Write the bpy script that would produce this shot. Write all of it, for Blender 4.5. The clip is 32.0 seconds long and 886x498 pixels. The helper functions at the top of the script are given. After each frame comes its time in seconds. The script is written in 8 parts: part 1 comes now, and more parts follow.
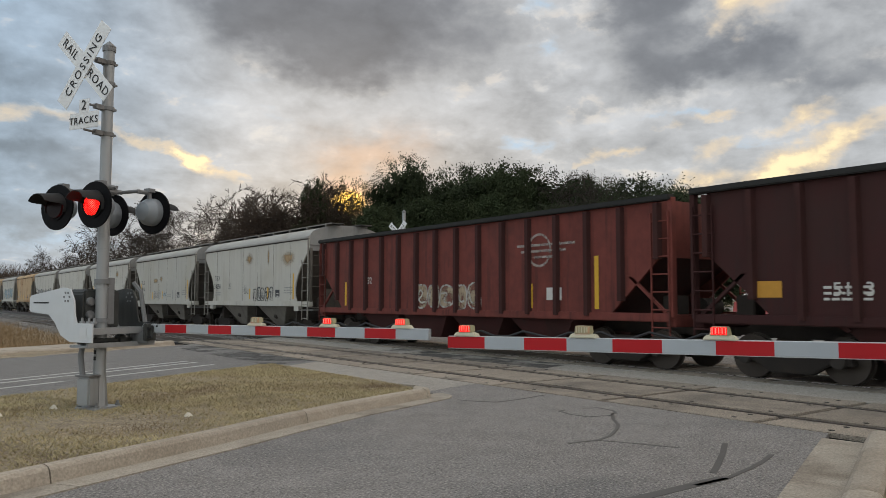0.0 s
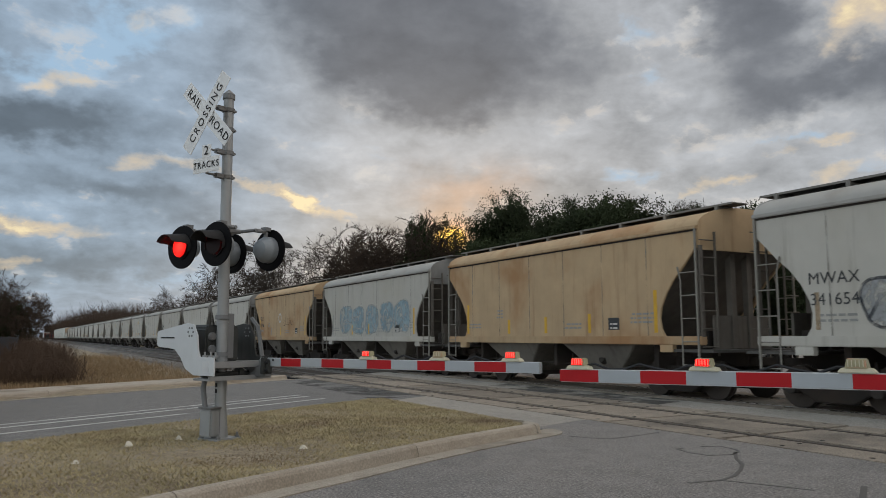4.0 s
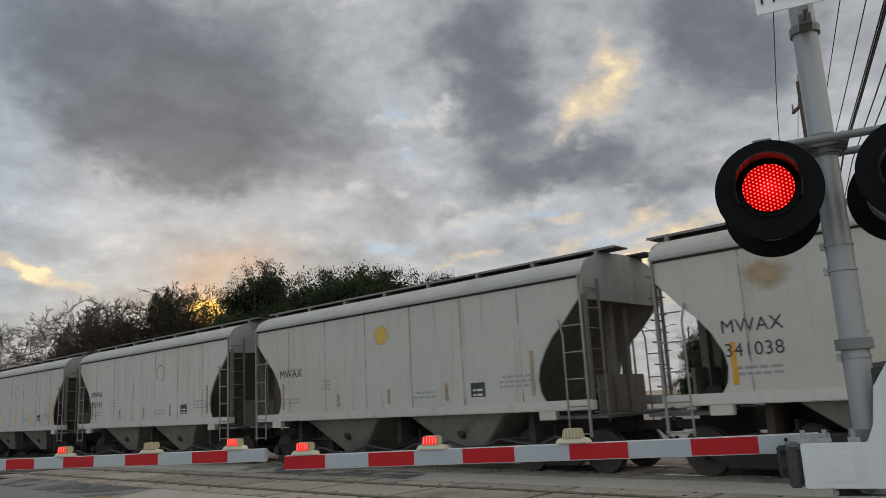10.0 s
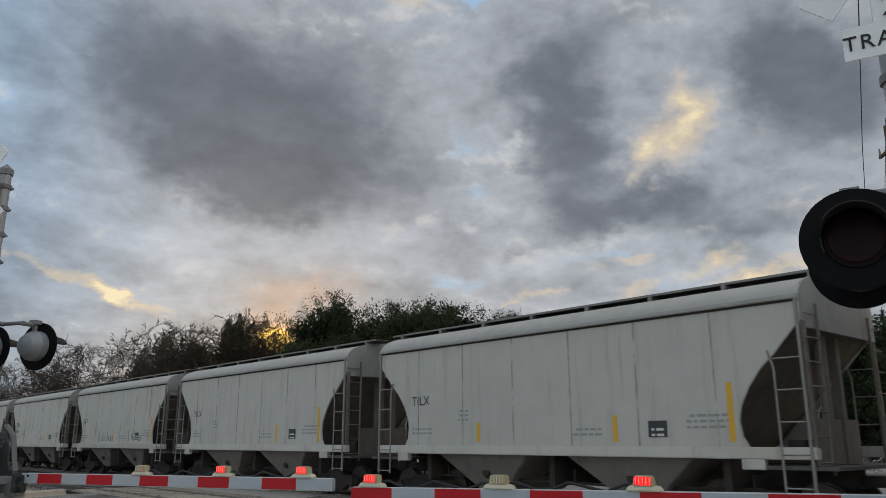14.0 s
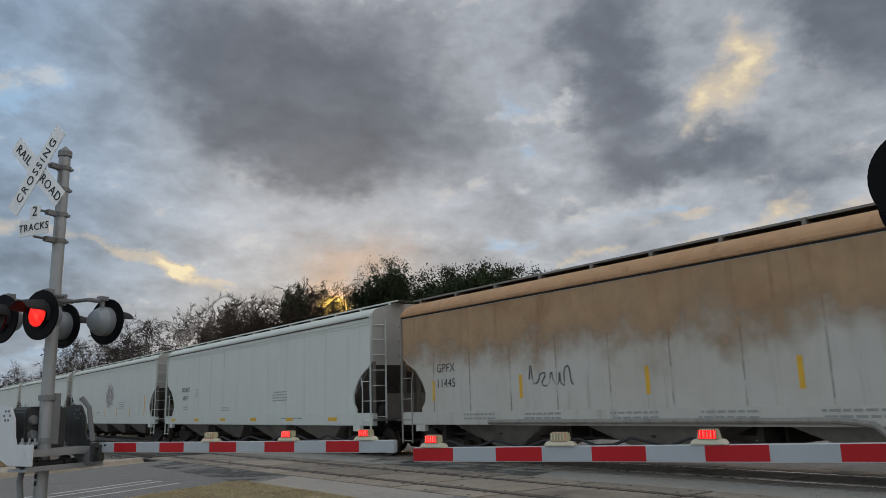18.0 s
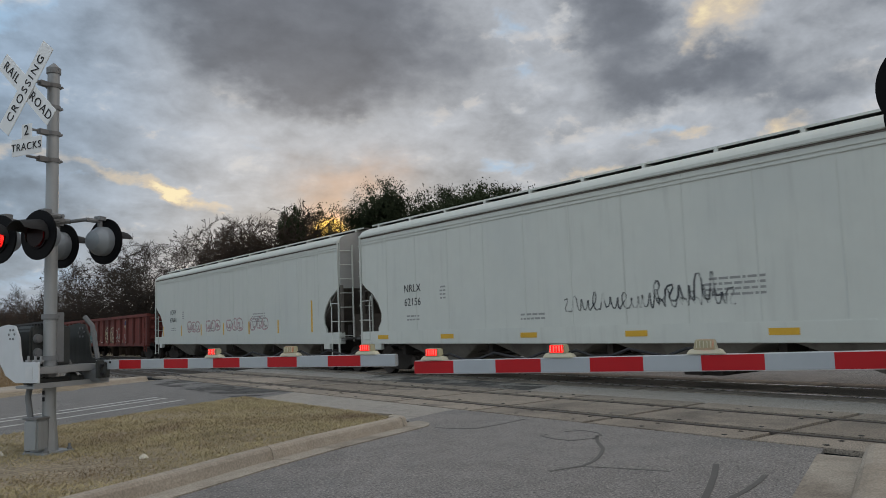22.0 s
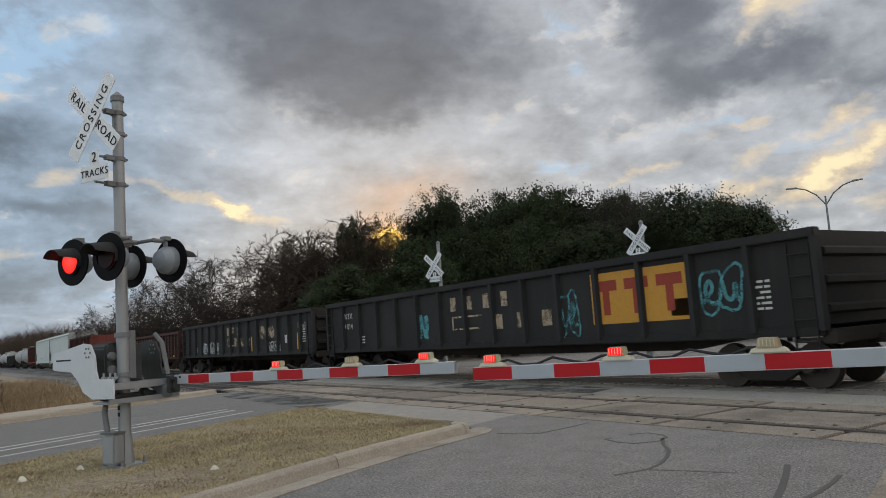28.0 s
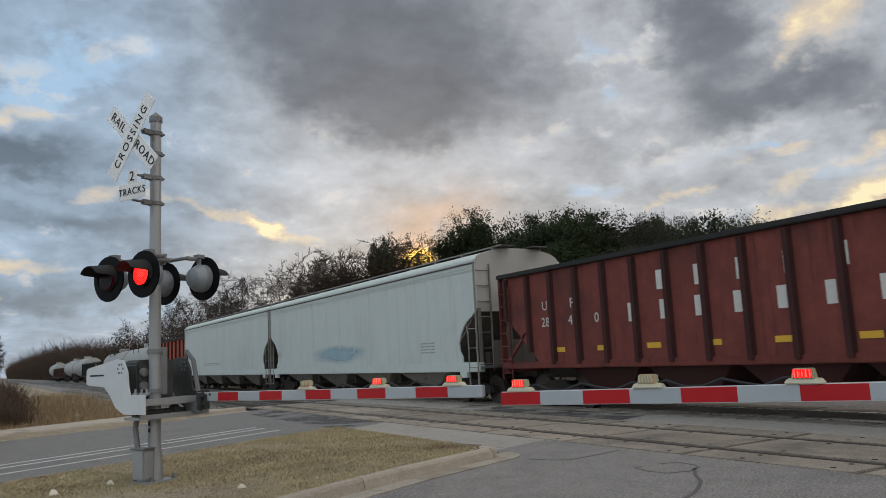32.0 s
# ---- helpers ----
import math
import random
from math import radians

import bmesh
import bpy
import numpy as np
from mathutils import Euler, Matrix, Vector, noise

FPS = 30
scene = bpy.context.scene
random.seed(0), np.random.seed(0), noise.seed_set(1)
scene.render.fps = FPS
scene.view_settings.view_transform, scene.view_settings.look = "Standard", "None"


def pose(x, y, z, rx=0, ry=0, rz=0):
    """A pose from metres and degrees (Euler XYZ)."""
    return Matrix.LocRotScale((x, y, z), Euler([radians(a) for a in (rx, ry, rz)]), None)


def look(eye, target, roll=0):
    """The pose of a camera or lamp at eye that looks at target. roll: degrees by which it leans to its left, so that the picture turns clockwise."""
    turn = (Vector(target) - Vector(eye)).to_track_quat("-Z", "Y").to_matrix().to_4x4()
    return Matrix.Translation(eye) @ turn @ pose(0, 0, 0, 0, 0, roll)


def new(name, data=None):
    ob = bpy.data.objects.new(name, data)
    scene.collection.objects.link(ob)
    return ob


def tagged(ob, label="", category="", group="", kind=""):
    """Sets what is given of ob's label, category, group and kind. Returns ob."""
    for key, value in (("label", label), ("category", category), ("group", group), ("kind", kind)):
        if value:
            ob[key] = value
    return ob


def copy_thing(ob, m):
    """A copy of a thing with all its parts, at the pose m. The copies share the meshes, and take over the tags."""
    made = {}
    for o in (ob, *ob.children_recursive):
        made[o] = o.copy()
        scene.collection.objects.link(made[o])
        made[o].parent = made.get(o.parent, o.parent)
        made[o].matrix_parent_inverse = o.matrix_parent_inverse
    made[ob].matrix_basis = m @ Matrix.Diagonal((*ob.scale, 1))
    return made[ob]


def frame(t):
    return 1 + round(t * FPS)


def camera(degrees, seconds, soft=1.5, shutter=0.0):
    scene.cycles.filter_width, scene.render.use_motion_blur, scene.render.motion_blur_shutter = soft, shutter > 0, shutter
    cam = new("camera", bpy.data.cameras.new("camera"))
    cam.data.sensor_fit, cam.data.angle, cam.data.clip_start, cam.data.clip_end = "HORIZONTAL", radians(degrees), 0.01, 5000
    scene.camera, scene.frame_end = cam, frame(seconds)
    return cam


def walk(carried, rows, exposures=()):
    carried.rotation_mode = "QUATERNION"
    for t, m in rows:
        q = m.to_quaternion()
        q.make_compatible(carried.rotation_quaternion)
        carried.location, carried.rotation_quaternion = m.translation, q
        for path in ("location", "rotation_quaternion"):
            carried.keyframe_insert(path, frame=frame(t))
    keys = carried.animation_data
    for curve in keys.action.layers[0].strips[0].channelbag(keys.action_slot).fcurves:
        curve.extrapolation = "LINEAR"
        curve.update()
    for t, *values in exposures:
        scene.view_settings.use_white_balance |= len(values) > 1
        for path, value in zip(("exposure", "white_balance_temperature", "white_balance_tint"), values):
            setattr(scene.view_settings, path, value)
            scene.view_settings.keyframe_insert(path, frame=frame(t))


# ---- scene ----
# the camera: held by hand at eye height beside the near gate
cam = camera(60.53, 32.0, soft=0.75, shutter=0.05)
PATH = [
    (0, pose(-0.332, -0.183, 1.510, 93.81, -0.04, -36.62)),
    (0.5, pose(-0.352, -0.162, 1.514, 95.15, 1.42, -36.08)),
    (1, pose(-0.301, -0.142, 1.509, 96.45, 1.88, -36.90)),
    (1.5, pose(-0.236, -0.159, 1.500, 96.39, 3.47, -40.02)),
    (2, pose(-0.209, -0.169, 1.496, 96.20, 3.95, -43.19)),
    (2.5, pose(-0.206, -0.151, 1.510, 96.65, 1.91, -43.31)),
    (3, pose(-0.272, -0.128, 1.502, 97.03, 0.08, -38.13)),
    (3.5, pose(-0.322, -0.117, 1.488, 96.80, -0.23, -33.29)),
    (5.5, pose(-0.506, -0.234, 1.486, 96.09, 2.05, -20.79)),
    (6, pose(-0.448, -0.175, 1.505, 96.40, 1.91, -31.35)),
    (6.5, pose(-0.341, -0.101, 1.518, 97.52, 2.11, -43.46)),
    (7, pose(-0.250, -0.049, 1.503, 97.34, 2.59, -49.05)),
    (7.5, pose(-0.027, -0.090, 1.517, 96.42, 3.62, -47.23)),
    (8, pose(0.119, -0.100, 1.528, 96.25, 4.40, -44.71)),
    (8.5, pose(0.114, 0.031, 1.519, 96.30, 3.79, -44.56)),
    (9, pose(0.105, 0.111, 1.542, 98.68, 2.84, -46.63)),
    (9.5, pose(0.136, 0.071, 1.548, 100.80, 2.67, -47.20)),
    (10, pose(0.136, 0.034, 1.545, 101.35, 3.07, -46.49)),
    (10.5, pose(0.114, 0.026, 1.539, 101.13, 3.07, -44.82)),
    (11, pose(0.075, 0.029, 1.545, 101.86, 2.17, -43.31)),
    (11.5, pose(0.058, 0.025, 1.543, 103.22, 1.06, -42.68)),
    (12, pose(0.046, 0.020, 1.544, 104.50, 0.57, -42.48)),
    (12.5, pose(0.043, 0.020, 1.544, 104.77, 0.46, -42.08)),
    (13, pose(0.048, 0.029, 1.544, 104.33, 0.45, -41.81)),
    (13.5, pose(0.057, 0.024, 1.547, 104.20, 0.16, -41.98)),
    (15.5, pose(0.057, 0.043, 1.535, 103.65, -0.12, -41.84)),
    (16, pose(0.074, 0.054, 1.521, 101.90, 0.40, -41.47)),
    (16.5, pose(0.103, 0.060, 1.540, 101.03, -0.65, -41.59)),
    (17, pose(0.101, 0.054, 1.531, 101.54, -1.36, -40.79)),
    (17.5, pose(0.095, 0.053, 1.529, 101.75, -0.10, -38.61)),
    (18, pose(0.110, 0.061, 1.531, 101.51, 1.68, -37.46)),
    (18.5, pose(0.116, 0.063, 1.522, 100.38, 3.06, -37.63)),
    (19, pose(0.120, 0.063, 1.510, 99.20, 2.91, -37.97)),
    (19.5, pose(0.078, 0.042, 1.517, 98.53, 2.39, -34.59)),
    (20, pose(0.018, 0.036, 1.517, 97.72, 0.73, -27.96)),
    (20.5, pose(-0.030, 0.023, 1.507, 97.38, -1.79, -22.72)),
    (21, pose(-0.018, 0.029, 1.504, 97.19, -0.18, -23.00)),
    (21.5, pose(0.070, 0.091, 1.489, 96.04, 2.62, -31.99)),
    (22, pose(0.101, 0.099, 1.486, 95.59, 2.09, -37.70)),
    (22.5, pose(0.104, 0.075, 1.496, 96.72, 2.45, -38.39)),
    (23, pose(0.091, 0.049, 1.500, 98.18, 2.94, -37.41)),
    (23.5, pose(0.095, 0.053, 1.502, 98.85, 3.42, -35.76)),
    (24, pose(0.111, 0.050, 1.508, 98.69, 3.42, -35.35)),
    (24.5, pose(0.110, 0.054, 1.505, 98.55, 3.36, -35.87)),
    (25, pose(0.093, 0.044, 1.501, 98.76, 3.12, -35.13)),
    (25.5, pose(0.094, 0.058, 1.503, 98.85, 2.57, -33.58)),
    (27.5, pose(0.095, 0.052, 1.484, 96.75, 3.25, -33.05)),
    (28, pose(0.101, 0.044, 1.496, 96.25, 3.93, -33.14)),
    (28.5, pose(0.108, 0.046, 1.482, 96.06, 4.17, -33.31)),
    (29, pose(0.104, 0.043, 1.480, 96.15, 3.71, -33.23)),
    (29.5, pose(0.112, 0.042, 1.484, 96.35, 3.24, -33.23)),
    (30, pose(0.110, 0.041, 1.480, 96.47, 3.13, -33.46)),
    (30.5, pose(0.098, 0.036, 1.485, 96.82, 2.90, -33.26)),
    (31, pose(0.106, 0.030, 1.486, 97.11, 3.06, -32.33)),
    (31.5, pose(0.105, 0.038, 1.491, 97.19, 3.40, -31.48)),
    (32, pose(0.116, 0.040, 1.507, 97.99, 2.78, -30.91)),
]
# the picture is a little brighter and warmer at first; it darkens and cools while the camera looks up
EXPOSURES = [(0, 0.15, 6950, 10), (2.5, 0.08, 6950, 10), (3.5, -0.05, 6850, 10), (5.5, -0.22, 6700, 10), (7, 0.0, 6900, 10), (9, 0.0, 6950, 10), (12, -0.15, 6500, 10), (16, -0.18, 6500, 10), (20, -0.22, 6450, 10), (22, -0.15, 6550, 10), (24, -0.03, 6700, 10), (32, 0.02, 6650, 10)]
walk(cam, PATH, EXPOSURES)

# ---- sky and light ----
scene.view_settings.exposure = 0.0
SUN_AZ, SUN_EL = 29.5, 5.0     # degrees right of +Y, and up: behind the trees


class Nodes:
    """Small helper to write node trees as arithmetic."""

    def __init__(self, tree):
        self.t = tree
        self.t.nodes.clear()

    def node(self, kind, **props):
        n = self.t.nodes.new(kind)
        for k, v in props.items():
            if k == "operation":
                n.operation = v
        return n

    def put(self, sock, v):
        if hasattr(v, "links"):
            self.t.links.new(v, sock)
        elif v is not None:
            sock.default_value = v

    def m(self, op, a, b=None, c=None, clamp=False):
        n = self.t.nodes.new("ShaderNodeMath")
        n.operation, n.use_clamp = op, clamp
        for s, v in zip(n.inputs, (a, b, c)):
            self.put(s, v)
        return n.outputs[0]

    def v(self, op, a, b=None):
        n = self.t.nodes.new("ShaderNodeVectorMath")
        n.operation = op
        self.put(n.inputs[0], a)
        if b is not None:
            self.put(n.inputs[1], b)
        return n.outputs["Value"] if op in ("DOT_PRODUCT", "LENGTH", "DISTANCE") else n.outputs[0]

    def mix(self, f, a, b, blend="MIX"):
        n = self.t.nodes.new("ShaderNodeMix")
        n.data_type, n.blend_type = "RGBA", blend
        self.put(n.inputs[0], f), self.put(n.inputs[6], a), self.put(n.inputs[7], b)
        return n.outputs[2]

    def noise(self, vec, scale, detail=5.0, rough=0.55, distort=0.0):
        n = self.t.nodes.new("ShaderNodeTexNoise")
        self.put(n.inputs["Vector"], vec)
        for k, v in (("Scale", scale), ("Detail", detail), ("Roughness", rough), ("Distortion", distort)):
            n.inputs[k].default_value = v
        return n.outputs[0]

    def ramp(self, f, lo, hi):
        n = self.t.nodes.new("ShaderNodeMapRange")
        n.interpolation_type = "SMOOTHSTEP"
        self.put(n.inputs[0], f)
        n.inputs[1].default_value, n.inputs[2].default_value = lo, hi
        return n.outputs[0]

    def xyz(self, x, y, z):
        n = self.t.nodes.new("ShaderNodeCombineXYZ")
        for s, v in zip(n.inputs, (x, y, z)):
            self.put(s, v)
        return n.outputs[0]

    def sep(self, vec):
        n = self.t.nodes.new("ShaderNodeSeparateXYZ")
        self.put(n.inputs[0], vec)
        return n.outputs


def rgb(r, g, b):
    return (r, g, b, 1.0)


def make_world():
    world = bpy.data.worlds.new("evening_sky")
    scene.world = world
    world.use_nodes = True
    N = Nodes(world.node_tree)
    co = N.t.nodes.new("ShaderNodeTexCoord").outputs["Generated"]
    x, y, z = N.sep(co)
    sky = N.t.nodes.new("ShaderNodeTexSky")
    sky.sky_type, sky.sun_disc = "NISHITA", False
    sky.sun_elevation, sky.sun_rotation = radians(SUN_EL), radians(SUN_AZ)
    clear = N.mix(1.0, sky.outputs[0], rgb(0.12, 0.13, 0.15), "MULTIPLY")
    # azimuth from the track's line and elevation, in degrees
    az = N.m("MULTIPLY", N.m("ARCTAN2", x, y), 57.2958)
    el = N.m("MULTIPLY", N.m("ARCSINE", z), 57.2958)
    # the cloud deck lies on a plane overhead, so that its billows flatten towards the horizon
    flat = N.m("ADD", N.m("MAXIMUM", z, 0.0), 0.22)
    deck = N.xyz(N.m("DIVIDE", x, flat), N.m("DIVIDE", y, flat), 0.0)
    dome = N.xyz(x, y, N.m("MULTIPLY", z, 1.6))
    n1 = N.noise(deck, 1.7, 5.0, 0.5, 0.3)
    n2 = N.noise(deck, 4.6, 6.0, 0.55, 0.25)
    n3 = N.noise(dome, 26.0, 5.0, 0.58, 0.2)

    def swirl(scale, detail, offset):
        moved = N.v("ADD", dome, N.xyz(offset, -offset * 0.7, offset * 0.4))
        return N.m("SUBTRACT", N.noise(moved, scale, detail, 0.55), 0.5)

    azw = N.m("ADD", az, N.m("MULTIPLY", swirl(9.0, 5.0, 3.1), 8.5))
    elw = N.m("ADD", el, N.m("MULTIPLY", swirl(9.0, 5.0, 7.7), 5.0))
    azw = N.m("ADD", azw, N.m("MULTIPLY", swirl(30.0, 4.0, 1.3), 3.0))
    elw = N.m("ADD", elw, N.m("MULTIPLY", swirl(30.0, 4.0, 5.9), 2.2))
    azf = N.m("ADD", az, N.m("MULTIPLY", swirl(24.0, 6.0, 4.3), 5.0))
    elf = N.m("ADD", el, N.m("MULTIPLY", swirl(24.0, 6.0, 6.1), 2.4))
    wig1, wig2, wig3 = N.m("SUBTRACT", n1, 0.5), N.m("SUBTRACT", n2, 0.5), N.m("SUBTRACT", n3, 0.5)

    def blob(a, e, sa, se, tilt=0.0, raw=False):
        """A soft patch of sky round azimuth a and elevation e."""
        small = min(sa, se) < 1.3
        u = N.m("SUBTRACT", az if raw else (azf if small else azw), a)
        w = N.m("SUBTRACT", el if raw else (elf if small else elw), e)
        if tilt:
            c, s = math.cos(radians(tilt)), math.sin(radians(tilt))
            u, w = (N.m("ADD", N.m("MULTIPLY", u, c), N.m("MULTIPLY", w, s)),
                    N.m("SUBTRACT", N.m("MULTIPLY", w, c), N.m("MULTIPLY", u, s)))
        q = N.m("ADD", N.m("POWER", N.m("DIVIDE", u, sa), 2.0), N.m("POWER", N.m("DIVIDE", w, se), 2.0))
        return N.m("EXPONENT", N.m("MULTIPLY", q, -1.0))

    def total(items):
        s = None
        for amount, *b in items:
            k = N.m("MULTIPLY", blob(*b), amount)
            s = k if s is None else N.m("ADD", s, k)
        return s
    # where the deck is thick and where it thins: azimuth, elevation, half widths, tilt
    dark = total([(0.95, 27.0, 19.5, 7.5, 4.0, -10), (0.9, 23.5, 25.5, 8.0, 5.5, -15), (0.6, 33.5, 22.5, 7.0, 5.0), (0.35, 39.0, 19.0, 5.0, 2.6, 12), (0.35, 35.0, 28.0, 6.0, 3.0),
                  (0.85, 51.5, 21.5, 4.3, 6.0, -6), (0.6, 50.0, 27.5, 5.0, 3.4), (0.55, 56.0, 17.2, 6.0, 1.6, 12), (0.95, 67.5, 25.5, 4.5, 5.0, 10), (0.7, 73, 22, 5, 4), (0.4, 66.0, 15.0, 6.0, 1.5, 10),
                  (0.95, 1.5, 14.3, 7.0, 1.7, -4), (0.7, 5.0, 10.3, 6.5, 1.3, -4), (0.7, -6.5, 13.2, 5.0, 1.8, 8), (0.55, -5.0, 20.0, 5.5, 1.6, -20), (0.6, -8.0, 5.0, 8.0, 1.2), (0.6, 5.0, 5.2, 8.0, 1.3), (0.55, 12.0, 7.8, 5.0, 1.3, -10),
                  (0.4, 13.0, 14.2, 4.5, 1.3, -8), (0.35, 16.5, 26.0, 3.5, 4.0), (0.4, 57.0, 30.0, 5.0, 2.0), (0.65, 61.0, 16.4, 5.0, 2.2, -8), (0.35, 45.0, 13.6, 5.0, 0.9, 6)])
    lit = total([(0.7, 0.0, 16.6, 3.0, 0.8, 12), (0.7, 8.0, 22.0, 2.0, 0.9, 10), (0.6, -4.5, 21.4, 1.5, 0.9, -30), (0.6, 24.0, 11.6, 3.0, 0.8), (0.85, 47.2, 22.2, 1.2, 2.2, 10), (0.7, 46.0, 17.0, 2.2, 0.9, 10), (0.6, 44.0, 16.0, 1.2, 0.7), (0.6, 53.5, 14.4, 6.0, 1.0, 12), (0.35, 71.0, 17.6, 5.0, 1.3, 14), (0.9, 39.4, 32.3, 3.0, 1.4), (0.6, 13.5, 18.4, 1.2, 0.8), (0.4, 9.5, 22.4, 2.5, 1.4),
                 (0.45, 12.5, 16.3, 4.0, 1.5), (0.45, 21.0, 13.4, 5.0, 1.3), (0.5, 31.0, 15.4, 6.0, 0.9), (0.5, 60.7, 14.5, 5.0, 1.0, 10), (0.4, 17.5, 20.0, 2.0, 2.5), (0.5, 0.5, 8.8, 5.0, 0.5), (0.4, 38.0, 14.0, 6.0, 1.2)])
    gold = total([(1.0, 60.0, 22.3, 2.2, 3.0, -15), (0.7, 57.2, 20.5, 1.5, 1.4), (1.15, 18.2, 9.9, 1.8, 0.5, -24), (0.7, 15.0, 11.2, 2.6, 0.45, -18), (0.45, 21.0, 8.9, 1.4, 0.4, -20), (0.5, 10.0, 12.3, 2.8, 0.5, -6), (0.5, 6.5, 12.0, 2.5, 0.5, 4),
                  (1.05, -1.5, 7.3, 5.5, 0.55, -3), (0.7, -7.5, 8.4, 2.5, 0.5, -14), (0.55, -1.0, 4.8, 1.4, 0.5), (0.7, 1.2, 17.0, 1.9, 0.7, 10), (0.6, -5.2, 21.2, 0.9, 0.8, -40), (0.5, -9.4, 16.0, 1.6, 0.5, -25), (0.5, 6.3, 21.6, 1.2, 0.7, 10),
                  (0.7, 50.5, 11.0, 2.0, 0.4, 14), (0.5, 47.5, 10.4, 1.5, 0.35, 12), (0.6, 56.5, 13.0, 1.6, 0.3, 8), (1.0, 60.5, 8.6, 3.4, 1.1, 20), (0.95, 64.5, 10.8, 3.5, 0.9, 22), (0.7, 56.6, 10.6, 1.8, 0.7, 25), (0.8, 62.5, 12.4, 2.5, 0.6, 20), (0.8, 55.5, 8.4, 1.8, 0.7, 20), (0.6, 66.5, 6.6, 4.0, 1.0), (0.6, 53.5, 12.6, 1.2, 0.4), (0.5, 39.2, 32.2, 2.0, 0.8)])
    blue = total([(0.9, 5.5, 21.0, 4.4, 2.0, 12), (0.75, 2.0, 18.2, 3.4, 1.4, 15), (0.6, -3.5, 18.0, 3.0, 1.0, -20), (0.6, 9.0, 12.6, 3.2, 0.5, -4), (1.0, 44.0, 32.4, 1.8, 1.6), (0.45, 43.0, 22.0, 1.6, 1.6, 10), (0.45, 45.0, 18.4, 1.5, 1.0), (0.6, 54.5, 13.2, 3.0, 0.5, 8), (0.6, 58.2, 10.6, 3.0, 0.7),
                  (0.5, 43.0, 11.6, 6.0, 0.7), (0.5, -5.0, 9.4, 4.0, 0.5), (0.6, 12.8, 11.0, 2.0, 0.4), (0.45, 9.5, 22.0, 1.4, 1.0), (0.4, -3.0, 22.5, 2.5, 0.9), (0.5, 9.0, 4.0, 8.0, 1.0), (0.4, 64.0, 8.4, 3.0, 0.6)])
    ember = N.m("ADD", N.m("MULTIPLY", blob(31.0, 11.0, 5.0, 2.1, 0), 0.55), N.m("MULTIPLY", blob(29.4, 7.2, 1.9, 1.3, 0.0, True), 1.9))
    # brightness of the deck: billows of the thin part, and the heavy masses with their own folds
    thin = N.m("ADD", 0.48, N.m("MULTIPLY", wig1, 0.46))
    thin = N.m("ADD", thin, N.m("MULTIPLY", wig2, 0.52))
    thin = N.m("ADD", thin, N.m("MULTIPLY", wig3, 0.34))
    thin = N.m("ADD", thin, N.m("MULTIPLY", N.m("MINIMUM", lit, 1.0), 0.12))
    heavy = N.m("ADD", 0.183, N.m("MULTIPLY", wig2, 0.16))
    heavy = N.m("ADD", heavy, N.m("MULTIPLY", wig3, 0.08))
    mass = N.m("ADD", N.m("ADD", dark, N.m("MULTIPLY", wig2, 1.0)), N.m("MULTIPLY", wig1, 0.6))
    shade = N.ramp(mass, 0.12, 1.0)
    k = N.m("ADD", N.m("MULTIPLY", thin, N.m("SUBTRACT", 1.0, shade)), N.m("MULTIPLY", heavy, shade))
    k = N.m("MULTIPLY", k, N.m("SUBTRACT", 1.0, N.m("MULTIPLY", N.ramp(az, 26.0, 4.0), 0.1)))
    k = N.m("MAXIMUM", k, 0.11)
    # away from the sunset, overhead and in the east, the deck is thinner and brighter
    side = N.m("ADD", N.m("MULTIPLY", x, math.sin(radians(38))), N.m("MULTIPLY", y, math.cos(radians(38))))
    east = N.ramp(side, 0.55, -0.35)
    high = N.ramp(el, 34.0, 62.0)
    k = N.m("MULTIPLY", k, N.m("ADD", 1.0, N.m("MULTIPLY", N.m("MAXIMUM", east, high), 1.28)))
    tint = N.mix(N.ramp(k, 0.14, 0.42), rgb(0.875, 0.967, 1.15), rgb(0.93, 0.997, 1.1))
    tint = N.mix(N.ramp(az, 24.0, 6.0), tint, rgb(0.73, 0.975, 1.28))
    grey = N.v("MULTIPLY", tint, N.xyz(k, k, k))
    open_sky = N.ramp(N.m("ADD", blue, N.m("MULTIPLY", N.m("ADD", wig2, wig3), 1.0)), 0.3, 0.9)
    col = N.mix(N.m("MULTIPLY", open_sky, 0.88), grey, rgb(0.39, 0.59, 0.82))
    col = N.mix(N.m("MULTIPLY", N.ramp(N.m("ADD", lit, N.m("MULTIPLY", N.m("ADD", wig2, wig3), 1.1)), 0.45, 1.0), 0.65), col, rgb(0.7, 0.7, 0.7))
    # ragged thin places where the deck lets pale sky through
    gaps = N.m("MULTIPLY", N.ramp(wig1, 0.06, 0.2), N.m("SUBTRACT", 1.0, N.ramp(dark, 0.1, 0.5)))
    col = N.mix(N.m("MULTIPLY", N.m("MULTIPLY", gaps, N.ramp(wig2, 0.0, 0.12)), 0.4), col, rgb(0.42, 0.56, 0.74))
    puffs = N.m("MULTIPLY", N.ramp(wig2, 0.05, 0.15), N.ramp(wig3, -0.03, 0.1))
    col = N.mix(N.m("MULTIPLY", N.m("MULTIPLY", puffs, N.m("SUBTRACT", 1.0, N.ramp(dark, 0.2, 0.6))), 0.5), col, rgb(0.72, 0.68, 0.64))
    g2 = N.m("ADD", gold, N.m("MULTIPLY", N.m("ADD", wig2, N.m("MULTIPLY", wig3, 1.2)), 0.9))
    g2 = N.m("MULTIPLY", g2, N.ramp(gold, 0.04, 0.3))
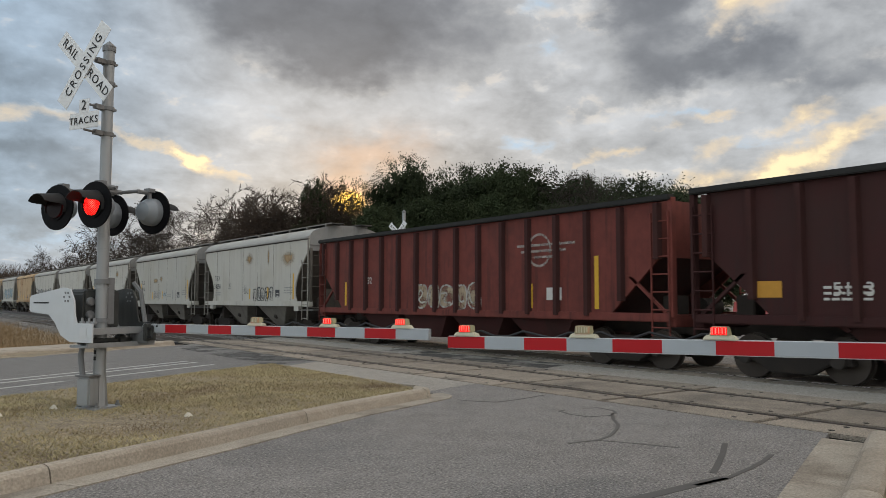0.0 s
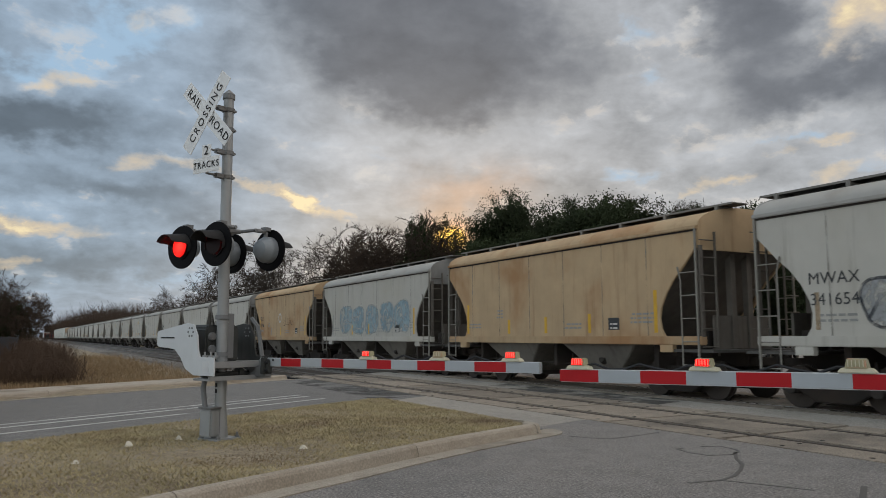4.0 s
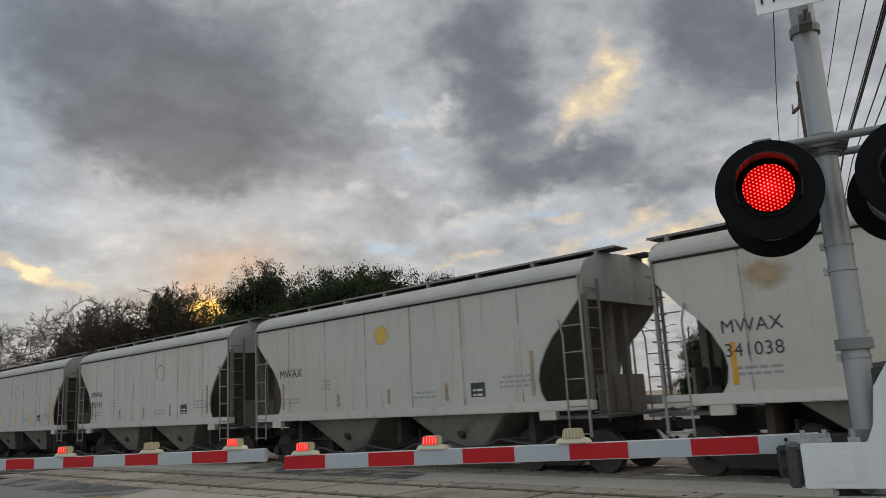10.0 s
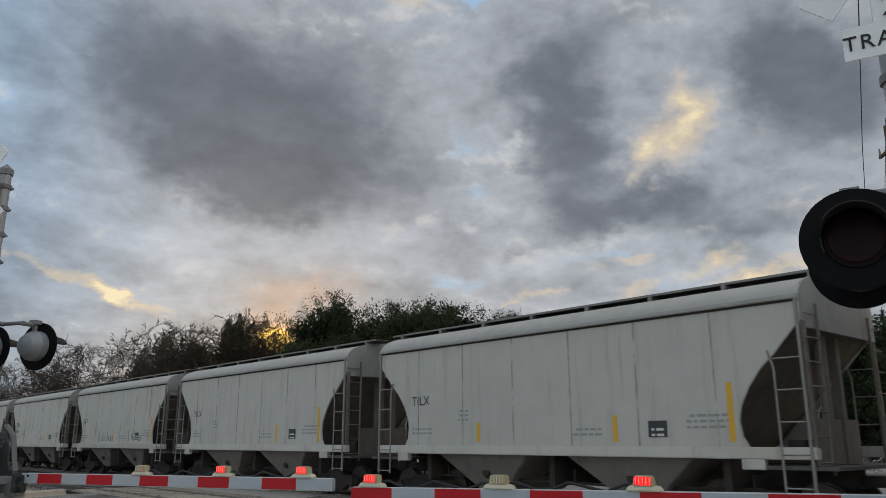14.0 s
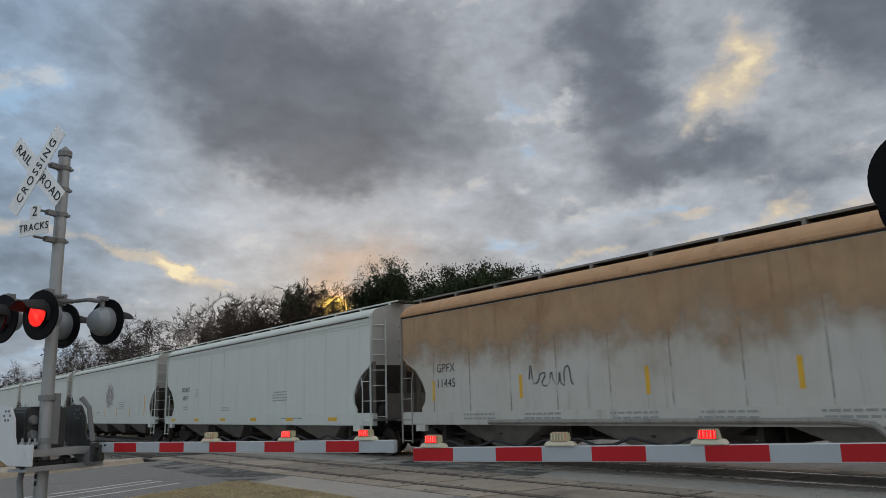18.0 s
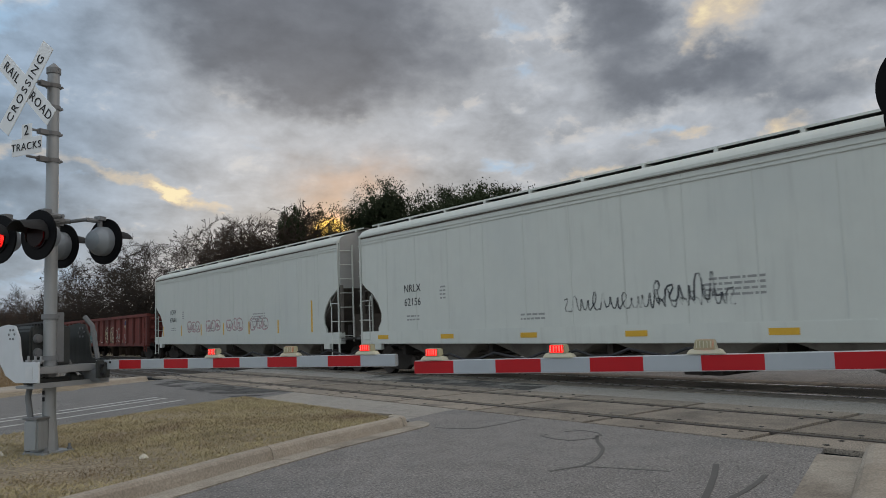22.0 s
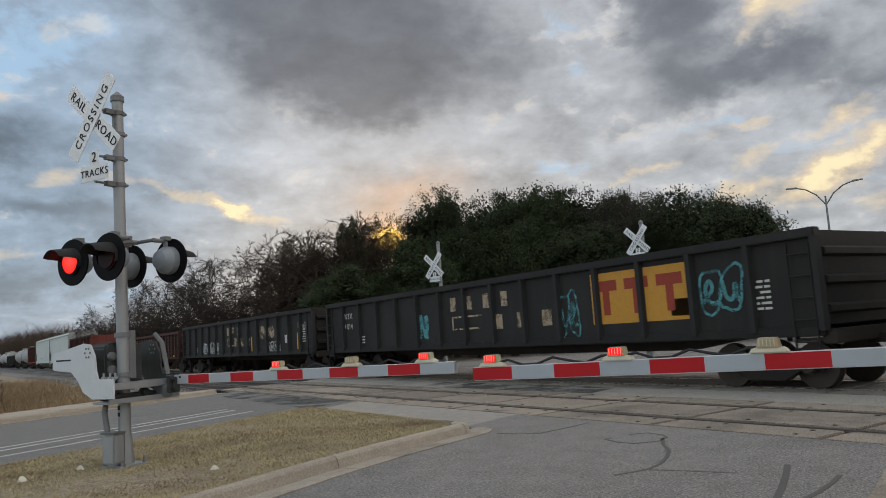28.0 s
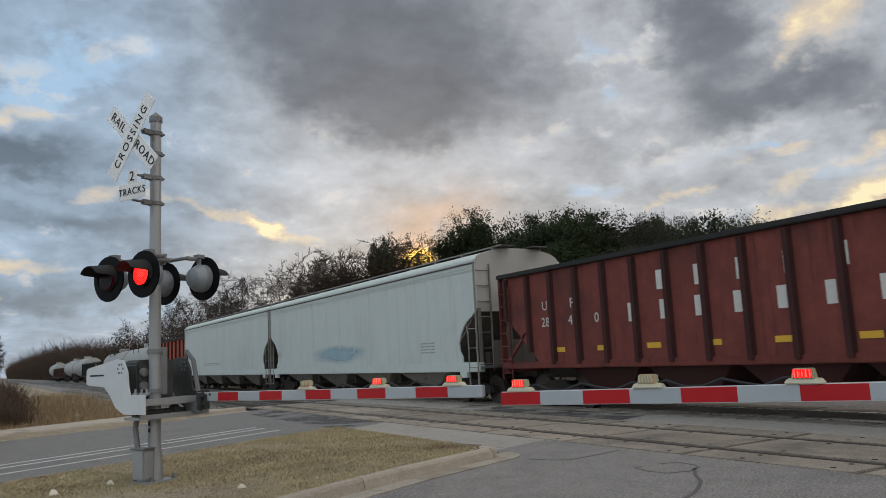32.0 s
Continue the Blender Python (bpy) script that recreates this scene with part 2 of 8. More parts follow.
    col = N.mix(N.m("MULTIPLY", N.ramp(g2, 0.05, 0.95), 0.75), col, rgb(0.82, 0.66, 0.45))
    col = N.mix(N.m("MULTIPLY", N.ramp(g2, 0.7, 1.15), 0.95), col, rgb(1.05, 0.9, 0.58))
    col = N.mix(N.m("MULTIPLY", N.ramp(ember, 0.0, 1.0), 0.8), col, rgb(0.84, 0.52, 0.33))
    col = N.mix(N.ramp(ember, 0.95, 1.6), col, rgb(2.2, 1.3, 0.22))
    # the deck behind and overhead takes the warm light of the sunset
    col = N.v("MULTIPLY", col, N.mix(N.m("MAXIMUM", east, high), rgb(1.0, 1.0, 1.0), rgb(1.17, 1.0, 0.84)))
    # the clear evening sky behind the deck
    col = N.mix(0.06, col, clear)
    bg = N.t.nodes.new("ShaderNodeBackground")
    N.put(bg.inputs[0], col)
    bg.inputs[1].default_value = 1.0
    out = N.t.nodes.new("ShaderNodeOutputWorld")
    N.t.links.new(bg.outputs[0], out.inputs[0])


make_world()
sun_data = bpy.data.lights.new("sun", "SUN")
sun_data.energy, sun_data.angle, sun_data.color = 0.6, radians(12), (1.0, 0.72, 0.45)
sun = new("sun", sun_data)
sun.matrix_basis = look((0, 0, 0), (-math.sin(radians(SUN_AZ)) * 10, -math.cos(radians(SUN_AZ)) * 10, -10 * math.tan(radians(SUN_EL))))


# ---- materials ----
def mat(name, base, rough=0.6, metal=0.0, var=0.15, scale=9.0, scale2=0.9, dirt=None, dirty=0.4, streak=None, bump=0.15, rand=0.0, fine=None, spec=0.25, fade=None, fade_z=None, speck=None, grain=2.2, soft=None):
    """A painted or natural surface: grain and blotches at two scales, dirt, streaks that run down, and fine relief."""
    m = bpy.data.materials.new(name)
    m.use_nodes = True
    N = Nodes(m.node_tree)
    co = N.t.nodes.new("ShaderNodeTexCoord").outputs["Object"]
    info = N.t.nodes.new("ShaderNodeObjectInfo")
    off = N.v("ADD", co, N.xyz(N.m("MULTIPLY", info.outputs["Random"], 37.0), N.m("MULTIPLY", info.outputs["Random"], 11.0), 0.0))
    a = N.noise(off, scale, 6.0, 0.6)
    b = N.noise(off, scale2, 4.0, 0.55, 0.3)
    k = N.m("ADD", N.m("MULTIPLY", N.m("SUBTRACT", a, 0.5), 2.2 * var), N.m("MULTIPLY", N.m("SUBTRACT", b, 0.5), 1.8 * var))
    if rand:
        k = N.m("ADD", k, N.m("MULTIPLY", N.m("SUBTRACT", info.outputs["Random"], 0.5), rand))
    k = N.m("ADD", k, 1.0)
    col = N.v("MULTIPLY", N.xyz(*base), N.xyz(k, k, k))
    if dirt:
        col = N.mix(N.m("MULTIPLY", N.ramp(b, 0.48, 0.72), dirty), col, rgb(*dirt))
    if streak:
        sx, sy, sz = N.sep(off)
        s = N.noise(N.xyz(N.m("MULTIPLY", sx, 2.6), N.m("MULTIPLY", sy, 2.6), N.m("MULTIPLY", sz, 0.22)), 1.6, 5.0, 0.65)
        col = N.mix(N.m("MULTIPLY", N.ramp(s, 0.5, 0.78), streak[3]), col, rgb(*streak[:3]))
    if fine:
        f = N.noise(co, fine, 2.0, 0.5)
        g = N.m("ADD", N.m("MULTIPLY", N.m("SUBTRACT", f, 0.5), grain), 1.0)
        col = N.v("MULTIPLY", col, N.xyz(g, g, g))
    if speck:
        f = N.noise(co, speck[3], 1.0, 0.5)
        col = N.mix(N.m("MULTIPLY", N.ramp(f, 0.56, 0.68), speck[4]), col, rgb(*speck[:3]))
        f = N.noise(co, speck[3] * 0.8, 1.0, 0.5)
        col = N.mix(N.m("MULTIPLY", N.ramp(f, 0.44, 0.3), speck[4]), col, rgb(0.03, 0.028, 0.026))
    p = N.t.nodes.new("ShaderNodeBsdfPrincipled")
    N.put(p.inputs["Base Color"], col)
    if fade:
        # worn thin: the surface below shows through in patches
        N.put(p.inputs["Alpha"], N.m("MULTIPLY", N.ramp(N.noise(off, fade[0], 5.0, 0.65, 0.3), fade[1], fade[2]), fade[3]))
    if soft:
        # thins out from its middle with a ragged edge
        d = N.m("ADD", N.v("LENGTH", co), N.m("MULTIPLY", N.m("SUBTRACT", N.noise(off, 1.7, 5.0, 0.6), 0.5), soft[2]))
        N.put(p.inputs["Alpha"], N.m("MULTIPLY", N.ramp(d, soft[0], soft[1]), soft[3]))
    if fade_z:
        h = N.m("ADD", N.sep(co)[2], N.m("MULTIPLY", N.m("SUBTRACT", N.noise(off, 0.9, 5.0, 0.6), 0.5), 2.2))
        N.put(p.inputs["Alpha"], N.m("MULTIPLY", N.ramp(h, *fade_z), 0.92))
    N.put(p.inputs["Roughness"], N.m("ADD", N.m("MULTIPLY", N.m("SUBTRACT", a, 0.5), 0.25), rough, clamp=True))
    p.inputs["Metallic"].default_value = metal
    p.inputs["Specular IOR Level"].default_value = spec
    if bump:
        n = N.t.nodes.new("ShaderNodeBump")
        n.inputs["Strength"].default_value, n.inputs["Distance"].default_value = bump, 0.02
        N.put(n.inputs["Height"], N.noise(co, fine or scale * 3, 4.0, 0.6))
        N.t.links.new(n.outputs[0], p.inputs["Normal"])
    o = N.t.nodes.new("ShaderNodeOutputMaterial")
    N.t.links.new(p.outputs[0], o.inputs[0])
    return m


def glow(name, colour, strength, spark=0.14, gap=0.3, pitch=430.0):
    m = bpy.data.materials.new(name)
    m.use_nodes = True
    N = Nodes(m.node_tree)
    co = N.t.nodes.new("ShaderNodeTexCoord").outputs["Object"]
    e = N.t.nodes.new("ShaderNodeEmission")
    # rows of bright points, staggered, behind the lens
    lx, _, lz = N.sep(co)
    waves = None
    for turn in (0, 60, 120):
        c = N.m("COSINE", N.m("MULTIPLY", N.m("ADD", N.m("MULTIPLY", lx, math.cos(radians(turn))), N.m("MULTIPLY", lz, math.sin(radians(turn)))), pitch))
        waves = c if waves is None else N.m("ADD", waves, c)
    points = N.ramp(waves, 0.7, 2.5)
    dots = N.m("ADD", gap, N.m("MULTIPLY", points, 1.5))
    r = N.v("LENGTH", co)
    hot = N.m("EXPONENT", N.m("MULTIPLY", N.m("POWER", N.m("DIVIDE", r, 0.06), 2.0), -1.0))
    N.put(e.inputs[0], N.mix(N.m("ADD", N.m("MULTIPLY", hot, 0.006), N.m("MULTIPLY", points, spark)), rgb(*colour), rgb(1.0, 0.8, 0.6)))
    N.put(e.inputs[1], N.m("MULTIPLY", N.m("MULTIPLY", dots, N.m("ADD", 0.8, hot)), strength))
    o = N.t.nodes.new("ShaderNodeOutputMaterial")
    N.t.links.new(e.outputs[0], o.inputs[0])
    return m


def glassy(name, colour, rough=0.1):
    m = bpy.data.materials.new(name)
    m.use_nodes = True
    p = m.node_tree.nodes["Principled BSDF"]
    p.inputs["Base Color"].default_value = rgb(*colour)
    p.inputs["Roughness"].default_value = rough
    p.inputs["Coat Weight"].default_value = 0.5
    return m


ASPHALT = mat("asphalt", (0.23, 0.217, 0.208), 0.9, var=0.3, scale=3.0, scale2=0.35, dirt=(0.12, 0.118, 0.118), dirty=0.7, bump=0.8, fine=62.0, grain=2.3, speck=(0.5, 0.46, 0.42, 36.0, 0.5))
ASPHALT_DARK = mat("older_dark_asphalt", (0.19, 0.184, 0.178), 0.88, var=0.3, scale=3.0, scale2=0.4, dirt=(0.1, 0.1, 0.1), dirty=0.6, bump=0.7, fine=70.0, speck=(0.34, 0.32, 0.3, 34.0, 0.55))
OILED = mat("oil_darkened_asphalt", (0.085, 0.083, 0.08), 0.7, var=0.35, scale=2.0, scale2=0.6, bump=0.5, fine=60.0, fade=(0.8, 0.38, 0.62, 0.85))
HOODBLACK = mat("matt_black_visor", (0.03, 0.03, 0.031), 0.6, var=0.2, bump=0.02, spec=0.1)
ASPHALT_WORN = mat("worn_asphalt", (0.335, 0.312, 0.282), 0.88, var=0.32, scale=5.0, scale2=0.5, dirt=(0.3, 0.27, 0.23), dirty=0.6, bump=0.6, fine=70.0, speck=(0.4, 0.36, 0.31, 42.0, 0.45))
TAR = mat("tar_seal", (0.1, 0.095, 0.09), 0.6, var=0.2, bump=0.1)
GUTTER = mat("dirty_gutter_concrete", (0.35, 0.312, 0.262), 0.92, var=0.25, scale=4.0, scale2=0.9, dirt=(0.15, 0.125, 0.1), dirty=0.85, bump=0.35, fine=50.0, grain=1.1, rand=0.15)
CONCRETE = mat("kerb_concrete", (0.37, 0.325, 0.27), 0.9, var=0.2, scale=5.0, scale2=0.7, dirt=(0.2, 0.165, 0.125), dirty=0.7, bump=0.3, fine=45.0, grain=0.9, rand=0.12)
PANEL = mat("crossing_panel_concrete", (0.275, 0.236, 0.195), 0.9, var=0.3, scale=4.0, scale2=0.6, dirt=(0.1, 0.09, 0.08), dirty=0.85, bump=0.4, fine=50.0, rand=0.4, speck=(0.36, 0.31, 0.26, 40.0, 0.35))
RUBBER = mat("flangeway_rubber", (0.014, 0.014, 0.015), 0.8, var=0.3)
RAILSTEEL = mat("rail_steel", (0.2, 0.17, 0.15), 0.45, metal=0.7, var=0.2)
RAILTOP = mat("polished_rail_head", (0.11, 0.095, 0.085), 0.5, metal=0.5, var=0.2)
RAILBRIGHT = mat("bright_worn_rail_head", (0.62, 0.6, 0.58), 0.28, metal=0.95, var=0.08, bump=0.02)
TIE = mat("creosoted_tie", (0.07, 0.06, 0.05), 0.9, var=0.35, scale=4.0, bump=0.5)
BALLAST = mat("ballast_stone", (0.2, 0.19, 0.18), 0.95, var=0.4, scale=14.0, dirt=(0.1, 0.085, 0.07), dirty=0.5, bump=1.0, fine=25.0)
GRASS_GROUND = mat("dry_turf", (0.29, 0.24, 0.172), 0.95, var=0.4, scale=5.0, scale2=0.5, dirt=(0.13, 0.1, 0.07), dirty=0.8, bump=1.0, fine=40.0)
GRASS_BLADE = mat("straw_grass", (0.41, 0.345, 0.2), 0.9, var=0.4, scale=2.2, scale2=0.55, dirt=(0.21, 0.155, 0.1), dirty=1.0, bump=0.0)
WEED = mat("tall_dry_weed", (0.27, 0.19, 0.11), 0.9, var=0.35, scale=1.2, bump=0.0)
SCRUB = mat("brown_scrub_twig", (0.055, 0.038, 0.028), 0.95, var=0.3, bump=0.0)
REDSCRUB = mat("reddish_scrub_twig", (0.085, 0.055, 0.038), 0.95, var=0.3, bump=0.0)
BARK = mat("bare_bark", (0.042, 0.034, 0.028), 0.95, var=0.3, bump=0.4)
TWIGBROWN = mat("reddish_brown_twig", (0.05, 0.036, 0.027), 0.95, var=0.3, bump=0.0)
LEAF_DARK = mat("evergreen_leaf", (0.032, 0.042, 0.021), 0.85, var=0.5, scale=0.7, scale2=0.3, bump=0.0, rand=0.35, spec=0.1)
LEAF_OLIVE = mat("olive_leaf", (0.085, 0.072, 0.036), 0.85, var=0.5, scale=0.8, scale2=0.25, bump=0.0, rand=0.3, spec=0.1)
MARKING = mat("worn_road_paint", (0.5, 0.5, 0.48), 0.8, var=0.35, scale=12.0, dirt=(0.13, 0.13, 0.135), dirty=0.9)
GALV = mat("painted_aluminium_pole", (0.31, 0.32, 0.325), 0.45, metal=0.35, var=0.12, scale=5.0, streak=(0.2, 0.19, 0.18, 0.5), bump=0.05)
STEELGREY = mat("weathered_grey_casting", (0.2, 0.205, 0.21), 0.55, metal=0.3, var=0.2, scale=8.0, dirt=(0.12, 0.11, 0.1), dirty=0.6)
DARKBOX = mat("dark_mechanism_case", (0.05, 0.052, 0.05), 0.55, var=0.25, scale=6.0, dirt=(0.06, 0.058, 0.055), dirty=0.5, streak=(0.18, 0.17, 0.16, 0.3))
WHITEPLATE = mat("white_enamel_plate", (0.56, 0.58, 0.6), 0.45, var=0.08, scale=6.0, streak=(0.4, 0.38, 0.35, 0.35), bump=0.03)
SIGNWHITE = mat("reflective_white_sheet", (0.74, 0.75, 0.76), 0.4, var=0.05, dirt=(0.5, 0.49, 0.47), dirty=0.4, bump=0.0)
SIGNBACK = mat("bare_sign_back", (0.4, 0.41, 0.42), 0.4, metal=0.5, var=0.1)
BLACK = mat("black_paint", (0.018, 0.018, 0.02), 0.5, var=0.2, bump=0.02)
BLACKDISC = mat("black_signal_enamel", (0.006, 0.006, 0.007), 0.6, var=0.2, bump=0.02, spec=0.08)
LENSBACK = mat("dull_silver_housing", (0.23, 0.255, 0.28), 0.5, metal=0.25, var=0.12, bump=0.03)
STRIPE_RED = mat("red_reflective_tape", (0.42, 0.009, 0.014), 0.4, var=0.14, scale=3.0, dirt=(0.32, 0.02, 0.022), dirty=0.5, bump=0.02)
STRIPE_WHITE = mat("white_reflective_tape", (0.37, 0.395, 0.42), 0.4, var=0.1, scale=3.0, bump=0.02)
ARMEDGE = mat("arm_edge_aluminium", (0.6, 0.61, 0.62), 0.4, metal=0.4, var=0.08)
LAMPCASE = mat("cream_lamp_case", (0.55, 0.515, 0.39), 0.5, var=0.1)
LENS_OFF = mat("dark_red_lens", (0.008, 0.001, 0.001), 0.4, var=0.1, bump=0.0, spec=0.12)
ARMLENS_OFF = glassy("unlit_arm_lens", (0.36, 0.33, 0.2), 0.3)
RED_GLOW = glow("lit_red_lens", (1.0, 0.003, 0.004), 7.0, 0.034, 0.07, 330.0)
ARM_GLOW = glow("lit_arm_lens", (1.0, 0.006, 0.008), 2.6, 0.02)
CABLE = mat("black_cable", (0.02, 0.02, 0.022), 0.6, var=0.1)
CONDUIT = mat("grey_conduit", (0.16, 0.165, 0.17), 0.6, var=0.15)
STONEW = mat("pale_limestone", (0.62, 0.58, 0.5), 0.9, var=0.15, bump=0.4)
# rolling stock
TRUCK = mat("grimy_truck_steel", (0.028, 0.023, 0.02), 0.8, var=0.3, scale=6.0, dirt=(0.055, 0.038, 0.028), dirty=0.6)
WHEELSTEEL = mat("worn_wheel_steel", (0.07, 0.058, 0.05), 0.5, metal=0.5, var=0.2)
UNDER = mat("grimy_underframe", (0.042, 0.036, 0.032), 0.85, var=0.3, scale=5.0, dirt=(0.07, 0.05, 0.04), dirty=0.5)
LADDER = mat("grimy_ladder_paint", (0.24, 0.225, 0.2), 0.7, var=0.25, streak=(0.1, 0.085, 0.07, 0.6))
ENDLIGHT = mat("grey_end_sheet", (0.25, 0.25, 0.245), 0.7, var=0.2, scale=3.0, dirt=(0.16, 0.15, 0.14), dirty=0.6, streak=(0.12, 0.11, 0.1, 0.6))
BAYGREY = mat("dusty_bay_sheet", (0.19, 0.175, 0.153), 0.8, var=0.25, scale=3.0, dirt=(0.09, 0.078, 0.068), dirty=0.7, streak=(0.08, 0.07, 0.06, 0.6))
SEAMDIRT = mat("grimy_seam_line", (0.36, 0.335, 0.295), 0.8, var=0.4, scale=3.0, bump=0.0, fade=(1.3, 0.35, 0.6, 0.5))
ENDGREY = mat("dirty_shaded_end_sheet", (0.15, 0.135, 0.118), 0.8, var=0.3, scale=3.0, dirt=(0.085, 0.07, 0.06), dirty=0.6, streak=(0.08, 0.065, 0.052, 0.6))
GREYWHITE = mat("aged_light_grey_paint", (0.475, 0.455, 0.412), 0.6, var=0.1, scale=2.0, scale2=0.35, dirt=(0.38, 0.345, 0.28), dirty=0.55, streak=(0.25, 0.215, 0.175, 0.55), bump=0.05, rand=0.16)
CLEANWHITE = mat("clean_white_paint", (0.56, 0.57, 0.525), 0.5, var=0.06, scale=2.0, scale2=0.3, dirt=(0.48, 0.5, 0.48), dirty=0.5, streak=(0.4, 0.4, 0.375, 0.35), bump=0.04, rand=0.08)
RUSTTAN = mat("rust_bleached_tan_paint", (0.46, 0.33, 0.2), 0.75, var=0.18, scale=1.8, scale2=0.4, dirt=(0.33, 0.17, 0.075), dirty=0.85, streak=(0.26, 0.14, 0.07, 0.6), bump=0.08, rand=0.2)
RUSTTOP = mat("rusting_upper_paint", (0.42, 0.25, 0.135), 0.75, var=0.2, scale=2.5, scale2=0.5, dirt=(0.3, 0.15, 0.07), dirty=0.8, streak=(0.24, 0.12, 0.065, 0.6), bump=0.08)
RUSTCREEP = mat("creeping_rust_stain", (0.4, 0.26, 0.15), 0.8, var=0.25, scale=2.5, scale2=0.6, dirt=(0.27, 0.14, 0.07), dirty=0.7, streak=(0.2, 0.11, 0.06, 0.6), bump=0.05, fade_z=(2.1, 3.5))
RUSTPATCH = mat("rust_bloom", (0.44, 0.31, 0.17), 0.8, var=0.25, scale=4.0, dirt=(0.22, 0.11, 0.05), dirty=0.7, bump=0.0, soft=(1.0, 0.1, 0.9, 0.75))
HOPPERRED = mat("faded_oxide_red", (0.165, 0.043, 0.034), 0.72, var=0.4, scale=3.0, scale2=0.5, dirt=(0.05, 0.022, 0.018), dirty=0.7, streak=(0.035, 0.018, 0.015, 0.7), bump=0.1, rand=0.2)
DARKRED = mat("dark_oxide_red", (0.05, 0.016, 0.015), 0.75, var=0.25, scale=3.0, scale2=0.4, dirt=(0.04, 0.02, 0.018), dirty=0.7, streak=(0.03, 0.018, 0.016, 0.7), bump=0.08, rand=0.2)
GONBLACK = mat("weathered_black_paint", (0.019, 0.017, 0.016), 0.6, var=0.25, scale=3.0, scale2=0.4, dirt=(0.032, 0.029, 0.026), dirty=0.6, streak=(0.04, 0.035, 0.03, 0.4), bump=0.08, rand=0.2)
GONBROWN = mat("dull_brown_paint", (0.078, 0.036, 0.03), 0.75, var=0.3, scale=3.0, scale2=0.5, dirt=(0.045, 0.03, 0.025), dirty=0.6, streak=(0.03, 0.02, 0.017, 0.7), bump=0.1, rand=0.25)
# the red panel paint again, darkened to put shade on the posts
REDPOST = mat("shaded_oxide_post", (0.105, 0.03, 0.025), 0.75, var=0.3, scale=4.0, streak=(0.03, 0.016, 0.014, 0.6), bump=0.08)
POSTRED = mat("dark_red_post", (0.05, 0.018, 0.016), 0.8, var=0.3, scale=4.0, streak=(0.02, 0.013, 0.012, 0.6), bump=0.08)
EMBLEM_FADED = mat("faded_white_emblem", (0.42, 0.36, 0.33), 0.7, var=0.2, bump=0.0, fade=(1.6, 0.25, 0.62, 0.75))
GONDARK = mat("dark_post_paint", (0.045, 0.022, 0.019), 0.8, var=0.3, scale=4.0, streak=(0.02, 0.016, 0.014, 0.6), bump=0.08)
GONPOST = mat("grimy_black_post", (0.026, 0.025, 0.024), 0.7, var=0.3, scale=4.0, streak=(0.02, 0.018, 0.016, 0.6), bump=0.08)
PALEBLUE = mat("pale_blue_grey_paint", (0.5, 0.54, 0.52), 0.6, var=0.07, scale=2.0, scale2=0.3, dirt=(0.4, 0.43, 0.42), dirty=0.5, streak=(0.34, 0.34, 0.31, 0.4), bump=0.05)
ORANGE = mat("faded_orange_paint", (0.33, 0.06, 0.03), 0.7, var=0.15, streak=(0.15, 0.04, 0.03, 0.5))
TANKGREY = mat("tank_shell_grey", (0.3, 0.3, 0.29), 0.5, var=0.12, streak=(0.1, 0.09, 0.08, 0.6))
ROOFGREY = mat("dusty_roof_paint", (0.36, 0.35, 0.33), 0.75, var=0.12, scale=2.0, dirt=(0.27, 0.25, 0.22), dirty=0.6)
GRATING = mat("galvanised_grating", (0.1, 0.095, 0.09), 0.7, metal=0.2, var=0.3)
BOARDEDGE = mat("weathered_board_bracket", (0.19, 0.18, 0.165), 0.7, var=0.3, scale=4.0)
ORANGETAPE = mat("orange_reflective_tape", (0.55, 0.27, 0.04), 0.5, var=0.12, bump=0.0)
FADEDTAPE = mat("faded_tan_tape", (0.4, 0.3, 0.2), 0.6, var=0.2, bump=0.0, fade=(2.0, 0.3, 0.6, 0.75))
YELLOWTAPE = mat("yellow_reflective_tape", (0.62, 0.36, 0.04), 0.5, var=0.1, bump=0.0)
LETTER_BLACK = mat("black_lettering", (0.05, 0.052, 0.055), 0.6, var=0.2, bump=0.0)
LETTER_WHITE = mat("white_lettering", (0.55, 0.53, 0.5), 0.6, var=0.15, bump=0.0)
LETTER_GREY = mat("faded_grey_lettering", (0.27, 0.27, 0.26), 0.6, var=0.15, bump=0.0)
SPRAY_BLACK = mat("black_spray_paint", (0.06, 0.065, 0.075), 0.6, var=0.3, bump=0.0, fade=(2.6, 0.3, 0.6, 0.8))
SPRAY_WHITE = mat("white_spray_paint", (0.5, 0.49, 0.46), 0.6, var=0.25, bump=0.0, fade=(2.6, 0.3, 0.6, 0.8))
WASH_BLUE = mat("thin_blue_overspray", (0.3, 0.46, 0.55), 0.6, var=0.2, bump=0.0, soft=(1.0, 0.2, 0.7, 0.65))
DOT_YELLOW = mat("yellow_paint_dot", (0.6, 0.4, 0.09), 0.6, var=0.15, bump=0.0, soft=(1.0, 0.8, 0.3, 0.85))
GREY_HAZE = mat("grey_overspray", (0.4, 0.37, 0.37), 0.6, var=0.2, bump=0.0, soft=(1.0, 0.3, 0.6, 0.6))
TAN_HAZE = mat("tan_overspray", (0.42, 0.33, 0.26), 0.65, var=0.2, bump=0.0, soft=(1.0, 0.5, 0.5, 0.45))
SPRAY_BLUE = mat("blue_spray_paint", (0.25, 0.37, 0.44), 0.6, var=0.3, scale2=1.5, dirt=(0.42, 0.5, 0.52), dirty=0.6, bump=0.0, fade=(2.6, 0.3, 0.6, 0.8))
SHIELDBLUE = mat("faded_navy_paint", (0.03, 0.035, 0.09), 0.65, var=0.2, bump=0.0)
